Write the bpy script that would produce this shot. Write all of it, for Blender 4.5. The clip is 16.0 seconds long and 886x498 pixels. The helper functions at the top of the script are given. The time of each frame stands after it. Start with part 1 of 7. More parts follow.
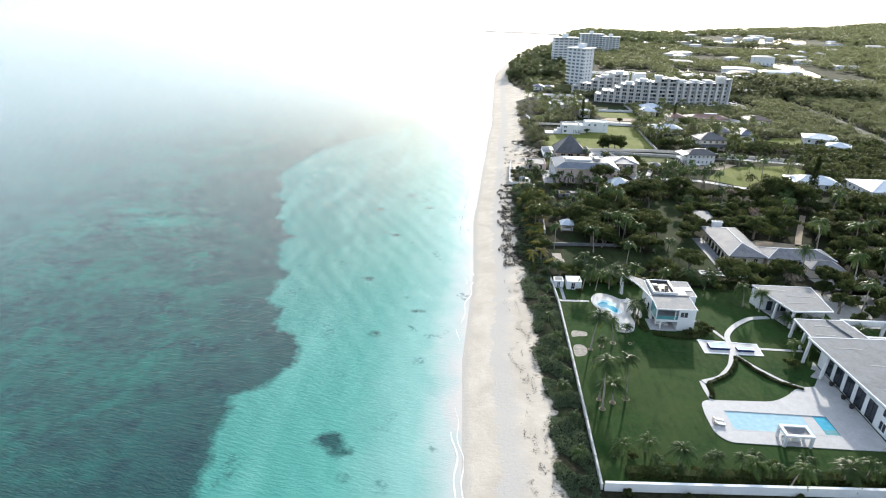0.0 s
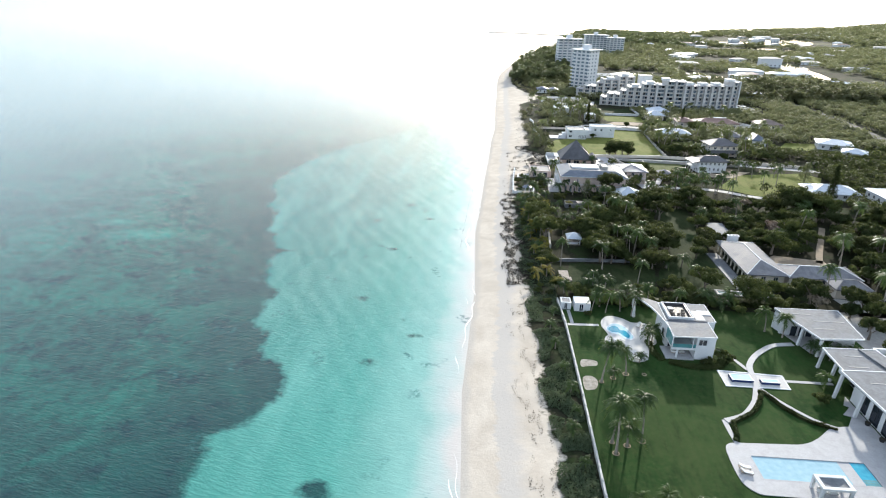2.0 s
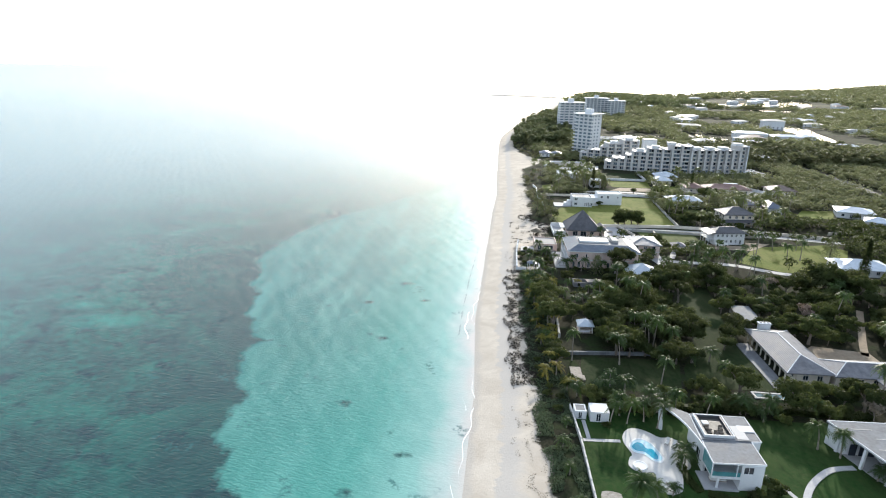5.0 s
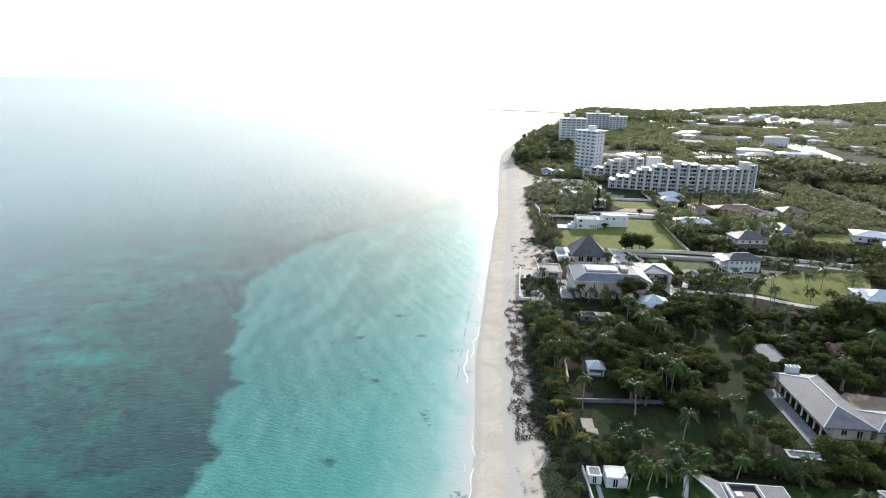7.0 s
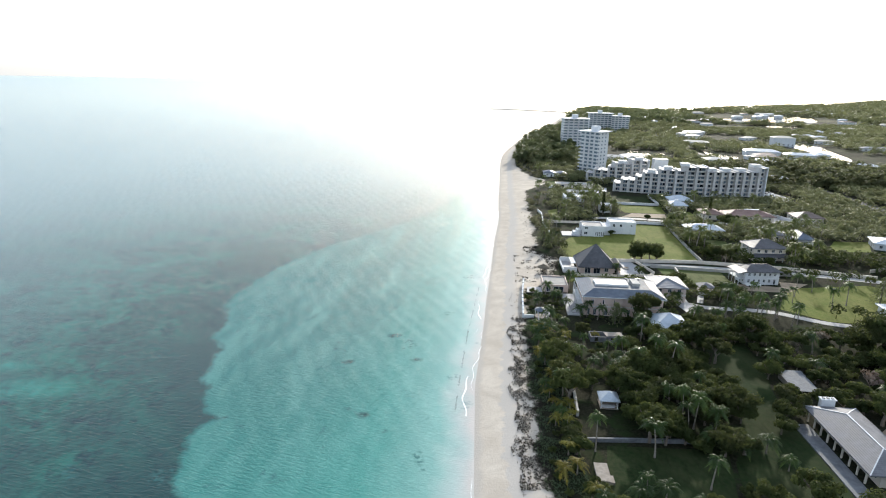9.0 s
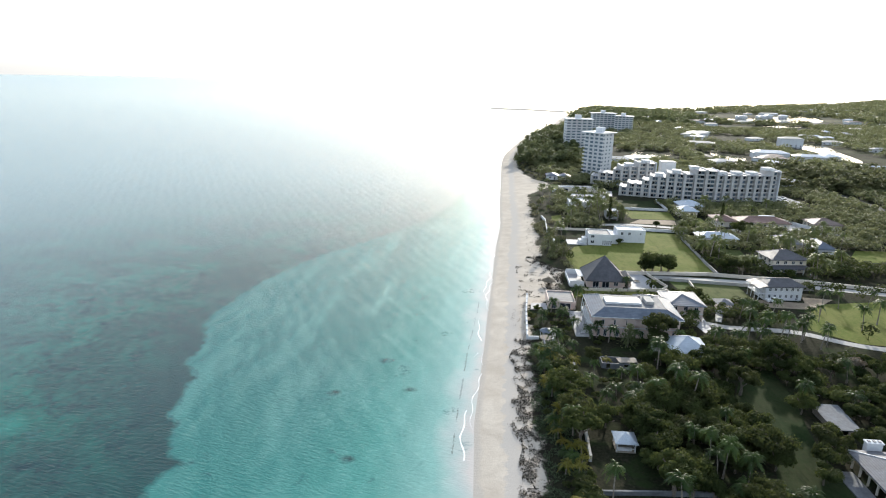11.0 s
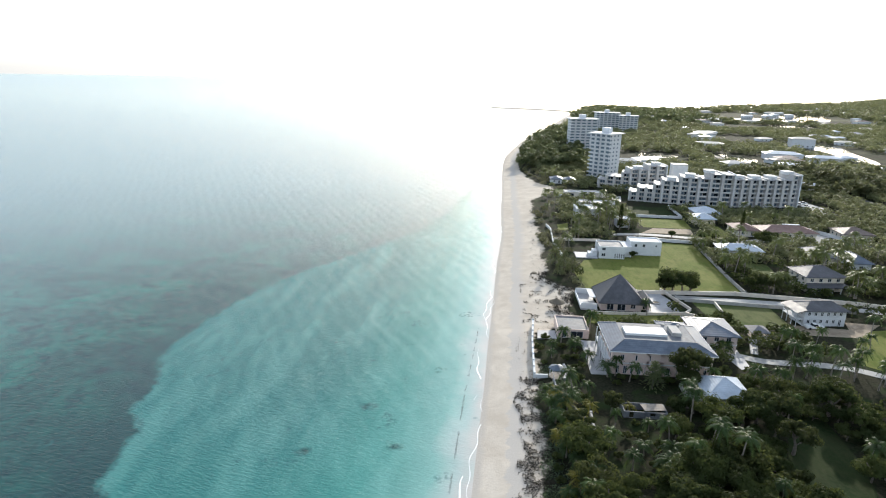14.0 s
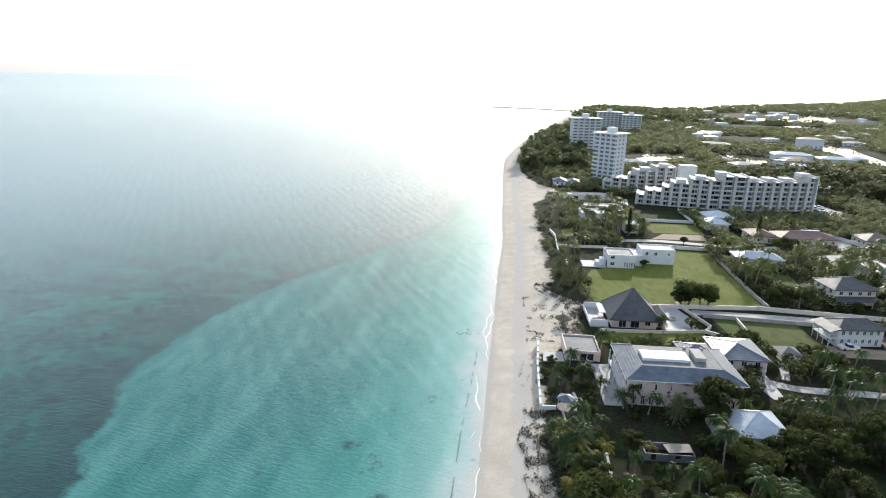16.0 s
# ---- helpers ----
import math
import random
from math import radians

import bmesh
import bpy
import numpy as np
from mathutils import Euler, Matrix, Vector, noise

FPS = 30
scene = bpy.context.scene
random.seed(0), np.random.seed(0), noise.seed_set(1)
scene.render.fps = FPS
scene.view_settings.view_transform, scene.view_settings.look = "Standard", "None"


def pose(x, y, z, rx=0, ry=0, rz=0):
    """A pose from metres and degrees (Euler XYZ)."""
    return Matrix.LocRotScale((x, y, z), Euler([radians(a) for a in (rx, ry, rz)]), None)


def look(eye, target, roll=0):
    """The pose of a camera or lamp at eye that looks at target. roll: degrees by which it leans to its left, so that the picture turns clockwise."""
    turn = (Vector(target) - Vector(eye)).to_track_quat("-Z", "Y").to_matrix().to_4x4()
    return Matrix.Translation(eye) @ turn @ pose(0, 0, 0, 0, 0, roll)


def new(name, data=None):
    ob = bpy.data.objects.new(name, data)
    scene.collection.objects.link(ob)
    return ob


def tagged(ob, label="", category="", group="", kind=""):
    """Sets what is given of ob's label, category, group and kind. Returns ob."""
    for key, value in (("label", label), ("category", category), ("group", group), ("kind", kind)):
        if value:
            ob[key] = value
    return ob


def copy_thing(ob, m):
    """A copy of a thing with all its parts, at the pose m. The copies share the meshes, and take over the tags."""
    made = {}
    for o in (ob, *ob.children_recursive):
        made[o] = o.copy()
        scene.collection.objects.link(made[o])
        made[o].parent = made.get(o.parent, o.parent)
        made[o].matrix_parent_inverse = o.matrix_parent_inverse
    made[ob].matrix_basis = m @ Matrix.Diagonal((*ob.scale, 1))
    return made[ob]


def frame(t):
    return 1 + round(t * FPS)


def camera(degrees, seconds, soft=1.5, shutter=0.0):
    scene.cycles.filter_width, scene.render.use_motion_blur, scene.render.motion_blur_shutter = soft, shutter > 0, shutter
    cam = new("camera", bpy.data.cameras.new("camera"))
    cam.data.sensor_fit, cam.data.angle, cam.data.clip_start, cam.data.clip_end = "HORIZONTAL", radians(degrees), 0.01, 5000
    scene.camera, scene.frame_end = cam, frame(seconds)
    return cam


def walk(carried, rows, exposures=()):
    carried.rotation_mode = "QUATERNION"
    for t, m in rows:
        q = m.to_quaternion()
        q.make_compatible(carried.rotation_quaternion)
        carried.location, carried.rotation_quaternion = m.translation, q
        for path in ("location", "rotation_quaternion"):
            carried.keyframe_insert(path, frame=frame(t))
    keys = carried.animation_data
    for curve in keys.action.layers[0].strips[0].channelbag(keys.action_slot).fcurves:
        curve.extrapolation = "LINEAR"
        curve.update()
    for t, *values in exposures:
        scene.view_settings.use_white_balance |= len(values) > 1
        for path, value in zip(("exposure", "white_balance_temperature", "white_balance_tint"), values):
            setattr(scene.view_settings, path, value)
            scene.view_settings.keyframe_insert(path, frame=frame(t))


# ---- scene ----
cam = camera(73.9, 16.0, soft=1.1)
PATH = [
    (0, (0.174, 3.237, 71.994), (0.062, 5.077, 71.218), 1.3),
    (1, (0.148, 8.482, 72.056), (0.033, 10.322, 71.281), 1.3),
    (1.5, (0.163, 11.435, 72.193), (0.045, 13.275, 71.418), 1.3),
    (2, (0.276, 14.606, 72.211), (0.155, 16.446, 71.436), 1.3),
    (3, (0.592, 21.011, 72.662), (0.463, 22.856, 71.899), 0.9),
    (3.5, (0.617, 24.448, 72.859), (0.486, 26.306, 72.13), 1.0),
    (4, (0.704, 27.863, 73.126), (0.569, 29.738, 72.445), 1.0),
    (4.5, (0.91, 31.36, 73.328), (0.77, 33.253, 72.696), 1.0),
    (7, (0.156, 49.77, 74.738), (0.014, 51.687, 74.185), 1.3),
    (7.5, (0.076, 53.699, 74.84), (-0.067, 55.615, 74.286), 1.3),
    (8, (-0.081, 57.677, 74.928), (-0.222, 59.593, 74.373), 1.3),
    (8.5, (-0.141, 61.556, 75.045), (-0.282, 63.472, 74.49), 1.3),
    (9, (-0.216, 65.59, 75.122), (-0.358, 67.506, 74.565), 1.3),
    (11.5, (-0.409, 86.338, 75.401), (-0.554, 88.252, 74.841), 1.3),
    (12.5, (-0.213, 94.838, 75.161), (-0.359, 96.752, 74.6), 1.2),
    (13.5, (-0.447, 103.276, 74.573), (-0.594, 105.19, 74.012), 1.3),
    (14, (-0.57, 107.827, 74.334), (-0.716, 109.74, 73.772), 1.3),
    (15, (-0.623, 116.599, 73.503), (-0.77, 118.513, 72.941), 1.4),
    (16, (-0.724, 125.554, 72.64), (-0.87, 127.467, 72.077), 1.4),
]
walk(cam, [(t, look(eye, target, roll)) for t, eye, target, roll in PATH], exposures=[(0.0, 0.54), (4.0, 0.48), (7.5, 0.26), (16.0, 0.20)])

# ---- light ----
SUN_AZ, SUN_EL = 16.5, 18.0        # degrees right of +y, degrees above the horizon
world = bpy.data.worlds.new("sky")
scene.world = world
world.use_nodes = True
wn = world.node_tree
for n in list(wn.nodes):
    wn.nodes.remove(n)
sky = wn.nodes.new("ShaderNodeTexSky")
sky.sky_type = 'NISHITA'
sky.sun_disc = False
sky.sun_elevation = radians(SUN_EL)
sky.sun_rotation = radians(SUN_AZ)
sky.air_density, sky.dust_density, sky.ozone_density = 1.0, 1.2, 1.0
wbg = wn.nodes.new("ShaderNodeBackground")
wbg.inputs["Strength"].default_value = 0.14
veil = wn.nodes.new("ShaderNodeBackground")        # bright thin cloud over the whole sky
veil.inputs["Color"].default_value = (0.77, 0.94, 1.17, 1)
veil.inputs["Strength"].default_value = 0.40
both = wn.nodes.new("ShaderNodeAddShader")
wout = wn.nodes.new("ShaderNodeOutputWorld")
pale = wn.nodes.new("ShaderNodeHueSaturation")     # haze takes the colour out of the sky
pale.inputs["Saturation"].default_value = 0.65
wn.links.new(sky.outputs[0], pale.inputs["Color"])
wn.links.new(pale.outputs[0], wbg.inputs[0])
wn.links.new(wbg.outputs[0], both.inputs[0])
wn.links.new(veil.outputs[0], both.inputs[1])
wn.links.new(both.outputs[0], wout.inputs[0])
sun_data = bpy.data.lights.new("sun", 'SUN')
sun_data.energy, sun_data.angle, sun_data.color = 5.0, radians(1.5), (1.0, 0.945, 0.84)
sun = new("sun", sun_data)
sd = Vector((math.sin(radians(SUN_AZ)) * math.cos(radians(SUN_EL)), math.cos(radians(SUN_AZ)) * math.cos(radians(SUN_EL)), math.sin(radians(SUN_EL))))
sun.matrix_world = look(sd * 500, (0, 0, 0))


# ---- materials ----
class Nodes:
    """A small wrapper to write node materials."""

    def __init__(self, name):
        self.m = bpy.data.materials.new(name)
        self.m.use_nodes = True
        self.t = self.m.node_tree
        self.b = next(n for n in self.t.nodes if n.type == 'BSDF_PRINCIPLED')
        self.out = next(n for n in self.t.nodes if n.type == 'OUTPUT_MATERIAL')

    def n(self, kind):
        return self.t.nodes.new(kind)

    def bands(self, axis, scale, distort, vec):
        w = self.n("ShaderNodeTexWave")
        w.wave_type, w.bands_direction = 'BANDS', axis
        w.inputs["Scale"].default_value = scale
        w.inputs["Distortion"].default_value = distort
        self.link(vec, w.inputs[0])
        return w.outputs["Fac"]

    def link(self, a, b):
        self.t.links.new(a, b)

    def coords(self):
        return self.n("ShaderNodeNewGeometry").outputs["Position"]

    def scaled(self, vec, s):
        mp = self.n("ShaderNodeMapping")
        mp.inputs["Scale"].default_value = s
        self.link(vec, mp.inputs["Vector"])
        return mp.outputs[0]

    def noise(self, vec, scale, detail=3.0, rough=0.55, distort=0.0):
        t = self.n("ShaderNodeTexNoise")
        t.inputs["Scale"].default_value = scale
        t.inputs["Detail"].default_value = detail
        t.inputs["Roughness"].default_value = rough
        t.inputs["Distortion"].default_value = distort
        self.link(vec, t.inputs["Vector"])
        return t.outputs["Fac"]

    def ramp(self, fac, stops):
        r = self.n("ShaderNodeValToRGB")
        el = r.color_ramp.elements
        while len(el) < len(stops):
            el.new(0.5)
        for e, (p, c) in zip(el, stops):
            e.position = p
            e.color = (*c, 1) if len(c) == 3 else c
        self.link(fac, r.inputs[0])
        return r.outputs[0]

    def span(self, v, a, b, c=0.0, d=1.0):
        r = self.n("ShaderNodeMapRange")
        for i, x in enumerate((a, b, c, d)):
            r.inputs[i + 1].default_value = x
        self.link(v, r.inputs[0])
        return r.outputs[0]

    def mix(self, fac, a, b, blend='MIX'):
        r = self.n("ShaderNodeMix")
        r.data_type, r.blend_type = 'RGBA', blend
        for sock, v in ((r.inputs[0], fac), (r.inputs[6], a), (r.inputs[7], b)):
            if isinstance(v, (int, float)):
                sock.default_value = v
            elif isinstance(v, tuple):
                sock.default_value = (*v, 1)
            else:
                self.link(v, sock)
        return r.outputs[2]

    def math(self, op, a, b=0.0):
        r = self.n("ShaderNodeMath")
        r.operation = op
        for sock, v in ((r.inputs[0], a), (r.inputs[1], b)):
            if isinstance(v, (int, float)):
                sock.default_value = v
            else:
                self.link(v, sock)
        return r.outputs[0]

    def attr(self, name):
        a = self.n("ShaderNodeAttribute")
        a.attribute_name = name
        return a.outputs["Fac"]

    def rnd(self):
        return self.n("ShaderNodeObjectInfo").outputs["Random"]

    def bump(self, h, strength, dist):
        r = self.n("ShaderNodeBump")
        r.inputs["Strength"].default_value = strength
        r.inputs["Distance"].default_value = dist
        self.link(h, r.inputs["Height"])
        self.link(r.outputs[0], self.b.inputs["Normal"])
        return r.outputs[0]

    def done(self, color=None, rough=0.6, spec=0.5, metal=0.0):
        if color is not None:
            if isinstance(color, tuple):
                self.b.inputs["Base Color"].default_value = (*color, 1)
            else:
                self.link(color, self.b.inputs["Base Color"])
        if isinstance(rough, (int, float)):
            self.b.inputs["Roughness"].default_value = rough
        else:
            self.link(rough, self.b.inputs["Roughness"])
        self.b.inputs["Specular IOR Level"].default_value = spec
        self.b.inputs["Metallic"].default_value = metal
        return self.m


def worn(name, a, b, scale=0.6, fine=6.0, rough=0.7, spec=0.4, metal=0.0, bump=0.15, dist=0.02, vary=0.0):
    """A surface of two close tones: broad stains and fine grain."""
    k = Nodes(name)
    p = k.coords()
    broad, grain = k.noise(p, scale, 4.0, 0.6, 0.4), k.noise(p, fine, 3.0)
    f = k.span(k.math('ADD', k.math('MULTIPLY', broad, 0.65), k.math('MULTIPLY', grain, 0.35)), 0.36, 0.64)
    c = k.mix(f, a, b)
    if vary:
        c = k.mix(k.span(k.rnd(), 0, 1, 0, vary), c, tuple(min(1, x * 1.6) for x in b))
    k.bump(grain, bump, dist)
    return k.done(c, k.span(broad, 0.3, 0.7, max(0.05, rough - 0.1), min(1, rough + 0.1)), spec, metal)


def leafy(name, dark, light, glow, shine=0.08, mixf=0.4, rough=0.6):
    """Leaves: two tones by leaf clump, some gloss, and light that comes through from behind."""
    k = Nodes(name)
    isl = k.n("ShaderNodeNewGeometry").outputs["Random Per Island"]
    p = k.coords()
    f = k.math('ADD', k.math('MULTIPLY', isl, 0.55), k.math('MULTIPLY', k.noise(p, 0.22, 3.0), 0.6))
    c = k.mix(k.span(f, 0.25, 0.95), dark, light)
    tree = k.rnd()
    c = k.mix(k.span(tree, 0.35, 1, 0.0, 0.5), c, tuple(0.6 * x + 0.4 * y for x, y in zip(light, glow)))
    c = k.mix(k.span(tree, 0.0, 0.3, 0.45, 0.0), c, (1.15 * light[0], 0.85 * light[1], light[2]))
    k.done(c, rough, shine)
    tr = k.n("ShaderNodeBsdfTranslucent")
    k.link(k.mix(0.5, c, glow), tr.inputs[0])
    mx = k.n("ShaderNodeMixShader")
    mx.inputs[0].default_value = mixf
    k.link(k.b.outputs[0], mx.inputs[1])
    k.link(tr.outputs[0], mx.inputs[2])
    k.link(mx.outputs[0], k.out.inputs[0])
    return k.m


def water_material():
    k = Nodes("sea_water")
    p = k.coords()
    off, reef = k.attr("offshore"), k.attr("reef")
    # depth colour over sand
    shallow = k.ramp(k.span(k.math('ADD', off, k.span(k.noise(p, 0.09, 3.0), 0, 1, -4, 4)), 0, 60),
                     [(0.0, (0.50, 0.47, 0.44)), (0.05, (0.38, 0.45, 0.43)), (0.14, (0.19, 0.37, 0.335)), (0.36, (0.066, 0.265, 0.225)), (1.0, (0.040, 0.205, 0.176))])
    sep = k.n("ShaderNodeSeparateXYZ")
    k.link(p, sep.inputs[0])
    deeper = k.math('MULTIPLY', k.span(sep.outputs["Y"], 100, 220), k.span(off, 6, 40))
    shallow = k.mix(k.math('MULTIPLY', deeper, 0.9), shallow, (0.018, 0.135, 0.130))
    streak = k.noise(k.scaled(p, (0.12, 0.03, 0.1)), 1.0, 3.0)
    shallow = k.mix(k.span(streak, 0.45, 0.75, 0, 0.16), shallow, (0.30, 0.62, 0.56))
    # sea-grass bottom with lighter sand hollows
    n1, n2 = k.noise(p, 0.045, 4.0, 0.6, 1.0), k.noise(p, 0.35, 4.0, 0.65)
    bed = k.mix(k.span(n2, 0.3, 0.7), (0.007, 0.040, 0.039), (0.016, 0.082, 0.074))
    bed = k.mix(k.math('MULTIPLY', k.span(n1, 0.42, 0.66), k.span(n2, 0.25, 0.6, 0.3, 0.8)), bed, (0.012, 0.138, 0.106))
    bed = k.mix(k.span(k.noise(k.scaled(p, (0.11, 0.13, 1)), 1.0, 5.0, 0.68), 0.53, 0.66, 0, 0.85), bed, (0.004, 0.027, 0.036))
    # bed paled offshore and farther north: haze and glare put into the colour
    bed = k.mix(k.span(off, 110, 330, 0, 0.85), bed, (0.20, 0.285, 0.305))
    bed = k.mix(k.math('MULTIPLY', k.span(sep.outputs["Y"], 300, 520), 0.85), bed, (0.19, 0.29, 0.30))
    thick = k.math('MULTIPLY', k.span(reef, 3, 24, 0.7, 0.0), k.span(sep.outputs["Y"], 240, 340, 1.0, 0.1))
    bed = k.mix(k.math('MULTIPLY', thick, k.span(n2, 0.3, 0.6, 0.4, 1.0)), bed, (0.005, 0.034, 0.040))      # densest along its edge
    edge = k.math('ADD', reef, k.math('ADD', k.span(k.noise(p, 0.16, 5.0, 0.7), 0.25, 0.75, -1.7, 1.7), k.span(k.noise(p, 0.7, 3.0), 0, 1, -0.9, 0.9)))
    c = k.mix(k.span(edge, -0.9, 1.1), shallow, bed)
    c = k.mix(k.math('MULTIPLY', k.attr("hollow"), k.span(k.noise(p, 0.25, 3.0), 0.3, 0.6, 0.15, 0.5)), c, (0.03, 0.25, 0.21))
    # small tufts of weed over the sand
    tuft = k.math('MULTIPLY', k.span(k.noise(p, 0.11, 2.0), 0.64, 0.70), k.span(k.noise(p, 0.9, 3.0), 0.45, 0.6))
    c = k.mix(k.math('MULTIPLY', tuft, 0.7), c, (0.02, 0.10, 0.10))
    # ripples: long swell from the sea and small wind chop
    rot = k.n("ShaderNodeMapping")
    rot.inputs["Rotation"].default_value = (0, 0, radians(-28))
    k.link(p, rot.inputs[0])
    sw = k.bands('X', 0.055, 5.0, rot.outputs[0])
    wind = k.n("ShaderNodeMapping")
    wind.inputs["Rotation"].default_value = (0, 0, radians(12))
    k.link(p, wind.inputs[0])
    chop = k.noise(k.scaled(wind.outputs[0], (0.42, 1.7, 1)), 1.0, 4.0, 0.6)
    fine = k.noise(k.scaled(wind.outputs[0], (1.3, 4.4, 1)), 1.0, 3.0, 0.6)
    cross = k.n("ShaderNodeMapping")
    cross.inputs["Rotation"].default_value = (0, 0, radians(38))
    k.link(p, cross.inputs[0])
    sw2 = k.math('MULTIPLY', k.bands('X', 0.16, 3.0, cross.outputs[0]), k.span(k.noise(p, 0.02, 2.0), 0.45, 0.65))
    h = k.math('ADD', k.math('MULTIPLY', sw, 0.13), k.math('ADD', k.math('MULTIPLY', chop, 0.32), k.math('MULTIPLY', fine, 0.2)))
    h = k.math('ADD', h, k.math('MULTIPLY', sw2, 0.04))
    k.bump(k.math('MULTIPLY', h, k.span(off, 0, 45, 0.25, 1.0)), 0.75, 0.6)
    k.b.inputs["IOR"].default_value = 1.33
    return k.done(c, 0.15, 0.5)


def ground_material():
    k = Nodes("ground_soil")
    p = k.coords()
    dune, off = k.attr("dune"), k.attr("offshore")
    g1, g2, g3 = k.noise(p, 0.12, 4.0, 0.6, 0.5), k.noise(p, 1.6, 4.0, 0.65), k.noise(p, 9.0, 2.0)
    sand = k.mix(k.span(g1, 0.35, 0.65), (0.47, 0.41, 0.34), (0.585, 0.525, 0.445))
    sand = k.mix(k.span(g2, 0.45, 0.75, 0, 0.35), sand, (0.47, 0.42, 0.37))
    wet = k.math('ADD', off, k.span(k.noise(p, 0.14, 3.0), 0, 1, -1.6, 1.6))
    tide = k.math('ADD', off, k.span(k.noise(k.scaled(p, (0.05, 0.3, 1)), 1.0, 3.0, 0.7), 0, 1, -3, 3))
    sand = k.mix(k.math('MULTIPLY', k.span(tide, -6.6, -6.0, 1, 0), k.span(tide, -11.5, -9.0)), sand, (0.47, 0.435, 0.395))
    sand = k.mix(k.span(wet, -1.9, -0.6), sand, (0.46, 0.42, 0.37))
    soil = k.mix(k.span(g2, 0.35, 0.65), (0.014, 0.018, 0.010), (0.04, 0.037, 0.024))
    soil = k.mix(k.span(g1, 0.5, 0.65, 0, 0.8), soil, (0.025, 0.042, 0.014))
    lim = k.math('ADD', dune, k.math('ADD', k.span(k.noise(p, 0.3, 4.0, 0.65), 0, 1, -4, 4), k.span(g2, 0, 1, -1, 1)))
    c = k.mix(k.span(lim, -0.5, 0.8), sand, soil)
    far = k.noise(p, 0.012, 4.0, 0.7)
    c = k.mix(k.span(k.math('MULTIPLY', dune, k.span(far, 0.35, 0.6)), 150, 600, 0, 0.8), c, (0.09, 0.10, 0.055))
    k.bump(k.math('ADD', g2, k.math('MULTIPLY', g3, 0.3)), 0.5, 0.12)
    return k.done(c, 0.95, 0.04)


def lawn_material(name, a, b, dry):
    k = Nodes(name)
    p = k.coords()
    g1, g2, g3 = k.noise(p, 0.10, 4.0, 0.6), k.noise(p, 1.1, 4.0, 0.65), k.noise(p, 14.0, 2.0)
    c = k.mix(k.span(g1, 0.35, 0.65), a, b)
    c = k.mix(k.span(g2, 0.38, 0.7, 0, 0.6), c, dry)
    c = k.mix(k.span(k.noise(p, 0.05, 4.0, 0.65, 0.6), 0.42, 0.62, 0, 0.7), c, dry)
    c = k.mix(k.span(k.noise(k.scaled(p, (0.5, 0.16, 1)), 1.0, 4.0, 0.7), 0.5, 0.7, 0, 0.55), c, tuple(x * 0.6 for x in a))
    mow = k.bands('X', 0.22, 1.2, p)
    c = k.mix(k.math('MULTIPLY', mow, 0.22), c, b)
    c = k.mix(k.span(k.noise(p, 3.2, 2.0), 0.70, 0.76, 0, 0.35), c, tuple(min(1, 2.2 * x) for x in dry))
    k.bump(k.math('ADD', g2, g3), 0.6, 0.06)
    return k.done(c, 0.9, 0.04)


def roof_metal(name, a, b, pitch=2.2, rough=0.35, spec=0.5):
    """Shingle or standing-seam roof: courses by height, blotches by place."""
    k = Nodes(name)
    p = k.coords()
    w = k.bands('Z', pitch, 0.3, p)
    g1, g2 = k.noise(p, 0.5, 4.0, 0.65), k.noise(p, 5.0, 3.0)
    c = k.mix(k.span(g1, 0.35, 0.65), a, b)
    c = k.mix(k.span(g2, 0.4, 0.7, 0, 0.35), c, tuple(x * 0.6 for x in a))
    k.bump(k.math('ADD', w, k.math('MULTIPLY', g2, 0.4)), 0.35, 0.05)
    return k.done(c, k.span(g1, 0.3, 0.7, rough, rough + 0.18), spec)


def glass_dark(name, tint):
    k = Nodes(name)
    g = k.noise(k.coords(), 0.9, 2.0)
    return k.done(k.mix(g, tint, tuple(x * 2.2 for x in tint)), 0.08, 0.6)


def pool_material(name, a, b):
    k = Nodes(name)
    p = k.coords()
    g = k.noise(p, 0.9, 3.0)
    k.bump(k.noise(p, 1.6, 3.0), 0.12, 0.1)
    k.b.inputs["IOR"].default_value = 1.33
    return k.done(k.mix(k.span(g, 0.3, 0.7), a, b), 0.06, 0.5)


M_SEA, M_GROUND = water_material(), ground_material()
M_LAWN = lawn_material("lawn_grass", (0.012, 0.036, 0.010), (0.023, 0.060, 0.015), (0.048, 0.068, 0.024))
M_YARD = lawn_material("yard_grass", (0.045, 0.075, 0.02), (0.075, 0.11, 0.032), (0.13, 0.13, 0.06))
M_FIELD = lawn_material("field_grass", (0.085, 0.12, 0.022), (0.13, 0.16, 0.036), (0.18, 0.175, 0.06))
# dark grass tone holds the shade on lawns by trees and flats
M_SHADEG = lawn_material("shade_toned_rough_grass", (0.012, 0.026, 0.009), (0.024, 0.042, 0.014), (0.045, 0.05, 0.024))
M_WHITE = worn("white_stucco", (0.58, 0.595, 0.615), (0.69, 0.70, 0.71), 0.4, 5.0, 0.75, 0.3)
M_CREAM = worn("cream_stucco", (0.62, 0.56, 0.48), (0.72, 0.66, 0.58), 0.4, 5.0, 0.75, 0.3)
M_FLATS = worn("pale_grey_render", (0.46, 0.45, 0.44), (0.56, 0.55, 0.53), 0.25, 3.0, 0.8, 0.25)
M_PINK = worn("pale_pink_stucco", (0.60, 0.47, 0.42), (0.68, 0.56, 0.50), 0.4, 5.0, 0.75, 0.3)
M_PAVE = worn("pale_stone_paving", (0.32, 0.32, 0.33), (0.42, 0.42, 0.43), 0.5, 4.0, 0.7, 0.35)
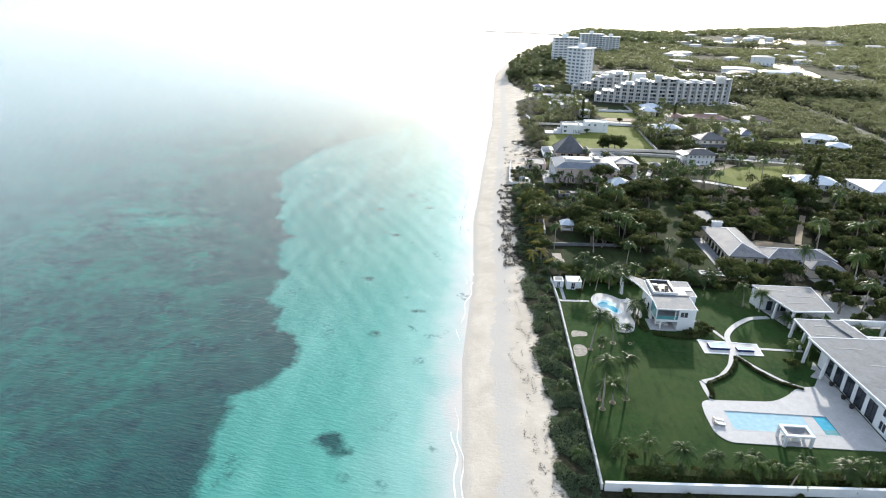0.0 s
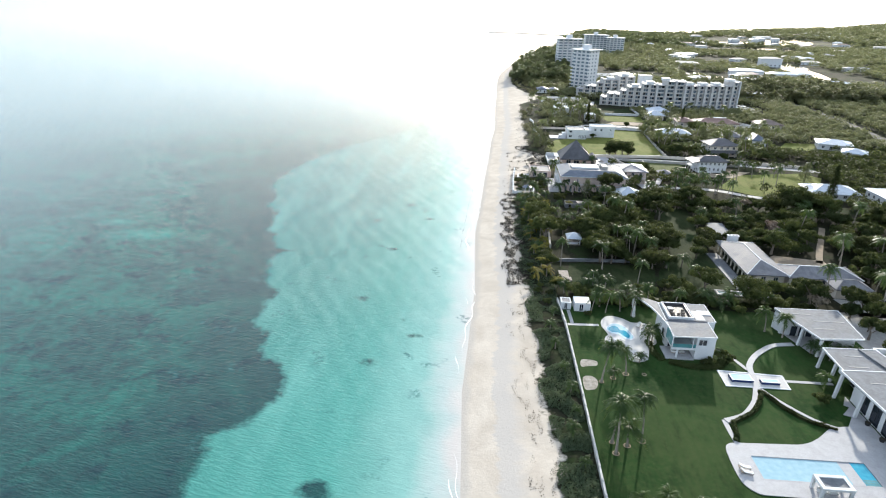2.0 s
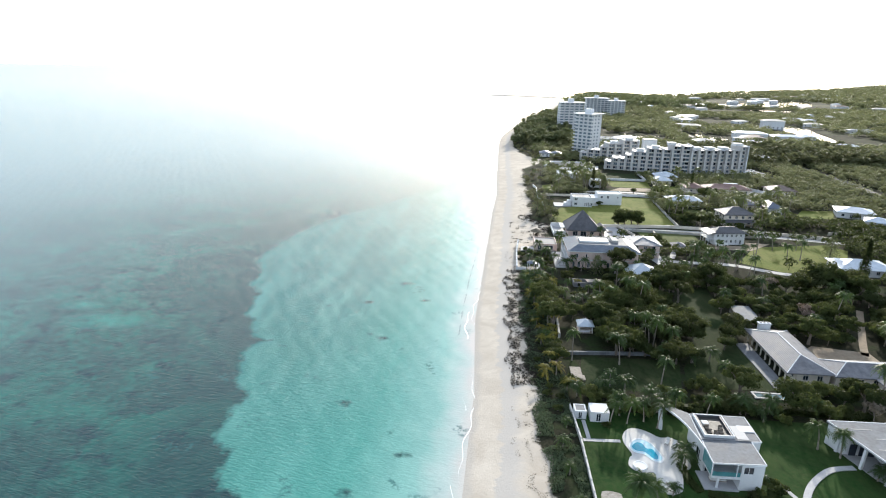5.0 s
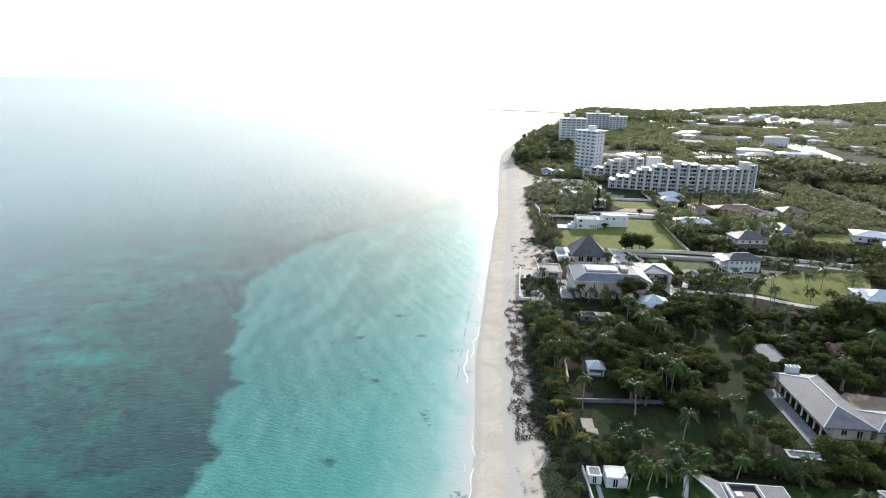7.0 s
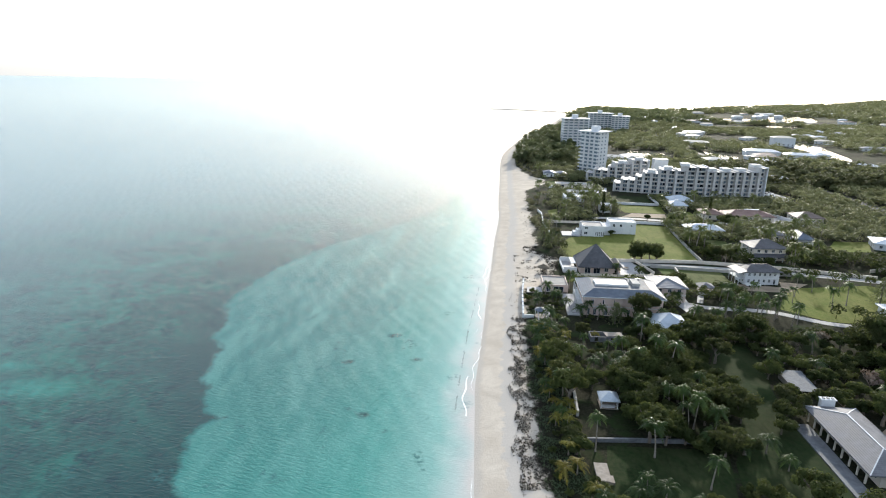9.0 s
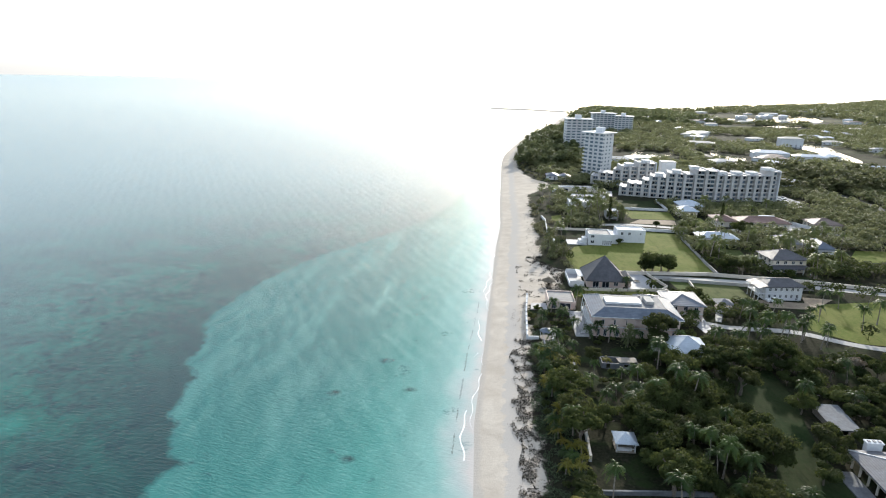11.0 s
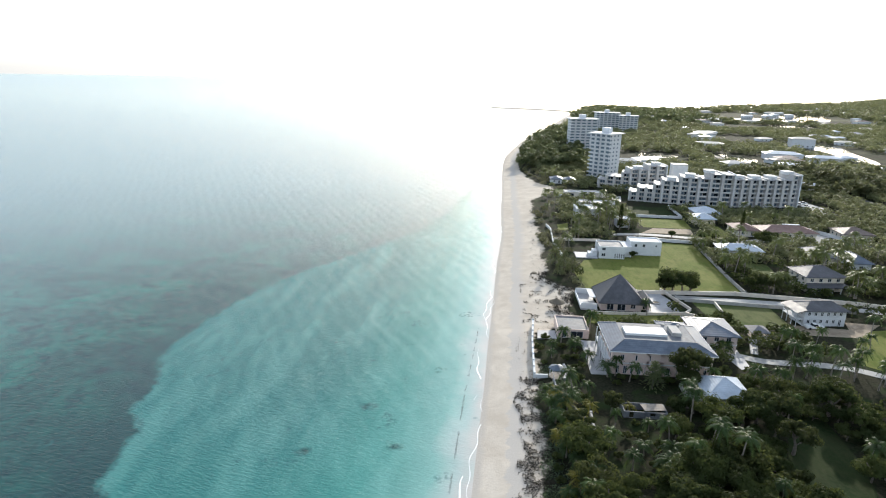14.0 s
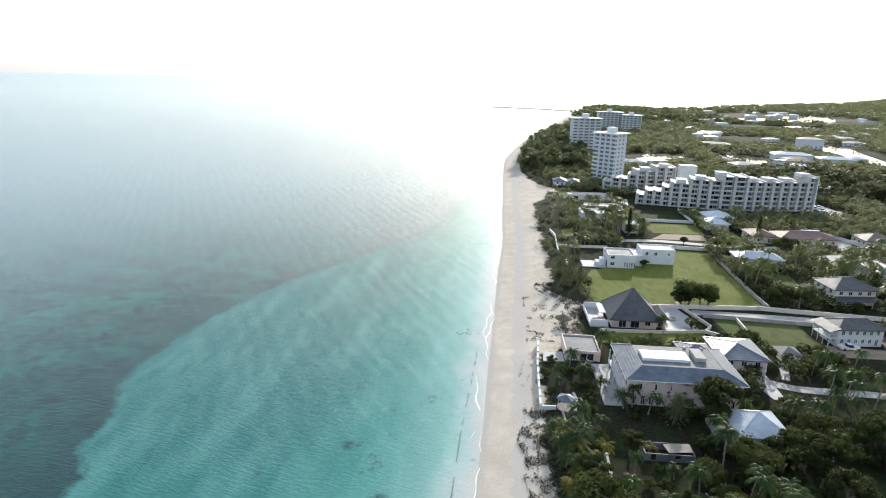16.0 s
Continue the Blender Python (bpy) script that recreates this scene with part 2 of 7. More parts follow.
M_CONC = worn("grey_concrete", (0.30, 0.29, 0.28), (0.44, 0.43, 0.41), 0.5, 4.0, 0.8, 0.3)
M_ASPH = worn("asphalt", (0.045, 0.045, 0.047), (0.075, 0.073, 0.07), 0.4, 8.0, 0.85, 0.3)
M_DIRT = worn("dirt_track", (0.22, 0.17, 0.12), (0.34, 0.28, 0.21), 0.4, 3.0, 0.9, 0.2)
M_FLAT = worn("grey_roof_membrane", (0.10, 0.108, 0.12), (0.20, 0.21, 0.225), 0.35, 1.6, 0.75, 0.25)
M_SHING = roof_metal("weathered_grey_shingle", (0.13, 0.132, 0.145), (0.22, 0.22, 0.235), 2.2, 0.6, 0.25)
M_BLUEM = roof_metal("blue_grey_metal_roof", (0.065, 0.088, 0.125), (0.125, 0.155, 0.20), 1.2, 0.36, 0.4)
M_DARKR = roof_metal("dark_slate_shingle", (0.05, 0.052, 0.06), (0.10, 0.10, 0.115), 2.4, 0.5)
M_BROWN = roof_metal("brown_shingle", (0.12, 0.085, 0.07), (0.20, 0.15, 0.13), 2.4, 0.55)
M_WROOF = roof_metal("white_metal_roof", (0.42, 0.48, 0.55), (0.54, 0.60, 0.67), 1.2, 0.36)
M_PINKR = roof_metal("dull_red_shingle", (0.16, 0.09, 0.075), (0.24, 0.15, 0.13), 2.4, 0.6)
# pale tint puts the reflected sky and glare into the glass colour
M_TGLASS = glass_dark("sky_reflection_glass", (0.09, 0.12, 0.15))
M_GLASS = glass_dark("window_glass", (0.012, 0.016, 0.022))
M_AQUA = glass_dark("aqua_glass", (0.05, 0.15, 0.16))
M_POOL = pool_material("pool_water", (0.26, 0.42, 0.49), (0.34, 0.50, 0.56))
M_POOLPALE = pool_material("pale_pool_water", (0.36, 0.58, 0.66), (0.48, 0.66, 0.72))
M_POOLD = pool_material("pool_water_deep", (0.02, 0.25, 0.38), (0.04, 0.34, 0.46))
M_POOLT = pool_material("villa_pool_water", (0.015, 0.07, 0.085), (0.03, 0.11, 0.125))
M_POND = pool_material("pond_water", (0.05, 0.06, 0.06), (0.09, 0.10, 0.10))
M_INK = pool_material("navy_tile_and_shade", (0.015, 0.03, 0.09), (0.03, 0.05, 0.14))
M_BARK = worn("bark", (0.12, 0.10, 0.08), (0.22, 0.19, 0.16), 2.0, 12.0, 0.9, 0.2)
M_PALMT = worn("palm_trunk", (0.20, 0.17, 0.14), (0.34, 0.30, 0.26), 2.0, 10.0, 0.9, 0.2)
M_WOOD = worn("weathered_wood", (0.22, 0.19, 0.16), (0.36, 0.32, 0.28), 1.0, 8.0, 0.85, 0.25)
M_LEAF = leafy("broad_leaves", (0.012, 0.024, 0.010), (0.049, 0.066, 0.026), (0.15, 0.175, 0.05), 0.04, 0.42)
M_SCRUB = leafy("scrub_leaves", (0.020, 0.034, 0.014), (0.062, 0.082, 0.032), (0.21, 0.24, 0.07), 0.04, 0.44)
M_PALM = leafy("palm_fronds", (0.014, 0.036, 0.012), (0.050, 0.090, 0.028), (0.19, 0.27, 0.06), 0.2, 0.36, 0.4)
# lighter copy of palm_fronds, with sunlight put into the leaf colour
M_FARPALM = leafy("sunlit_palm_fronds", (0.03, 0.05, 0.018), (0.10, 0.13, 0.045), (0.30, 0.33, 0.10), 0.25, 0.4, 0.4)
M_YPALM = leafy("yellow_palm_fronds", (0.11, 0.115, 0.02), (0.22, 0.20, 0.04), (0.40, 0.36, 0.06), 0.25, 0.4)
# needles and coppice leaves lightened: distant woods carry haze in their colour
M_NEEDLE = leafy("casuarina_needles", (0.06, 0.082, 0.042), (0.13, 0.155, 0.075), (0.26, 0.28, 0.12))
M_COPPICE_HAZE = leafy("grey_olive_coppice_haze_leaves", (0.09, 0.108, 0.05), (0.19, 0.20, 0.10), (0.32, 0.33, 0.15))
M_DUNEG = leafy("dune_grass", (0.045, 0.075, 0.045), (0.10, 0.135, 0.08), (0.17, 0.21, 0.10))
M_DRY = leafy("dry_twigs", (0.10, 0.085, 0.065), (0.20, 0.17, 0.13), (0.25, 0.20, 0.14), 0.2, 0.25)
M_WRACK = worn("dark_seaweed_wrack", (0.018, 0.015, 0.012), (0.05, 0.042, 0.03), 1.0, 6.0, 0.9, 0.2)
M_SAND = worn("pale_dry_sand", (0.22, 0.20, 0.17), (0.42, 0.39, 0.35), 1.4, 6.0, 0.95, 0.1, bump=0.4, dist=0.05)
M_FOAM = worn("sea_foam", (0.75, 0.78, 0.77), (0.85, 0.86, 0.85), 1.0, 6.0, 0.6, 0.3)
M_FABRIC = worn("white_fabric", (0.62, 0.62, 0.61), (0.74, 0.74, 0.72), 1.0, 9.0, 0.9, 0.2)
M_BLACK = worn("black_rubber", (0.015, 0.015, 0.016), (0.03, 0.03, 0.03), 2.0, 9.0, 0.6, 0.4)
M_THATCH = worn("grey_palm_thatch", (0.10, 0.085, 0.065), (0.19, 0.165, 0.13), 2.0, 14.0, 0.95, 0.1, bump=0.5, dist=0.05)
M_STEEL = worn("brushed_steel", (0.35, 0.36, 0.37), (0.50, 0.51, 0.52), 1.0, 9.0, 0.35, 0.5, 0.9)
M_PAINTW = worn("white_car_paint", (0.72, 0.73, 0.74), (0.80, 0.81, 0.81), 0.8, 9.0, 0.25, 0.6)


# ---- mesh helpers ----
class Geo:
    """Collects faces for one mesh."""

    def __init__(self):
        self.v, self.f = [], []

    def face(self, *pts):
        i = len(self.v)
        self.v.extend(tuple(p) for p in pts)
        self.f.append(tuple(range(i, i + len(pts))))
        return self

    def box(self, x0, x1, y0, y1, z0, z1):
        i = len(self.v)
        self.v += [(x0, y0, z0), (x1, y0, z0), (x1, y1, z0), (x0, y1, z0), (x0, y0, z1), (x1, y0, z1), (x1, y1, z1), (x0, y1, z1)]
        self.f += [tuple(i + j for j in q) for q in ((0, 3, 2, 1), (4, 5, 6, 7), (0, 1, 5, 4), (1, 2, 6, 5), (2, 3, 7, 6), (3, 0, 4, 7))]
        return self

    def prism(self, poly, z0, z1):
        n, i = len(poly), len(self.v)
        area = sum(poly[j][0] * poly[(j + 1) % n][1] - poly[(j + 1) % n][0] * poly[j][1] for j in range(n))
        if area < 0:
            poly = poly[::-1]
        self.v += [(x, y, z0) for x, y in poly] + [(x, y, z1) for x, y in poly]
        self.f.append(tuple(range(i + n, i + 2 * n)))
        self.f.append(tuple(range(i + n - 1, i - 1, -1)))
        for j in range(n):
            k = (j + 1) % n
            self.f.append((i + j, i + k, i + n + k, i + n + j))
        return self

    def ring(self, outer, inner, z0, z1):
        """A slab with a hole: two outlines of the same number of points."""
        n, i = len(outer), len(self.v)
        for poly, z in ((outer, z0), (inner, z0), (outer, z1), (inner, z1)):
            self.v += [(x, y, z) for x, y in poly]
        for j in range(n):
            k = (j + 1) % n
            a, b, c, d = i, i + n, i + 2 * n, i + 3 * n
            self.f += [(c + j, c + k, d + k, d + j), (a + j, a + k, c + k, c + j), (b + k, b + j, d + j, d + k), (a + k, a + j, b + j, b + k)]
        return self

    def tube(self, pts, radii, sides=7):
        i = len(self.v)
        for (p, r) in zip(pts, radii):
            for s in range(sides):
                a = 2 * math.pi * s / sides
                self.v.append((p[0] + r * math.cos(a), p[1] + r * math.sin(a), p[2]))
        for q in range(len(pts) - 1):
            for s in range(sides):
                t = (s + 1) % sides
                self.f.append((i + q * sides + s, i + q * sides + t, i + (q + 1) * sides + t, i + (q + 1) * sides + s))
        self.f.append(tuple(i + (len(pts) - 1) * sides + s for s in range(sides)))
        return self

    def bar(self, a, b, w, h):
        """A straight beam from a to b, w wide and h high."""
        a, b = Vector(a), Vector(b)
        d = (b - a).normalized()
        side = d.cross(Vector((0, 0, 1)))
        side = (side.normalized() if side.length > 1e-4 else Vector((1, 0, 0))) * (w / 2)
        up = side.cross(d).normalized() * (h / 2)
        i = len(self.v)
        for p in (a, b):
            for s, u in ((-1, -1), (1, -1), (1, 1), (-1, 1)):
                self.v.append(tuple(p + side * s + up * u))
        self.f += [tuple(i + j for j in q) for q in ((0, 1, 2, 3), (7, 6, 5, 4), (0, 4, 5, 1), (1, 5, 6, 2), (2, 6, 7, 3), (3, 7, 4, 0))]
        return self

    def sweep(self, pts, w, h):
        """One beam that follows a bent line."""
        i = len(self.v)
        for k, p in enumerate(pts):
            a, b = Vector(pts[max(0, k - 1)]), Vector(pts[min(len(pts) - 1, k + 1)])
            side = (b - a).normalized().cross(Vector((0, 0, 1))).normalized() * (w / 2)
            for s, u in ((-1, -1), (1, -1), (1, 1), (-1, 1)):
                self.v.append(tuple(Vector(p) + side * s + Vector((0, 0, u * h / 2))))
        for k in range(len(pts) - 1):
            for j in range(4):
                self.f.append((i + 4 * k + j, i + 4 * k + (j + 1) % 4, i + 4 * k + 4 + (j + 1) % 4, i + 4 * k + 4 + j))
        e = i + 4 * (len(pts) - 1)
        self.f += [(i + 3, i + 2, i + 1, i), (e, e + 1, e + 2, e + 3)]
        return self

    def hip(self, x0, x1, y0, y1, z0, rise, ridge=None, thick=0.25):
        """A hipped roof over a rectangle; ridge: its length (0: a pyramid)."""
        lx, ly = x1 - x0, y1 - y0
        along_x = lx >= ly
        if ridge is None:
            ridge = abs(lx - ly)
        cx, cy, h = (x0 + x1) / 2, (y0 + y1) / 2, ridge / 2
        a, b = ((cx - h, cy), (cx + h, cy)) if along_x else ((cx, cy - h), (cx, cy + h))
        self.box(x0, x1, y0, y1, z0 - thick, z0)
        i = len(self.v)
        self.v += [(x0, y0, z0), (x1, y0, z0), (x1, y1, z0), (x0, y1, z0), (*a, z0 + rise), (*b, z0 + rise)]
        q = ((0, 1, 5, 4), (1, 2, 5), (2, 3, 4, 5), (3, 0, 4)) if along_x else ((0, 1, 4), (1, 2, 5, 4), (2, 3, 5), (3, 0, 4, 5))
        self.f += [tuple(i + j for j in t) for t in q]
        return self

    def shell(self, x0, x1, y0, y1, z0, z1, t=0.3, holes=()):
        """Four walls round a rectangle, with openings: (side, from, to, sill, head), side one of s n w e, from along x or y."""
        for side in "snwe":
            lo, hi = (x0, x1) if side in "sn" else (y0 + t, y1 - t)
            cuts = sorted((max(a, lo), min(b, hi), c, d) for s, a, b, c, d in holes if s == side)
            fixed = {"s": (y0, y0 + t), "n": (y1 - t, y1), "w": (x0, x0 + t), "e": (x1 - t, x1)}[side]

            def slab(a, b, c, d):
                if b - a > 1e-3 and d - c > 1e-3:
                    if side in "sn":
                        self.box(a, b, *fixed, c, d)
                    else:
                        self.box(*fixed, a, b, c, d)
            at = lo
            cols = {}
            for a, b, c, d in cuts:
                cols.setdefault((round(a, 3), round(b, 3)), []).append((c, d))
            for (a, b), spans in sorted(cols.items()):
                slab(at, a, z0, z1)
                low = z0
                for c, d in sorted(spans):
                    slab(a, b, low, c)
                    low = d
                slab(a, b, low, z1)
                at = b
            slab(at, hi, z0, z1)
        return self


def make(name, geo, material, smooth=False):
    me = bpy.data.meshes.new(name)
    me.from_pydata(geo.v, [], geo.f)
    me.materials.append(material)
    if smooth:
        me.polygons.foreach_set("use_smooth", [True] * len(me.polygons))
    me.update()
    return me


def part(name, geo, material, parent, label="", smooth=False):
    ob = new(name, make(name, geo, material, smooth))
    ob.parent = parent
    if label:
        ob["label"] = label
    return ob


def thing(name, label, category, m, group="", kind=""):
    e = new(name)
    e.empty_display_size = 0.5
    e.matrix_basis = m
    return tagged(e, label, category, group, kind)


def solid(name, geo, material, label, category="", kind="structure", group="", smooth=False):
    return tagged(new(name, make(name, geo, material, smooth)), label, category, group, kind)


def smooth_line(pts, steps=6):
    """A rounded polyline through the points (Catmull-Rom)."""
    out = []
    for i in range(len(pts) - 1):
        p0, p1, p2, p3 = (np.array(pts[max(0, min(len(pts) - 1, j))], float) for j in (i - 1, i, i + 1, i + 2))
        for s in range(steps):
            t = s / steps
            out.append(tuple(0.5 * (2 * p1 + (p2 - p0) * t + (2 * p0 - 5 * p1 + 4 * p2 - p3) * t * t + (3 * p1 - p0 - 3 * p2 + p3) * t ** 3)))
    out.append(tuple(map(float, pts[-1])))
    return out


def closed_line(pts, steps=5):
    n = len(pts)
    out = []
    for i in range(n):
        p0, p1, p2, p3 = (np.array(pts[(i + j) % n], float) for j in (-1, 0, 1, 2))
        for s in range(steps):
            t = s / steps
            out.append(tuple(0.5 * (2 * p1 + (p2 - p0) * t + (2 * p0 - 5 * p1 + 4 * p2 - p3) * t * t + (3 * p1 - p0 - 3 * p2 + p3) * t ** 3)))
    return out


def strip(line, width, z0, z1, geo=None):
    """A path of constant width along a polyline."""
    g = geo or Geo()
    n = len(line)
    left, right = [], []
    for i, p in enumerate(line):
        a, b = np.array(line[max(0, i - 1)]), np.array(line[min(n - 1, i + 1)])
        d = (b - a) / max(1e-6, np.linalg.norm(b - a))
        s = np.array((-d[1], d[0])) * width / 2
        left.append(tuple(np.array(p) + s))
        right.append(tuple(np.array(p) - s))
    i0 = len(g.v)
    for l, r in zip(left, right):
        g.v += [(*l, z0), (*r, z0), (*r, z1), (*l, z1)]
    for k in range(n - 1):
        a, b = i0 + 4 * k, i0 + 4 * (k + 1)
        g.f += [(a + 3, a + 2, b + 2, b + 3), (a + 2, a + 1, b + 1, b + 2), (a, a + 3, b + 3, b), (a + 1, a, b, b + 1)]
    e = i0 + 4 * (n - 1)
    g.f += [(i0, i0 + 1, i0 + 2, i0 + 3), (e + 3, e + 2, e + 1, e)]
    return g


# ---- ground and sea ----
LAND = 2.0
SHORE = [(-1500, 2), (60, 0.2), (112, -1.7), (158, -0.2), (200, -1.2), (240, 0.5), (283, 1.8), (345, 4.2), (386, 6.6), (445, 7), (557, 9), (640, 11),
         (690, 14), (745, 22), (850, 38), (917, 51), (1080, 92), (1313, 137), (1440, 167), (1620, 206), (1720, 420), (2200, 900), (4950, 3900)]
DUNE = [(-1500, 17), (60, 16), (91, 15.2), (120, 14.3), (150, 13.2), (183, 12.6), (214, 12.5), (236, 13.3), (272, 15), (280, 27), (312, 29.5), (322, 22), (354, 24), (440, 24.5), (470, 26),
        (488, 33), (505, 44), (525, 42), (542, 31), (570, 27), (606, 23), (678, 29), (745, 38), (850, 58), (1080, 112), (1313, 160), (1620, 232), (1720, 450), (2200, 930), (4950, 3930)]
REEF = [(-43, 20), (-42, 70), (-45, 90), (-46.2, 94), (-41.5, 97.7), (-39.3, 102), (-37.2, 107.8), (-37.8, 112.8), (-39.9, 119), (-45.2, 120.5), (-47.4, 124.4),
        (-47.3, 131), (-52, 133), (-53.2, 143.3), (-52.6, 151.4), (-57, 155), (-58.8, 163), (-61.5, 170), (-61.3, 176), (-57, 179.2), (-63.3, 181), (-67.5, 191),
        (-71, 197.5), (-72.5, 208), (-73, 213), (-78.8, 219.8), (-79.8, 232.5), (-86.5, 244), (-87.6, 255), (-86, 268), (-84.5, 279), (-82, 291), (-78.5, 303),
        (-72, 320), (-61, 338), (-52, 355), (-43, 374), (-33, 396), (-24, 430), (-12, 520), (-4, 640)]


HOLLOWS = [(-111, 186, 12, 5.5), (-124, 196, 7, 3)]      # sandy hollows in the sea-grass
PATCHES = [(-24.5, 84.5, 2.6), (-21.5, 82.0, 1.6), (-20.0, 76.0, 1.2), (-30, 150, 1.2), (-27, 184, 1.6), (-30.5, 186, 1.2), (-14, 133, 1.0), (-22, 121, 1.0), (-18, 213, 1.4), (-26, 228, 1.8), (-36, 209, 1.2)]


def shore_x(y):
    return np.interp(y, *zip(*SHORE))


def dune_x(y):
    return np.interp(y, *zip(*DUNE)) + 0.7 * np.sin(np.asarray(y) * 0.21) + 0.5 * np.sin(np.asarray(y) * 0.53 + 1)


def far_rise(x, y):
    r = np.hypot(x, y - 60)
    t = np.clip((r - 2600) / 2300, 0, 1)
    return 44 * t * t * (3 - 2 * t)


def land_z(x, y):
    """Height of the land."""
    s, d = shore_x(y), dune_x(y)
    a = x - s
    w = np.maximum(4.0, d - s)
    z = np.where(a < 0, np.maximum(-1.5, a * 0.1), 1.55 * np.clip(a / w, 0, 1) ** 0.8)
    z = z + 0.45 * np.clip((a - w) / 6, 0, 1)
    hill = 9 * np.exp(-(((x - 250) / 120) ** 2 + ((y - 1330) / 220) ** 2)) + 5 * np.exp(-(((x - 75) / 40) ** 2 + ((y - 800) / 110) ** 2))
    return z + hill * np.clip((a - w) / 30, 0, 1) + far_rise(x, y)


def sheet(name, xs_of_y, ys, zfun, attrs, material, label):
    rows = [xs_of_y(y) for y in ys]
    nx = len(rows[0])
    X = np.array(rows)
    Y = np.repeat(np.array(ys)[:, None], nx, 1)
    Z = zfun(X, Y)
    me = bpy.data.meshes.new(name)
    idx = np.arange(X.size).reshape(X.shape)
    faces = np.stack([idx[:-1, :-1], idx[:-1, 1:], idx[1:, 1:], idx[1:, :-1]], -1).reshape(-1, 4)
    me.from_pydata(np.stack([X, Y, Z], -1).reshape(-1, 3).tolist(), [], faces.tolist())
    for key, fun in attrs.items():
        at = me.attributes.new(key, 'FLOAT', 'POINT')
        at.data.foreach_set("value", fun(X, Y).astype(np.float32).ravel())
    me.polygons.foreach_set("use_smooth", [True] * len(me.polygons))
    me.materials.append(material)
    return tagged(new(name, me), label, kind="structure")


def reef_side(X, Y):
    """Distance from the edge of the sea-grass, positive on its seaward side."""
    P = np.array(REEF)
    best = np.full(X.shape, 1e9)
    for (ax, ay), (bx, by) in zip(P[:-1], P[1:]):
        dx, dy = bx - ax, by - ay
        t = np.clip(((X - ax) * dx + (Y - ay) * dy) / (dx * dx + dy * dy), 0, 1)
        best = np.minimum(best, np.hypot(ax + t * dx - X, ay + t * dy - Y))
    sign = np.where(X < np.interp(Y, P[:, 1], P[:, 0]), 1.0, -1.0)
    out = np.clip(best * sign, -60, 60)
    for px, py, pr in PATCHES:
        out = np.maximum(out, pr - np.hypot(X - px, (Y - py) * 1.4))
    return out


def hollow_at(X, Y):
    out = np.zeros(X.shape)
    for px, py, ra, rb in HOLLOWS:
        out = np.maximum(out, np.clip(1.6 - 1.3 * np.hypot((X - px) / ra, (Y - py) / rb), 0, 1))
    return out


YS = list(np.concatenate([np.linspace(-1500, 40, 14), np.arange(48, 420, 1.6), np.arange(420, 620, 3.0), np.geomspace(625, 4930, 70)]))
sea_off = np.concatenate([np.arange(0, 120, 1.5), np.geomspace(121, 4900, 60)])
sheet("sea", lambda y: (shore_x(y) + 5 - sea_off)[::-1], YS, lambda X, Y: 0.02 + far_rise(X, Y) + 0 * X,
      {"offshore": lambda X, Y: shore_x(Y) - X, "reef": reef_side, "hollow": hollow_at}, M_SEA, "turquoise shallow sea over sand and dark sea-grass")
land_off = np.concatenate([np.arange(-14, 40, 1.5), np.arange(40, 160, 8.0), np.geomspace(165, 4900, 46)])
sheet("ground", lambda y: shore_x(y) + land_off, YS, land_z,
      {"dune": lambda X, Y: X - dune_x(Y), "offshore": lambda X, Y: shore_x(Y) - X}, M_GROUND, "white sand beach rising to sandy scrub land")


# ---- things: makers ----
KEEP = []          # rectangles that no tree may stand in: x0, x1, y0, y1


def keep(x0, x1, y0, y1):
    KEEP.append((x0, x1, y0, y1))


def window(parent, side, a, b, c, d, face, glass=None, frame_mat=None, mullions=1, t=0.3):
    """A window in a wall opening: a frame with its pane set behind. side s n w e; face: the wall's outer plane."""
    fr, pane = Geo(), Geo()
    s = 0.09
    inn = 1 if side in "sw" else -1
    p0, p1 = sorted((face + inn * 0.06, face + inn * 0.16))
    q0, q1 = sorted((face + inn * 0.10, face + inn * 0.13))

    def bx(g, u0, u1, w0, w1, r0, r1):
        if side in "sn":
            g.box(u0, u1, r0, r1, w0, w1)
        else:
            g.box(r0, r1, u0, u1, w0, w1)
    bx(fr, a, b, c, c + s, p0, p1)
    bx(fr, a, b, d - s, d, p0, p1)
    bx(fr, a, a + s, c + s, d - s, p0, p1)
    bx(fr, b - s, b, c + s, d - s, p0, p1)
    for m in range(mullions):
        u = a + (b - a) * (m + 1) / (mullions + 1)
        bx(fr, u - s / 2, u + s / 2, c + s, d - s, p0, p1)
    bx(pane, a + s, b - s, c + s, d - s, q0, q1)
    w = part("window", fr, frame_mat or M_WHITE, parent)
    part("pane", pane, glass or M_GLASS, w)
    return w


def spaced(lo, hi, step, wide):
    n = max(1, int((hi - lo) / step))
    gap = (hi - lo) / n
    return [(lo + gap * (i + 0.5) - wide / 2, lo + gap * (i + 0.5) + wide / 2) for i in range(n)]


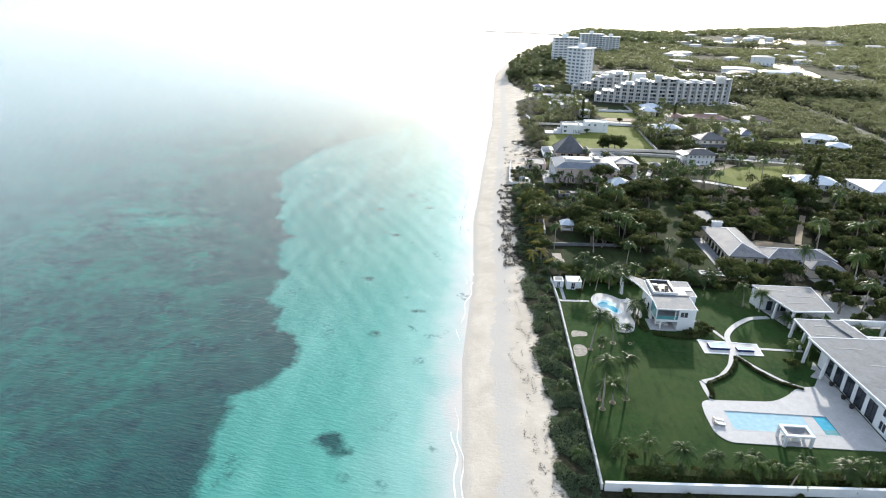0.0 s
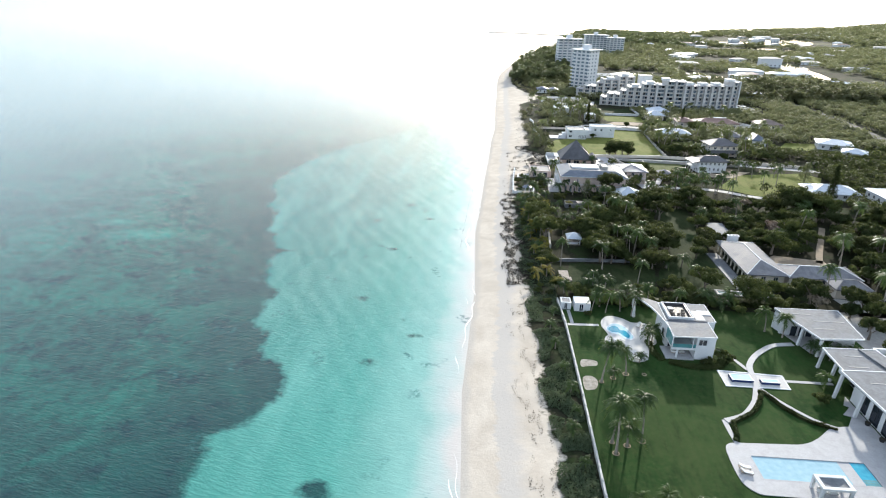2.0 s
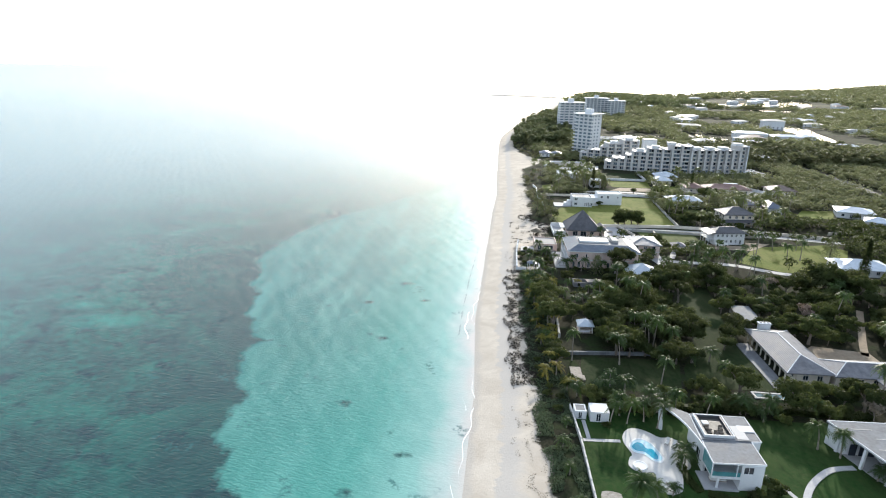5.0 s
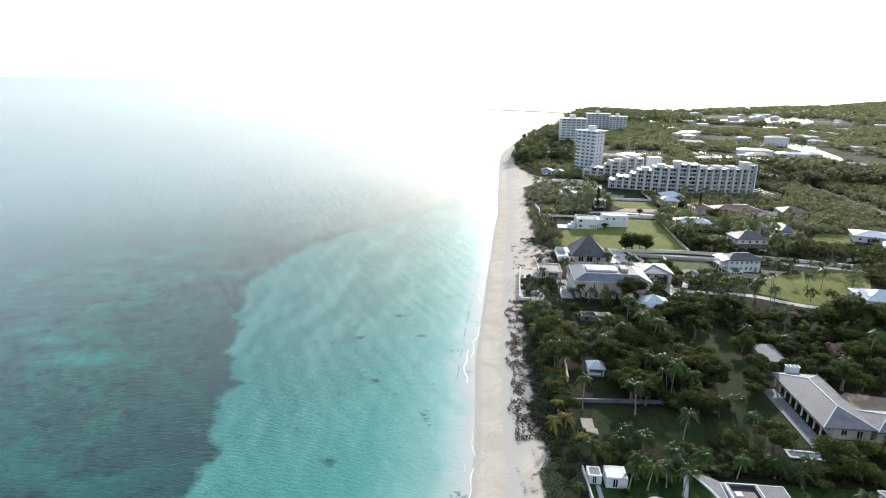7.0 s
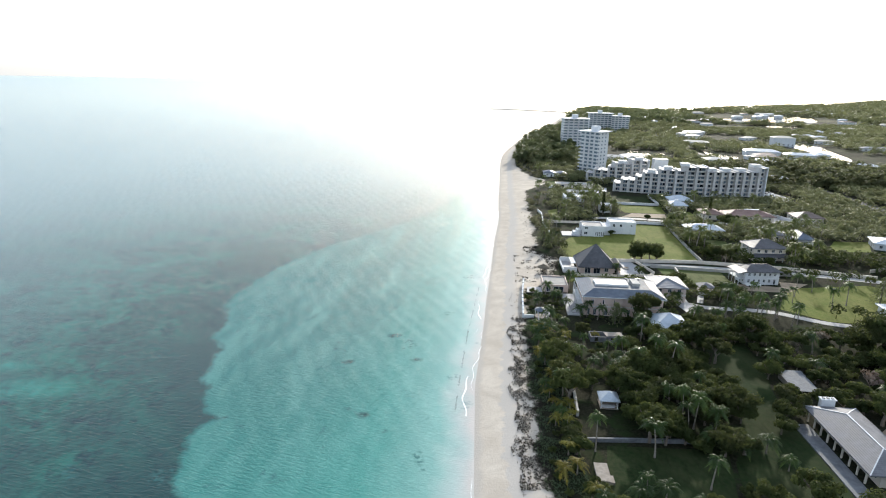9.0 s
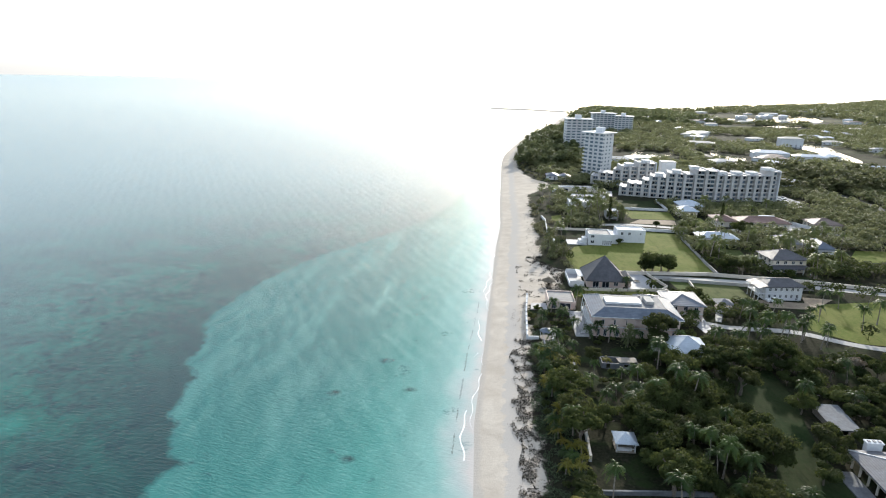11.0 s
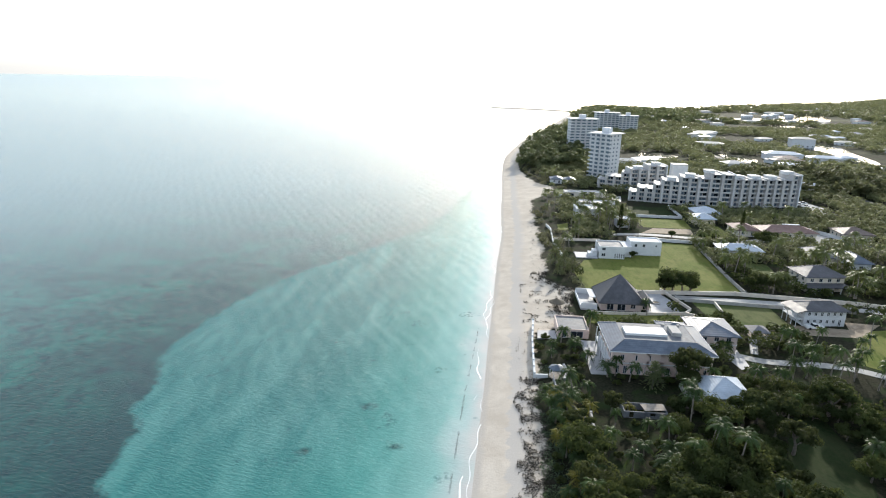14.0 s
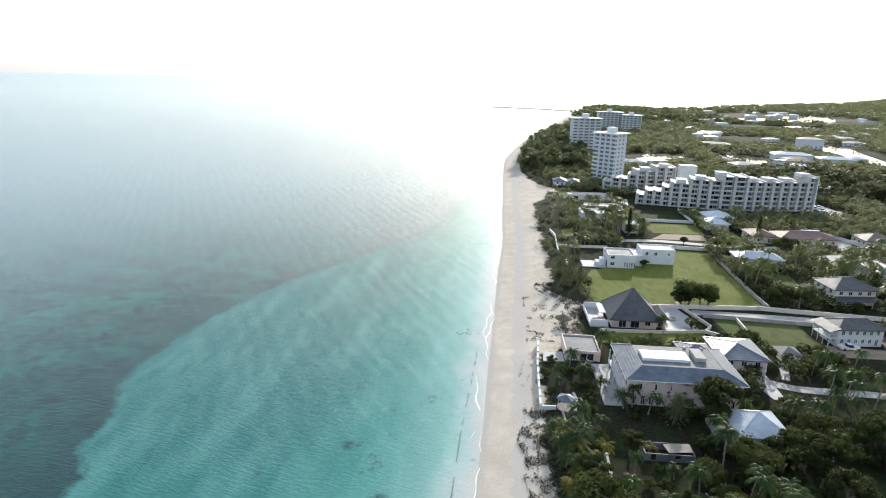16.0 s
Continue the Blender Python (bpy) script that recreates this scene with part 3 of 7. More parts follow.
def house(name, label, x0, x1, y0, y1, wall_h, wall_mat, roof_mat, rise, storeys=1, over=0.7, ridge=None, rz=0.0, sides="sw", step=3.2, category="house", wide=1.3, base=LAND, trim=None, west=0.0, cap=None):
    """A hip-roofed house: shell with real openings, windows, roof, ridge caps, plinth."""
    cx, cy = (x0 + x1) / 2, (y0 + y1) / 2
    hx, hy = (x1 - x0) / 2, (y1 - y0) / 2
    e = thing(name, label, category, pose(cx, cy, base, 0, 0, rz))
    fl = wall_h / storeys
    holes = []
    for side in sides:
        lo, hi = (-hx, hx) if side in "sn" else (-hy, hy)
        for k in range(storeys):
            for i, (a, b) in enumerate(spaced(lo + 0.6, hi - 0.6, step, wide)):
                door = k == 0 and i % 4 == 1
                holes.append((side, a, b, k * fl + (0.05 if door else 0.9), k * fl + min(fl - 0.35, 2.25)))
    part("wall", Geo().shell(-hx, hx, -hy, hy, 0, wall_h, 0.3, holes), wall_mat, e)
    part("floor_slab", Geo().box(-hx + 0.3, hx - 0.3, -hy + 0.3, hy - 0.3, 0, 0.04), M_CONC, e)
    for side, a, b, c, d in holes:
        window(e, side, a, b, c, d, {"s": -hy, "n": hy, "w": -hx, "e": hx}[side], frame_mat=trim)
    r = part("roof", Geo().hip(-hx - over - west, hx + over, -hy - over, hy + over, wall_h + 0.25, rise, ridge), roof_mat, e)
    # raised caps on the hips
    lx, ly, mx = 2 * (hx + over) + west, 2 * (hy + over), -west / 2
    rl = (abs(lx - ly) if ridge is None else ridge) / 2
    A, B = ((mx - rl, 0), (mx + rl, 0)) if lx >= ly else ((mx, -rl), (mx, rl))
    zt, ze = wall_h + 0.25 + rise, wall_h + 0.25
    if rl > 0.05:
        part("ridge_cap", Geo().bar((*A, zt), (*B, zt), 0.3, 0.1), cap or roof_mat, r)
    for sx in (-1, 1):
        for sy in (-1, 1):
            top = (B if sx > 0 else A) if lx >= ly else (B if sy > 0 else A)
            part("hip_cap", Geo().bar((mx + sx * lx / 2, sy * ly / 2, ze + 0.02), (*top, zt + 0.02), 0.22, 0.08), cap or roof_mat, r)
    if storeys > 1:
        part("string_course", Geo().ring([(-hx - .1, -hy - .1), (hx + .1, -hy - .1), (hx + .1, hy + .1), (-hx - .1, hy + .1)], [(-hx, -hy), (hx, -hy), (hx, hy), (-hx, hy)], fl - 0.1, fl + 0.12), trim or M_WHITE, e)
    keep(x0 - 2.5, x1 + 2.5, y0 - 4, y1 + 2)
    return e


def flat_block(name, label, x0, x1, y0, y1, h, wall_mat, holes=(), roof_mat=None, parapet=0.5, base=LAND, category="house", parent=None, roof_name="roof", glass=None):
    """A flat-roofed block with parapet and windows."""
    cx, cy = (x0 + x1) / 2, (y0 + y1) / 2
    e = parent or thing(name, label, category, pose(cx, cy, base))
    if parent:
        ox, oy = parent.matrix_basis.translation[:2]
    else:
        ox, oy = cx, cy
    a0, a1, b0, b1 = x0 - ox, x1 - ox, y0 - oy, y1 - oy
    cuts = []
    for side, u, v, c, d in holes:
        s = ox if side in "sn" else oy
        cuts.append((side, u - s, v - s, c, d))
    part("wall", Geo().shell(a0, a1, b0, b1, 0, h + parapet, 0.3, cuts), wall_mat, e)
    part(roof_name, Geo().box(a0 + 0.3, a1 - 0.3, b0 + 0.3, b1 - 0.3, h - 0.25, h), roof_mat or M_FLAT, e)
    for side, u, v, c, d in cuts:
        window(e, side, u, v, c, d, {"s": b0, "n": b1, "w": a0, "e": a1}[side], glass=glass)
    keep(x0 - 2, x1 + 2, y0 - 3, y1 + 2)
    return e


def wall_run(name, label, pts, h, t, material, post=0.0, gap=4.0, base=LAND, cap=None):
    """A garden wall along a polyline, with posts at even steps and a coping."""
    e = thing(name, label, "wall", pose(pts[0][0], pts[0][1], base))
    ox, oy = pts[0]
    line = [(x - ox, y - oy) for x, y in pts]
    part("wall_body", strip(line, t, 0, h), material, e)
    part("coping", strip(line, t + 0.12, h, h + 0.08), cap or material, e)
    if post:
        for (ax, ay), (bx, by) in zip(line[:-1], line[1:]):
            ln = math.hypot(bx - ax, by - ay)
            n = max(1, int(ln / gap))
            mesh = None
            for i in range(n + 1):
                x, y = ax + (bx - ax) * i / n, ay + (by - ay) * i / n
                ob = part("post", Geo().box(-t * 0.8, t * 0.8, -t * 0.8, t * 0.8, 0, h + post), material, e) if mesh is None else new("post", mesh)
                mesh = ob.data
                ob.parent = e
                ob.location = (x, y, 0)
    return e


# ---- the walled estate ----
def lawn(name, poly, z, material, label):
    xs, ys = zip(*poly)
    return solid(name, Geo().prism(poly, LAND - 0.1, z), material, label, "lawn")


lawn("lawn_1", [(21.8, 75.8), (96, 78.5), (96, 150), (21.8, 150)], LAND + 0.03, M_LAWN, "clipped dark green lawn inside white walls")
keep(21, 72, 84, 148)
wall_run("garden_wall", "low white garden wall with posts beside the beach scrub", [(21.5, 75.4), (21.7, 110), (21.6, 138), (20.9, 150)], 1.05, 0.2, M_FLATS, 0.2, 3.0)
wall_run("garden_wall", "white rendered boundary wall along a hedge", [(21.9, 75.2), (66, 77.6), (100, 79.4)], 1.6, 0.4, M_WHITE)

# pool terrace
DECK = LAND + 0.16
deck = thing("pool_terrace", "pale stone pool terrace with rounded corners", "terrace", pose(47.8, 91.5, 0), kind="structure")


def rel(poly, o=(47.8, 91.5)):
    return [(x - o[0], y - o[1]) for x, y in poly]


round_w = [(47.8, 88.2)] + smooth_line([(47.8, 88.2), (46.2, 88.35), (44.9, 89.4), (44.15, 91.2), (44.1, 95.0), (44.5, 98.6), (45.6, 99.9), (47.8, 100.2)], 4)[1:]
part("paving", Geo().prism(rel(round_w), LAND - 0.2, DECK), M_PAVE, deck)
part("paving", Geo().box(0, 19, -3.3, 0, LAND - 0.2, DECK), M_PAVE, deck)
part("paving", Geo().prism(rel([(47.8, 97.3), (66.8, 97.3), (66.8, 106.2)] + smooth_line([(66.8, 106.2), (64.8, 105.2), (62.0, 102.8), (58.5, 100.9), (54, 100.5), (47.8, 100.2)], 4)[1:]), LAND - 0.2, DECK), M_PAVE, deck)
part("paving", Geo().prism(rel([(66.8, 88.2), (73.6, 88.4), (73.6, 116), (71.8, 113.2), (72.6, 112.6), (70.2, 110.2), (71.4, 109.6), (69.2, 106.6), (66.8, 106.2)]), LAND - 0.2, DECK), M_PAVE, deck)
pool = thing("swimming_pool", "long rectangular pool with pale blue water and a deep end", "pool", pose(47.8, 91.5, 0))
part("basin", Geo().ring([(0, 0), (19, 0), (19, 5.8), (0, 5.8)], [(0.25, 0.25), (18.75, 0.25), (18.75, 5.55), (0.25, 5.55)], LAND - 0.6, DECK + 0.012), M_PAVE, pool)
part("water", Geo().box(0.25, 14.3, 0.25, 5.55, LAND - 0.6, LAND + 0.04), M_POOL, pool)
part("shelf", Geo().box(14.3, 16.3, 0.25, 5.55, LAND - 0.6, LAND + 0.045), M_PAVE, pool, "pale submerged shelf")
part("deep_water", Geo().box(16.3, 18.75, 0.25, 5.55, LAND - 0.6, LAND + 0.04), M_POOLD, pool, "darker teal water")
for i in range(3):
    part("step", Geo().box(16.4, 18.75, 0.3 + 0.5 * i, 0.75 + 0.5 * i, LAND - 0.3, LAND + 0.05 - 0.0 * i), M_AQUA, pool)

# poolside cabana
cab = thing("cabana", "white square-posted cabana with a sagging grey canopy", "cabana", pose(57.1, 89.3, DECK))
W, D, Hc = 2.2, 1.35, 2.1
for sx in (-1, 1):
    for sy in (-1, 1):
        part("post", Geo().box(sx * W - 0.22, sx * W + 0.22, sy * D - 0.22, sy * D + 0.22, 0, Hc), M_WHITE, cab)
part("frame", Geo().ring([(-W - .25, -D - .25), (W + .25, -D - .25), (W + .25, D + .25), (-W - .25, D + .25)], [(-W + .3, -D + .3), (W - .3, -D + .3), (W - .3, D - .3), (-W + .3, D - .3)], Hc, Hc + 0.4), M_WHITE, cab)
can = Geo()
for i in range(8):
    for j in range(4):
        def sag(u, v):
            return (-W + .3 + (2 * W - .6) * u, -D + .3 + (2 * D - .6) * v, Hc + 0.25 - 0.5 * math.sin(math.pi * u) * math.sin(math.pi * v))
        can.face(sag(i / 8, j / 4), sag((i + 1) / 8, j / 4), sag((i + 1) / 8, (j + 1) / 4), sag(i / 8, (j + 1) / 4))
part("canopy", can, M_FLAT, cab, "sagging grey fabric canopy", True)
for x in (-1.1, 0.5):
    so = thing("outdoor_sofa", "white cushioned outdoor sofa under the cabana", "sofa", pose(57.1 + x, 89.6, DECK), "cabana sofas")
    part("seat", Geo().box(-0.7, 0.7, -0.4, 0.4, 0.1, 0.42), M_FABRIC, so)
    part("backrest", Geo().box(-0.7, 0.7, 0.25, 0.45, 0.42, 0.85), M_FABRIC, so)
    for sx in (-0.6, 0.6):
        part("leg", Geo().box(sx - 0.05, sx + 0.05, -0.3, 0.3, 0, 0.1), M_WOOD, so)


def lounger(x, y, z, rz):
    e = thing("sun_lounger", "pale slatted sun lounger with its back raised", "lounger", pose(x, y, z, 0, 0, rz), "pool loungers")
    part("frame", Geo().box(-0.33, 0.33, -0.95, 0.95, 0.28, 0.34), M_WOOD, e)
    part("mattress", Geo().box(-0.31, 0.31, -0.93, 0.35, 0.34, 0.44), M_FABRIC, e)
    part("backrest", Geo().bar((0, 0.35, 0.40), (0, 0.95, 0.80), 0.62, 0.09), M_FABRIC, e)
    for sx in (-0.28, 0.28):
        for sy in (-0.85, 0.85):
            part("leg", Geo().box(sx - 0.03, sx + 0.03, sy - 0.03, sy + 0.03, 0, 0.28), M_WOOD, e)
    return e


first = lounger(45.7, 92.7, DECK, 80)
copy_thing(first, pose(45.8, 93.9, DECK, 0, 0, 80))

# paths of the garden
def path(name, pts, width, label, z=LAND + 0.09, steps=6, material=None):
    line = smooth_line(pts, steps)
    for (ax, ay), (bx, by) in zip(line[:-1], line[1:]):
        r = width / 2 + (0.6 if width < 2.5 else 1.6)
        keep(min(ax, bx) - r, max(ax, bx) + r, min(ay, by) - r, max(ay, by) + r)
    return solid(name, strip(line, width, LAND - 0.1, z), material or M_PAVE, label, "path")


path("path_1", [(47.0, 99.9), (46.9, 103.5), (47.0, 106.4)], 0.9, "pale stone garden path")
path("path_2", [(47.2, 106.1), (50.9, 107.8), (53.1, 110.0), (54.9, 112.4), (56.1, 114.8), (57.2, 117.6), (58.0, 120.9), (58.4, 123.6), (59.2, 125.8), (61.4, 128.9), (64.5, 131.9), (67.9, 134.2), (72.4, 135.2)], 1.2, "pale curving garden path", LAND + 0.2)
path("path_3", [(57.6, 117.9), (58.7, 115.3), (61.2, 111.3), (64.5, 107.5), (68.2, 105.4)], 0.7, "narrow pale garden path beside a hedge", LAND + 0.1)
path("path_4", [(64.2, 120.2), (73.5, 120.2)], 0.8, "straight pale garden path")
path("path_5", [(53.6, 131.8), (55.8, 129.0), (57.9, 123.6)], 0.8, "narrow pale garden path", LAND + 0.1)
path("path_6", [(22.2, 138.9), (29.6, 139.2)], 0.9, "straight pale path to the beach gate")
path("path_7", [(23.4, 139.3), (23.2, 146.0)], 0.8, "narrow pale garden path", LAND + 0.1)
pond = thing("reflecting_pool", "low white fountain slab with two navy-tiled raised basins", "fountain", pose(51.2, 117.2, LAND))
base_o, base_i = [(0, 0), (12.7, 0), (13.1, 4.9), (0.1, 5.6)], [(0.35, 0.35), (12.4, 0.35), (12.7, 4.55), (0.45, 5.2)]
part("kerb", Geo().ring(base_o, base_i, 0, 0.17), M_WHITE, pond)
part("slab", Geo().prism(base_i, 0, 0.1), M_FLATS, pond)
for a, b, c, d in ((1.7, 6.0, 1.6, 3.9), (7.5, 11.1, 1.3, 2.6)):
    # sides take navy tile and the shade of the front faces in one colour
    bs = part("basin", Geo().box(a, b, c, d, 0.1, 0.6), M_INK, pond, "navy tiled basin, shade in its side colour")
    part("coping", Geo().ring([(a, c), (b, c), (b, d), (a, d)], [(a + .3, c + .25), (b - .3, c + .25), (b - .3, d - .25), (a + .3, d - .25)], 0.6, 0.66), M_WHITE, bs)
    # pale water colour includes the sky's reflection
    part("water", Geo().box(a + .3, b - .3, c + .25, d - .25, 0.6, 0.62), M_POOLPALE, bs)

# free-form pool by the beach
kid = thing("freeform_pool", "white lobed terrace with a turquoise free-form pool", "pool", pose(35, 135, LAND))


def r2(pts):
    return [(x - 35, y - 135) for x, y in pts]


terr = closed_line([(30.2, 138.6), (30.5, 141.3), (31.9, 143.4), (33.8, 143.9), (36.0, 142.8), (37.8, 141.2), (40.3, 141.2), (41.6, 138.2), (41.4, 132.6), (39.4, 130.6), (38.5, 127.6), (37.6, 125.2), (35.6, 124.2), (33.7, 124.9), (33.8, 127.6), (33.9, 129.9), (31.4, 129.8), (29.7, 131.4), (30.2, 133.8), (31.0, 135.2)])
part("terrace", Geo().prism(r2(terr), -0.1, 0.14), M_FLATS, kid)
rim = closed_line([(30.9, 137.6), (32.2, 139.8), (33.9, 140.4), (35.5, 139.2), (36.4, 136.6), (36.9, 134.2), (36.0, 132.9), (34.6, 133.2), (33.4, 135.0), (31.6, 135.6)])
inner = [(33.7 + (x - 33.7) * 0.9, 136.6 + (y - 136.6) * 0.9) for x, y in rim]
part("rim", Geo().ring(r2(rim), r2(inner), 0.14, 0.22), M_WHITE, kid)
part("water", Geo().prism(r2(inner), 0.1, 0.17), M_POOLPALE, kid)
blob = closed_line([(31.5, 137.4), (32.6, 138.9), (33.8, 138.6), (34.2, 137.2), (35.3, 137.0), (35.9, 135.0), (35.4, 133.8), (34.6, 134.4), (33.6, 136.0), (32.2, 136.2)], 4)
part("deep_water", Geo().prism(r2(blob), 0.12, 0.185), M_POOLD, kid, "darker turquoise water")
circ = [(31.7 + 1.35 * math.cos(a), 131.5 + 1.35 * math.sin(a)) for a in np.linspace(0, 2 * math.pi, 24, endpoint=False)]
circ2 = [(31.7 + 1.05 * math.cos(a), 131.5 + 1.05 * math.sin(a)) for a in np.linspace(0, 2 * math.pi, 24, endpoint=False)]
part("spa_rim", Geo().ring(r2(circ), r2(circ2), 0.14, 0.42), M_WHITE, kid)
part("spa_water", Geo().prism(r2(circ2), 0.1, 0.36), M_WHITE, kid)
for x, y, rz in ((38.9, 139.4, -30), (40.0, 138.6, -30), (36.0, 126.4, 60), (35.2, 125.2, 60)):
    copy_thing(first, pose(x, y, LAND + 0.14, 0, 0, rz))

# beach gate building
flat_block("gate_house", "small white flat-roofed gate house by the beach wall", 24.6, 28.5, 145.6, 149.2, 2.3, M_WHITE, [("s", 25.8, 26.8, 0.05, 2.0)], M_WHITE, 0.04, category="shed")
flat_block("garden_store", "low white flat-roofed garden store", 21.4, 23.9, 146.4, 149.2, 1.9, M_WHITE, [("s", 22.2, 23.0, 0.05, 1.7)], M_FLAT, 0.03, category="shed")

# two-storey beach house
bh = thing("beach_house", "white modern two-storey house with a flat roof terrace", "house", pose(46, 130, LAND))


def o2(pts):
    return [(x - 46, y - 130) for x, y in pts]


H1, H2 = 2.65, 5.3          # floor of the upper storey, underside of the roof
# solid front bay with its upper window, and the long rear block
part("wall", Geo().shell(1.7, 5.6, -3.4, 3.4, 0, H2, 0.3, [("s", 2.1, 3.9, 3.4, 4.9)]), M_WHITE, bh)
window(bh, "s", 2.1, 3.9, 3.4, 4.9, -3.4, mullions=1)
rear = [("s", -2.7, -0.6, 0.1, 2.4), ("s", -0.3, 1.4, 0.1, 2.4), ("s", -2.7, -0.6, 2.9, 5.0), ("s", -0.3, 1.4, 2.9, 5.0)]
part("wall", Geo().shell(-3.1, 1.7, 1.2, 3.4, 0, H2, 0.3, rear), M_WHITE, bh)
for q, (side, u, v, c, d) in enumerate(rear):
    window(bh, side, u, v, c, d, 1.2, M_AQUA if q > 1 else None, mullions=1)
back = [("w", 4.0, 6.6, 0.2, 2.3), ("w", 7.4, 9.8, 3.0, 4.9), ("e", 4.4, 5.6, 3.6, 4.9), ("e", 7.0, 8.6, 0.8, 2.2)]
part("wall", Geo().shell(-2.6, 7.6, 3.4, 11.6, 0, H2, 0.3, back), M_WHITE, bh)
for side, u, v, c, d in back:
    window(bh, side, u, v, c, d, -2.6 if side == "w" else 7.6, mullions=1)
# the open two-storey corner: terrace, balcony, posts and glass
part("terrace", Geo().box(-4.3, 1.7, -3.9, 1.2, 0, 0.22), M_PAVE, bh)
part("balcony", Geo().box(-3.3, 1.7, -3.3, 1.2, H1 - 0.28, H1), M_WHITE, bh)
part("balcony_beam", Geo().box(-3.4, 1.7, -3.42, -3.3, H1 - 0.42, H1 + 0.12), M_WHITE, bh)
part("balustrade", Geo().box(-3.2, 1.65, -3.36, -3.32, H1 + 0.12, H1 + 1.0), M_AQUA, bh, "aqua glass balustrade")
part("side_glazing", Geo().box(-3.34, -3.28, -3.2, 1.2, H1 + 0.05, H2), M_AQUA, bh, "aqua glass side screen")
part("column", Geo().box(-2.2, -1.85, -3.4, -3.1, 0.22, H1 - 0.28), M_WHITE, bh)
part("column", Geo().box(-3.4, -3.2, -3.42, -3.2, H1 + 0.12, H2), M_WHITE, bh)
part("column", Geo().box(0.9, 1.05, -3.4, -3.25, H1 + 0.12, H2), M_WHITE, bh)
for x in (-1.9, -0.3):
    ds = part("day_bed", Geo().box(x - .6, x + .6, -1.6, -0.6, 0.4, 0.65).box(x - .6, x + .6, -0.75, -0.6, 0.65, 1.0), M_FABRIC, bh)
    part("frame", Geo().box(x - .65, x + .65, -1.65, -0.55, 0.22, 0.4), M_WOOD, ds)
# roof slab with thin white edge, step, sunken deck and skylight
slab = o2([(42.6, 126.5), (51.8, 126.8), (51.9, 133.5), (53.8, 133.7), (53.9, 141.9), (43.2, 141.9)])
roof = part("roof", Geo().prism(slab, H2, H2 + 0.22), M_FLAT, bh, "grey flat roof slab with thin white edge")
edge_o = o2([(42.52, 126.42), (51.88, 126.72), (51.98, 133.42), (53.88, 133.62), (53.98, 141.98), (43.12, 141.98)])
edge_i = o2([(42.66, 126.56), (51.74, 126.86), (51.84, 133.56), (53.74, 133.76), (53.84, 141.84), (43.26, 141.84)])
part("fascia", Geo().ring(edge_o, edge_i, H2 - 0.02, H2 + 0.26), M_WHITE, roof)
part("roof_step", Geo().prism(o2([(42.8, 133.3), (52.0, 133.5), (52.0, 133.8), (42.9, 133.6)]), H2 + 0.22, H2 + 0.38), M_FLAT, roof)
part("roof_step", Geo().prism(o2([(49.6, 134.0), (51.7, 134.0), (51.7, 138.4), (49.6, 138.4)]), H2 + 0.22, H2 + 0.34), M_FLATS, roof)
wx0, wx1, wy0, wy1 = 43.6 - 46, 49.2 - 46, 134.2 - 130, 141.4 - 130
part("roof_well", Geo().ring([(wx0, wy0), (wx1, wy0), (wx1, wy1), (wx0, wy1)], [(wx0 + .22, wy0 + .22), (wx1 - .22, wy0 + .22), (wx1 - .22, wy1 - .22), (wx0 + .22, wy1 - .22)], H2 + 0.22, H2 + 0.75), M_WHITE, roof)
part("well_lining", Geo().ring([(wx0 + .22, wy0 + .22), (wx1 - .22, wy0 + .22), (wx1 - .22, wy1 - .22), (wx0 + .22, wy1 - .22)], [(wx0 + .6, wy0 + .4), (wx1 - .6, wy0 + .4), (wx1 - .6, wy1 - .4), (wx0 + .6, wy1 - .4)], H2 + 0.22, H2 + 0.68), M_DARKR, roof, "dark lining of the sunken deck")
part("roof_deck", Geo().box(wx0 + .6, wx1 - .6, wy0 + .4, wy1 - .4, H2 + 0.22, H2 + 0.28), M_BLACK, roof, "dark sunken roof terrace")
part("roof_table", Geo().box(-1.5, -0.3, 8.0, 9.2, H2 + 0.28, H2 + 0.72), M_FABRIC, roof)
for u, v in ((-1.3, 5.2), (-0.2, 5.0), (0.9, 5.4), (1.2, 6.8), (-1.4, 6.6)):
    part("roof_chair", Geo().box(u, u + .7, v, v + .7, H2 + 0.28, H2 + 0.6).box(u, u + .7, v + .58, v + .7, H2 + 0.6, H2 + 1.0), M_BARK, roof)
part("skylight", Geo().box(51.0 - 46, 53.7 - 46, 136.6 - 130, 138.6 - 130, H2 + 0.22, H2 + 0.36), M_WHITE, roof)
# the canopy that sweeps from the roof to a leaning leg
curve = smooth_line([(-3.3, 1.0), (-3.7, 4.2), (-4.6, 8.6), (-6.0, 12.2), (-7.6, 15.2)], 5)
part("canopy", Geo().prism([(-2.9, 1.0), (-2.8, 12.3)] + [(-5.2, 14.0)] + [tuple(p) for p in curve[::-1]], H2 - 0.02, H2 + 0.2), M_FLAT, bh, "grey sweeping canopy beside the roof")
part("roof_arm", Geo().sweep([(x - .06, y, H2 + .1) for x, y in curve], 0.2, 0.36), M_WHITE, bh, "white curved edge of the canopy")
part("leg", Geo().bar((-7.5, 15.0, H2 + .1), (-7.2, 14.4, 0), 0.45, 0.8), M_WHITE, bh)
keep(37, 56, 122, 147)

# guest wing with a skewed flat roof on piers
gw = thing("guest_wing", "white single-storey guest wing under a grey skewed flat roof", "house", pose(78, 138, LAND))


def o3(pts):
    return [(x - 78, y - 138) for x, y in pts]


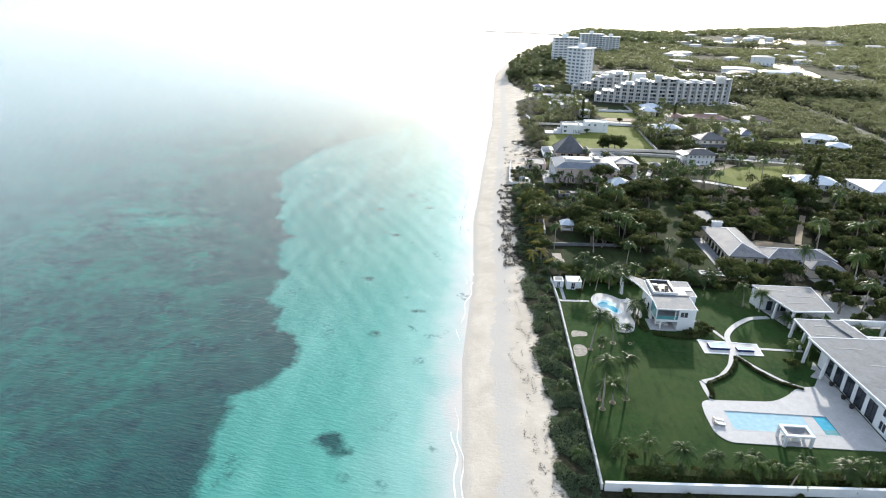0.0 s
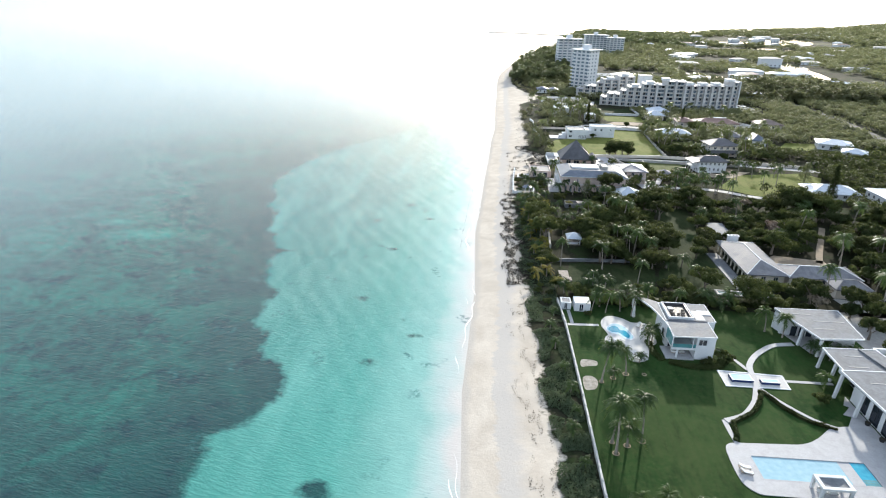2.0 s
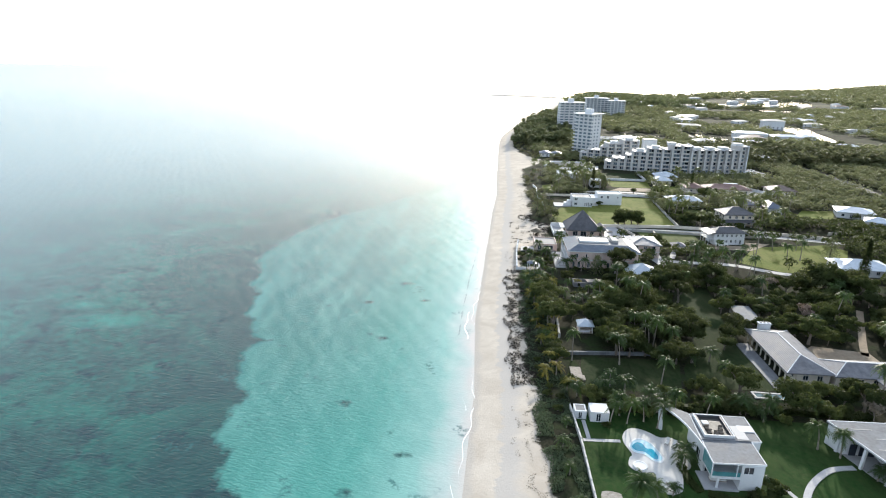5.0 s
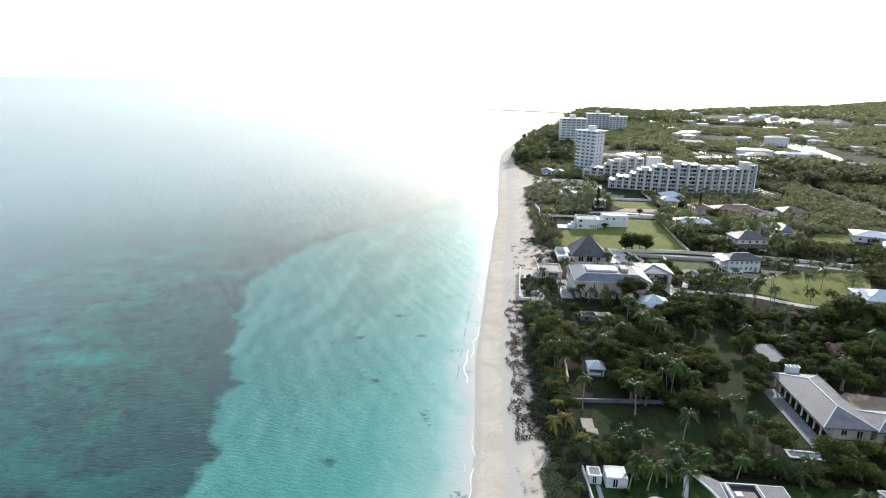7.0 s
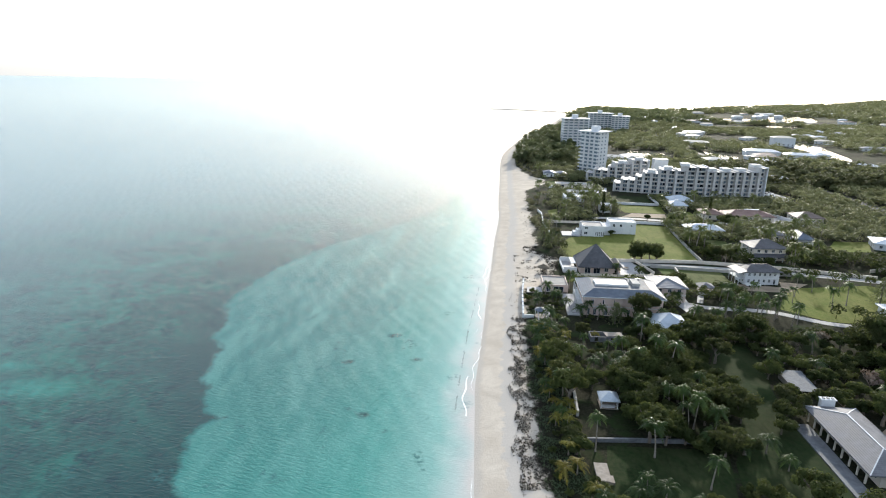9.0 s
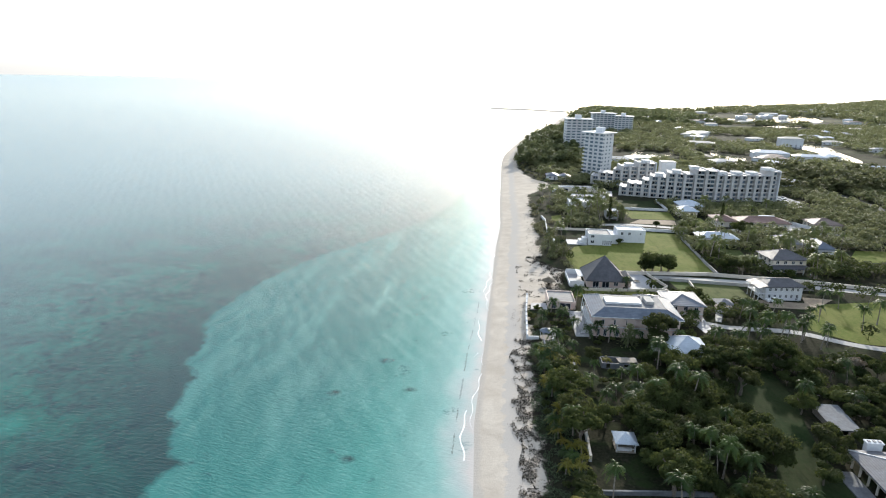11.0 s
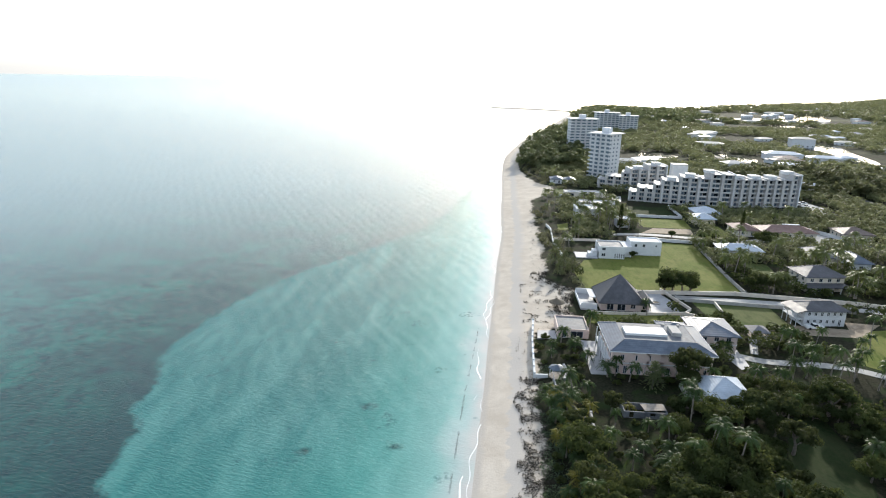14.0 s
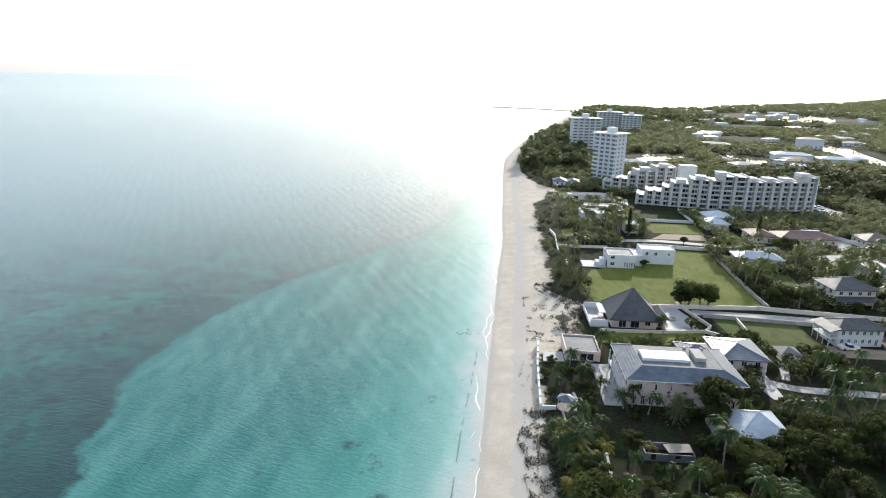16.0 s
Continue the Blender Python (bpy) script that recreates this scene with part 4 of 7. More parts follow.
part("wall", Geo().prism(o3([(71.0, 143.2), (72.2, 139.6), (78.3, 139.2), (78.8, 133.2), (83.8, 132.6), (84.8, 143.4)]), 0, 4.2), M_WHITE, gw)
gr = part("roof", Geo().prism(o3([(71.0, 143.8), (85.6, 144.0), (84.5, 131.0), (74.9, 130.1)]), 4.3, 4.75), M_FLAT, gw, "grey flat roof slab with white edge")
part("fascia", Geo().ring(o3([(70.95, 143.85), (85.65, 144.05), (84.55, 130.95), (74.85, 130.05)]), o3([(71.15, 143.65), (85.4, 143.85), (84.35, 131.15), (75.0, 130.25)]), 4.46, 4.80), M_WHITE, gr)
for x, y in ((75.6, 130.7), (73.7, 135.2), (72.0, 140.4)):
    part("pier", Geo().bar((x - 78, y - 138, 4.2), (x - 78 - 0.3, y - 138 - 0.1, 0), 0.5, 0.5), M_WHITE, gw)
for a, b in ((139.9, 141.0), (141.6, 142.9)):
    part("pane", Geo().bar((72.55 - 78 - (a - 139.6) * .35, a - 138, 1.6), (72.55 - 78 - (b - 139.6) * .35, b - 138, 1.6), 0.12, 1.8), M_GLASS, gw)
for x in (73.4, 75.3, 77.0):
    part("door", Geo().box(x - 78, x + 1.3 - 78, 1.1, 1.22, 0.1, 2.6), M_GLASS, gw, "glazed door")
part("terrace", Geo().prism(o3([(72.4, 139.4), (78.4, 139.0), (78.9, 133.0), (76.5, 130.0), (74.6, 132.0)]), 0, 0.12), M_PAVE, gw)
keep(68, 90, 127, 150)

# main residence along the pool terrace
mr = thing("main_residence", "long white modern residence with grey flat roofs on piers", "house", pose(80, 108, LAND))


def o4(pts):
    return [(x - 80, y - 108) for x, y in pts]


part("wall", Geo().shell(-6.0, 16, -16.4, 7.0, 0, 5.6, 0.3, [("w", -15.6, -13.8, 0.5, 2.4), ("w", -15.6, -13.8, 3.3, 5.1), ("s", -3, -1, 0.5, 2.4), ("s", -3, -1, 3.3, 5.1), ("s", 3, 5, 3.3, 5.1)] + [("w", y, y + 2.6, 0.1, 4.2) for y in (-12.4, -8.8, -5.2, -1.6, 2.0)]), M_WHITE, mr)
for y in (-12.4, -8.8, -5.2, -1.6, 2.0):
    window(mr, "w", y, y + 2.6, 0.1, 4.2, -6.0, mullions=1, frame_mat=M_BLACK)
window(mr, "w", -15.6, -13.8, 0.5, 2.4, -6.0, mullions=1)
window(mr, "w", -15.6, -13.8, 3.3, 5.1, -6.0, mullions=1)
window(mr, "s", -3, -1, 0.5, 2.4, -16.4)
window(mr, "s", -3, -1, 3.3, 5.1, -16.4)
window(mr, "s", 3, 5, 3.3, 5.1, -16.4)
r1 = part("roof", Geo().prism(o4([(71.2, 116.2), (98, 117.0), (98, 91.2), (73.2, 91.2)]), 5.6, 6.05), M_FLAT, mr, "grey flat roof slab with white edge")
part("fascia", Geo().ring(o4([(71.15, 116.25), (98.05, 117.05), (98.05, 91.15), (73.15, 91.15)]), o4([(71.4, 116.0), (97.8, 116.8), (97.8, 91.4), (73.4, 91.4)]), 5.74, 6.10), M_WHITE, r1)
part("wall", Geo().shell(-3.0, 6, 7.6, 17.0, 0, 4.3, 0.3, [("w", 9, 15.5, 0.1, 3.2)]), M_WHITE, mr)
window(mr, "w", 9, 15.5, 0.1, 3.2, -3.0, mullions=4, frame_mat=M_BLACK)
r2f = part("roof", Geo().prism(o4([(73.4, 126.6), (84.4, 126.9), (86.2, 116.9), (73.2, 116.6)]), 4.3, 4.7), M_FLAT, mr, "grey flat roof slab with white edge")
part("fascia", Geo().ring(o4([(73.35, 126.65), (84.45, 126.95), (86.25, 116.85), (73.15, 116.55)]), o4([(73.6, 126.4), (84.2, 126.7), (86.0, 117.1), (73.4, 116.8)]), 4.42, 4.76), M_WHITE, r2f)
part("roof_curb", Geo().bar((80.6 - 80, 126.4 - 108, 4.9), (82.6 - 80, 117.3 - 108, 4.9), 0.5, 0.4), M_FLAT, r2f)
part("wall", Geo().ring(o4([(85.0, 129.0), (95.5, 129.0), (95.5, 121.0), (85.8, 121.0)]), o4([(85.5, 128.5), (95.0, 128.5), (95.0, 121.5), (86.3, 121.5)]), 2.6, 4.0), M_WHITE, mr)
for x, y in ((85.4, 128.7), (95.2, 128.7), (95.2, 121.3), (86.1, 121.3)):
    part("pier", Geo().box(x - 80 - .3, x - 80 + .3, y - 108 - .3, y - 108 + .3, 0, 2.6), M_WHITE, mr)
for x, y, z in ((71.6, 115.6, 5.5), (72.2, 109.6, 5.5), (73.7, 126.2, 4.2), (73.6, 121.2, 4.2)):
    part("pier", Geo().bar((x - 80, y - 108, z), (x - 80 - 0.35, y - 108, 0), 0.5, 0.5), M_WHITE, mr)
for i, y in enumerate((100.2, 103.0, 107.4)):
    pl = thing("planter", "round black planter by the glazed wall", "planter", pose(72.9, y, DECK), "terrace planters")
    part("pot", Geo().tube([(0, 0, 0), (0, 0, 0.5), (0, 0, 0.62)], [0.35, 0.5, 0.5], 12), M_BLACK, pl)
    part("soil", Geo().tube([(0, 0, 0.55), (0, 0, 0.63)], [0.44, 0.44], 12), M_WRACK, pl)
for x0, x1, y0, up, z in ((76, 84, 98, r1, 6.05), (78, 90, 106, r1, 6.05), (74.5, 80, 112, r1, 6.05), (75, 79, 119.5, r2f, 4.7), (76.4, 80, 123.6, r2f, 4.7)):
    part("roof_seam", Geo().box(x0 - 80, x1 - 80, y0 - 108, y0 - 107.75, z, z + .05), M_CONC, up)
for x0, x1, y0 in ((75.5, 80, 134.5), (77, 84, 138), (74, 78, 141)):
    part("roof_seam", Geo().box(x0 - 78, x1 - 78, y0 - 138, y0 - 137.75, 4.75, 4.8), M_CONC, gr)
keep(69, 110, 84, 132)
lawn("forecourt", [(88, 132), (125, 134), (125, 156), (88, 152)], LAND + 0.05, M_CONC, "grey paved forecourt")

for poly in ([(23.0, 121.3), (24.6, 121.6), (26.3, 121.9), (26.6, 123.4), (25.2, 124.0), (23.3, 123.8)], [(22.6, 113.4), (24.0, 113.3), (25.0, 114.0), (25.6, 116.2), (24.7, 117.9), (22.8, 117.4)]):
    solid("sand_patch", Geo().prism(closed_line(poly, 3), LAND - .1, LAND + .045), M_SAND, "bare pale sand patch in the lawn", "sand")
for x, y, q in ((25.2, 95.5, .62), (27.5, 97.6, .62), (30.3, 99.1, .8), (26.3, 116.2, .55), (31.8, 119.4, .7), (28.9, 117.7, .6), (35.6, 119.6, .5), (25.0, 98.2, .5)):
    disc = [(x + q * math.cos(a), y + q * math.sin(a)) for a in np.linspace(0, 2 * math.pi, 14, endpoint=False)]
    solid("tree_well", Geo().ring(disc, [(x + (u - x) * .72, y + (v - y) * .72) for u, v in disc], LAND - .05, LAND + .1), M_DIRT, "low round stone kerb round a palm", "tree well", "")


# ---- the old villa ----
vl = house("villa", "long cream villa with a veranda under a grey hipped roof", 76.6, 84.4, 167.2, 190.4, 2.9, M_CREAM, M_SHING, 2.0, 1, 0.9, 12.5, sides="sw", step=2.6, west=1.9, cap=M_WHITE)
for y in np.linspace(-10.6, 10.8, 9):
    part("column", Geo().box(-6.1, -5.8, y - .15, y + .15, 0, 2.9), M_CREAM, vl)
part("veranda_beam", Geo().box(-6.15, -5.75, -11.4, 11.4, 2.55, 2.9), M_CREAM, vl)
house("villa_wing", "cream villa wing under a weathered grey hipped roof", 85.4, 104.0, 166.6, 174.6, 2.7, M_CREAM, M_SHING, 1.8, 1, 0.6, sides="s", cap=M_WHITE)
house("garage", "cream garage with a grey hipped roof", 94.6, 103.2, 160.4, 166.0, 2.6, M_CREAM, M_SHING, 1.6, 1, 0.6, sides="s", category="garage")
ch = thing("chimney", "broad white rendered chimney block at the roof end", "chimney", pose(79.2, 191.9, LAND))
part("shaft", Geo().box(-1.5, 1.5, -0.6, 0.6, 0, 4.7), M_WHITE, ch)
part("cap", Geo().box(-1.7, 1.7, -0.75, 0.75, 4.7, 4.9), M_WHITE, ch)
for x in (-1.0, 0.0, 1.0):
    part("flue", Geo().box(x - .25, x + .25, -.3, .3, 4.9, 5.1), M_CONC, ch)
solid("terrace_1", Geo().box(70.4, 73.9, 163.0, 188.0, LAND - 0.1, LAND + 0.22), M_FLAT, "long mottled stone terrace beside the villa", "terrace")
solid("drive_1", Geo().prism([(96, 150), (125, 152), (122, 166), (104, 160), (94, 160)], LAND - 0.1, LAND + 0.05), M_CONC, "grey driveway", "drive")
lawn("lawn_2", [(50, 162.5), (66, 162.5), (70.2, 163), (70.4, 188), (72.5, 202), (76, 216), (77, 232), (71, 232), (65, 222), (59.5, 210), (61.5, 196), (57, 181), (52, 172)], LAND + 0.04, M_SHADEG, "green lawn before the villa, shade in its colour")
lawn("lawn_3", [(24, 158.5), (48, 160), (52, 176), (27, 175)], LAND + 0.035, M_SHADEG, "rough grass among trees, shade in its colour")
keep(51, 70, 162, 173)
keep(56.5, 70.5, 173, 185)
keep(61.2, 71.5, 185, 200)
keep(60, 73.4, 200, 216)
keep(66, 76.4, 214, 228)
keep(26, 49, 160, 174)
shed = thing("shed", "low wooden shed with a dark mono-pitched roof in the trees", "shed", pose(80, 206, LAND))
part("wall", Geo().shell(-2.6, 2.6, -4.6, 4.6, 0, 1.4, 0.2, [("s", -1, 0.4, 0.05, 1.3)]), M_WOOD, shed)
part("roof", Geo().face((-3, -5, 1.5), (3, -5, 1.5), (3, 5, 2.1), (-3, 5, 2.1)).face((-3, -5, 1.38), (-3, 5, 1.98), (3, 5, 1.98), (3, -5, 1.38)).box(-3, 3, -5.02, -4.9, 1.35, 1.52), M_FLAT, shed)
keep(76, 84, 196, 212)
keep(26.0, 34.5, 173, 195)
keep(26.0, 38.0, 202, 226)
keep(21.8, 26.4, 178, 230)


def open_hut(x, y, w, eave, rise, roof_mat, label, name="beach_hut", floor=True):
    e = thing(name, label, "hut", pose(x, y, LAND))
    for sx in (-1, 1):
        for sy in (-1, 1):
            part("post", Geo().box(sx * w - .1, sx * w + .1, sy * w - .1, sy * w + .1, 0, eave), M_WHITE, e)
    part("roof", Geo().hip(-w - .5, w + .5, -w - .5, w + .5, eave + 0.12, rise, 0, 0.12), roof_mat, e)
    part("deck", Geo().box(-w - .2, w + .2, -w - .2, w + .2, 0, 0.2), M_WOOD, e)
    part("rail", Geo().ring([(-w, -w), (w, -w), (w, w), (-w, w)], [(-w + .08, -w + .08), (w - .08, -w + .08), (w - .08, w - .08), (-w + .08, w - .08)], 0.8, 0.9), M_WHITE, e)
    part("counter", Geo().box(-w + .3, w - .6, -w + .2, -w + .7, 0.2, 0.75), M_WHITE, e)
    keep(x - w - 1.2, x + w + 1.2, y - w - 4, y + w + 1)
    return e


open_hut(30.2, 191.6, 1.85, 2.1, 1.5, M_WROOF, "small open hut with a pale blue pyramid roof")
wall_run("fence_wall", "long low grey garden wall among palms", [(22.4, 186), (22.9, 197), (24.3, 226)], 1.3, 0.35, M_CONC, 0.2, 5)
wall_run("fence_wall", "low grey garden wall below trees", [(22.6, 176), (34, 177), (48, 178)], 0.9, 0.3, M_FLAT)
wall_run("fence_wall", "thin pale fence wall through scrub", [(23.6, 212), (24.0, 222), (17.9, 234.5), (17.6, 242)], 1.0, 0.2, M_CONC)
sh = thing("beach_shack", "small grey weathered beach shack on low walls", "shack", pose(24.2, 164.8, LAND))
part("wall", Geo().shell(-1.1, 1.1, -2.6, 2.6, 0, 0.9, 0.2, [("s", -.5, .3, .05, .8)]), M_WOOD, sh)
part("roof", Geo().box(-1.3, 1.3, -2.8, 2.8, 0.9, 1.05), M_WOOD, sh)
part("counter", Geo().box(1.1, 2.0, -2.4, -0.2, 0, 0.5), M_WOOD, sh)
keep(22, 27, 160, 169)
ru = thing("ruin", "roofless grey block ruin with a rusted sheet across it", "ruin", pose(36.5, 228.8, LAND))
part("wall", Geo().shell(-4.8, 4.8, -2.0, 2.0, 0, 1.6, 0.25, [("s", -3.6, -2.6, .05, 1.5), ("s", 1, 2.2, .6, 1.4)]), M_FLAT, ru)
part("roof_sheet", Geo().bar((-0.4, -0.3, 1.75), (4.6, 0.5, 1.7), 2.8, 0.08), M_WOOD, ru, "weathered roof sheet")
keep(30, 43, 223, 232)

# ---- the large pale-pink mansion ----
pm = thing("mansion", "large pale pink two-storey mansion with blue-grey metal roofs", "house", pose(45, 256, LAND))
X0, X1, Y0, Y1, HW = -12.4, 12.6, -8.6, 8.4, 6.4
holes = [("s", a, b, 0.2, 2.4) for a, b in spaced(-11.5, 11.8, 1.75, 0.95)] + [("s", a, b, 3.9, 5.5) for a, b in spaced(-11.5, 11.8, 3.3, 1.1)] + [("w", a, b, 0.2, 2.6) for a, b in spaced(-7.8, 7.8, 2.6, 1.3)] + [("w", a, b, 3.6, 5.6) for a, b in spaced(-7.8, 7.8, 2.6, 1.3)]
part("wall", Geo().shell(X0, X1, Y0, Y1, 0, HW, 0.35, holes), M_PINK, pm)
for s, a, b, c, d in holes:
    window(pm, s, a, b, c, d, Y0 if s == "s" else X0)
part("string_course", Geo().ring([(X0 - .12, Y0 - .12), (X1 + .12, Y0 - .12), (X1 + .12, Y1 + .12), (X0 - .12, Y1 + .12)], [(X0, Y0), (X1, Y0), (X1, Y1), (X0, Y1)], 3.05, 3.3), M_WHITE, pm)
ox, ov, inx, zr = 0.8, HW + 0.05, 4.2, HW + 1.9
mr_roof = Geo()
o = [(X0 - ox, Y0 - ox), (X1 + ox, Y0 - ox), (X1 + ox, Y1 + ox), (X0 - ox, Y1 + ox)]
inn = [(X0 + inx - ox, Y0 + inx - ox), (X1 - inx + ox, Y0 + inx - ox), (X1 - inx + ox, Y1 - 2.6), (X0 + inx - ox, Y1 - 2.6)]
for i in range(4):
    j = (i + 1) % 4
    mr_roof.face((*o[i], ov + .2), (*o[j], ov + .2), (*inn[j], zr), (*inn[i], zr))
mr_roof.ring(o, [(X0, Y0), (X1, Y0), (X1, Y1), (X0, Y1)], ov, ov + .2)
rf = part("roof", mr_roof, M_BLUEM, pm, "blue-grey standing-seam mansard slopes")
for i in range(4):
    part("hip_cap", Geo().bar((*o[i], ov + .24), (*inn[i], zr + .04), 0.25, 0.1), M_BLUEM, rf)
part("gutter", Geo().ring([(a * 1.006, b * 1.01) for a, b in o], o, ov - .02, ov + .18), M_WHITE, rf)
part("roof_deck", Geo().prism(inn, zr - 0.5, zr - 0.05), M_FLAT, pm, "flat grey roof deck")
sk = part("skylight", Geo().box(-8.2, 2.6, -2.6, 2.0, zr - 0.1, zr + 0.55), M_WHITE, pm, "long white raised roof lantern")
part("pane", Geo().box(-7.9, 2.3, -2.3, 1.7, zr + 0.55, zr + 0.6), M_WROOF, sk)
part("roof_plant", Geo().box(4.0, 6.4, -1.8, 3.2, zr - 0.1, zr + 0.9), M_CONC, pm)
for x in (3.2, 7.2):
    part("roof_vent", Geo().box(x, x + .7, 5.0, 5.7, zr - 1.2, zr + 0.3), M_CONC, pm)
part("veranda", Geo().box(X0 - 3.4, X0, -7.5, 7.8, 0, 0.3), M_PAVE, pm)
part("balcony", Geo().box(X0 - 1.5, X0, -6.5, 7.0, 3.0, 3.25), M_WHITE, pm)
for y in (-6.2, -3.0, 0.2, 3.4, 6.6):
    part("column", Geo().tube([(X0 - 1.3, y, 0.3), (X0 - 1.3, y, 6.3)], [0.16, 0.14], 8), M_WHITE, pm)
part("balustrade", Geo().box(X0 - 1.5, X0 - 1.42, -6.5, 7.0, 3.85, 3.95).box(X0 - 1.5, X0 - 1.44, -6.5, 7.0, 3.25, 3.4), M_WHITE, pm)
keep(27, 60, 240, 268)
keep(26, 46, 232.5, 242)
keep(25, 33, 213, 224)
keep(14, 31, 279, 318)
house("mansion_annex", "pale pink annex with a light blue metal roof", 58.6, 69.6, 263.0, 275.0, 5.2, M_PINK, M_BLUEM, 1.8, 2, 0.7, sides="sw", step=2.8)
house("mansion_link", "low pale link building with a light blue metal roof", 50.0, 58.0, 265.0, 272.0, 4.6, M_PINK, M_BLUEM, 1.5, 1, 0.6, sides="s")
solid("patio_1", Geo().box(27.6, 32.0, 246.4, 266.5, LAND - .1, LAND + .1), M_PAVE, "pale paved patio beside the mansion", "terrace")
flat_block("pool_house", "low pink flat-roofed guest house near the beach", 21.2, 30.2, 268.0, 278.5, 2.4, M_PINK, [("s", 22.5, 23.8, .05, 2.1), ("s", 25, 28.6, .05, 2.1)], M_FLAT, 0.35)
pv = house("pavilion", "square pavilion with a pale blue hipped metal roof", 52.0, 61.0, 232.8, 241.8, 3.0, M_WHITE, M_WROOF, 2.9, 1, 0.9, 0, sides="sw", step=2.4)
solid("patio_2", Geo().box(48.4, 51.4, 233.5, 242.5, LAND - .1, LAND + 0.9), M_CONC, "raised grey terrace beside the pavilion", "terrace")
gz = thing("gazebo", "small round gazebo with a faceted blue-grey roof", "gazebo", pose(18.6, 244.2, LAND))
for i in range(6):
    a = math.pi / 3 * i
    part("post", Geo().tube([(1.7 * math.cos(a), 1.7 * math.sin(a), 0), (1.7 * math.cos(a), 1.7 * math.sin(a), 2.4)], [.08, .08], 6), M_WHITE, gz)
roofg = Geo()
for i in range(6):
    a, b = math.pi / 3 * i, math.pi / 3 * (i + 1)
    roofg.face((2.2 * math.cos(a), 2.2 * math.sin(a), 2.4), (2.2 * math.cos(b), 2.2 * math.sin(b), 2.4), (0, 0, 3.3))
    roofg.face((2.2 * math.cos(b), 2.2 * math.sin(b), 2.3), (2.2 * math.cos(a), 2.2 * math.sin(a), 2.3), (0, 0, 3.15))
part("roof", roofg, M_BLUEM, gz)
part("floor", Geo().tube([(0, 0, 0), (0, 0, .2)], [2, 2], 12), M_WOOD, gz)
keep(15.5, 22, 240, 248)
wall_run("sea_wall", "white sea wall with posts above the beach", [(13.0, 243.6), (13.6, 262), (14.8, 278)], 1.3, 0.35, M_WHITE, 0.3, 3.5, base=1.6)
wall_run("sea_wall", "white return wall to the beach steps", [(13.0, 243.4), (16.4, 243.6)], 1.0, 0.35, M_WHITE, base=1.6)
path("path_8", [(20.4, 242.2), (21.4, 246.5), (21.0, 250.0)], 0.6, "curved white garden kerb", LAND + 0.7)
solid("drive_2", Geo().prism([(65.0, 268.0), (67.8, 253.6), (70.6, 254.0), (71.6, 276), (68, 276)], LAND - .1, LAND + .06), M_PAVE, "pale concrete drive", "drive")
path("drive_3", [(70, 262), (76, 259.5), (84, 259), (97, 258), (112, 250), (135, 246)], 3.2, "pale winding drive", LAND + 0.05, material=M_CONC)
keep(64, 73, 250, 278)

# ---- the steep dark-roofed house and its walled court ----
dk = thing("dark_roof_house", "pink house under a steep dark slate pyramid roof", "house", pose(44.2, 296.2, LAND))
part("wall", Geo().shell(-6.6, 6.4, -4.8, 7.0, 0, 3.0, 0.3, [("s", -4.6, -2.4, .1, 2.3), ("s", -1.2, 1.4, .1, 2.3), ("s", 3, 4.6, .9, 2.3)]), M_PINK, dk)
for a, b in ((-4.6, -2.4), (-1.2, 1.4)):
    window(dk, "s", a, b, .1, 2.3, -4.8)
window(dk, "s", 3, 4.6, .9, 2.3, -4.8)
part("roof", Geo().hip(-7.6, 7.4, -6.6, 8.6, 3.1, 7.6, 0.6), M_DARKR, dk)
for sx, sy in ((-7.6, -6.6), (7.4, -6.6), (7.4, 8.6), (-7.6, 8.6)):
    part("hip_cap", Geo().bar((sx, sy, 3.14), (-0.1, 1.0, 10.74), 0.25, 0.1), M_DARKR, dk)
part("terrace", Geo().box(-13, -7.6, -5.5, 9.0, 0, 0.5), M_PAVE, dk)
for y in (-5.3, 8.8):
    part("terrace_wall", Geo().box(-13, -7.8, y - .15, y + .15, .5, 2.4), M_WHITE, dk)
part("terrace_wall", Geo().box(-13.2, -12.9, -5.4, 8.9, .5, 1.5), M_WHITE, dk)
part("side_roof", Geo().box(-9.6, -6.8, -0.5, 7.0, 2.6, 2.85), M_WHITE, dk)
part("wing_wall", Geo().shell(6.6, 9.6, -3.0, 5.0, 0, 2.7, 0.25, [("s", 7.4, 8.8, .1, 2.2)]), M_PINK, dk)
part("wing_roof", Geo().hip(6.9, 10.3, -3.7, 5.7, 2.9, 1.6), M_DARKR, dk)
keep(29, 56, 288, 308)
solid("court_1", Geo().prism([(52.5, 291.5), (63.4, 292), (63.4, 303), (61, 311), (53, 308)], LAND - .1, LAND + .08), M_PAVE, "pale paved entrance court", "court")
wall_run("court_wall", "low pale court wall", [(33.5, 287.5), (50, 288.4), (64.4, 290.6), (67.4, 294.4), (62.4, 313)], 0.9, 0.3, M_CREAM)
bowl = thing("fountain_ring", "round stone ring in the paved court", "fountain", pose(57.6, 300, LAND + .08))
cr = [(1.5 * math.cos(a), 1.5 * math.sin(a)) for a in np.linspace(0, 2 * math.pi, 20, endpoint=False)]
part("kerb", Geo().ring(cr, [(x * .7, y * .7) for x, y in cr], 0, .35), M_CONC, bowl)
part("bed", Geo().prism([(x * .7, y * .7) for x, y in cr], 0, .2), M_DIRT, bowl)
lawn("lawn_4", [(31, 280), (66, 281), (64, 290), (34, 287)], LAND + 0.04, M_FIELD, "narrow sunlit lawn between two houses")
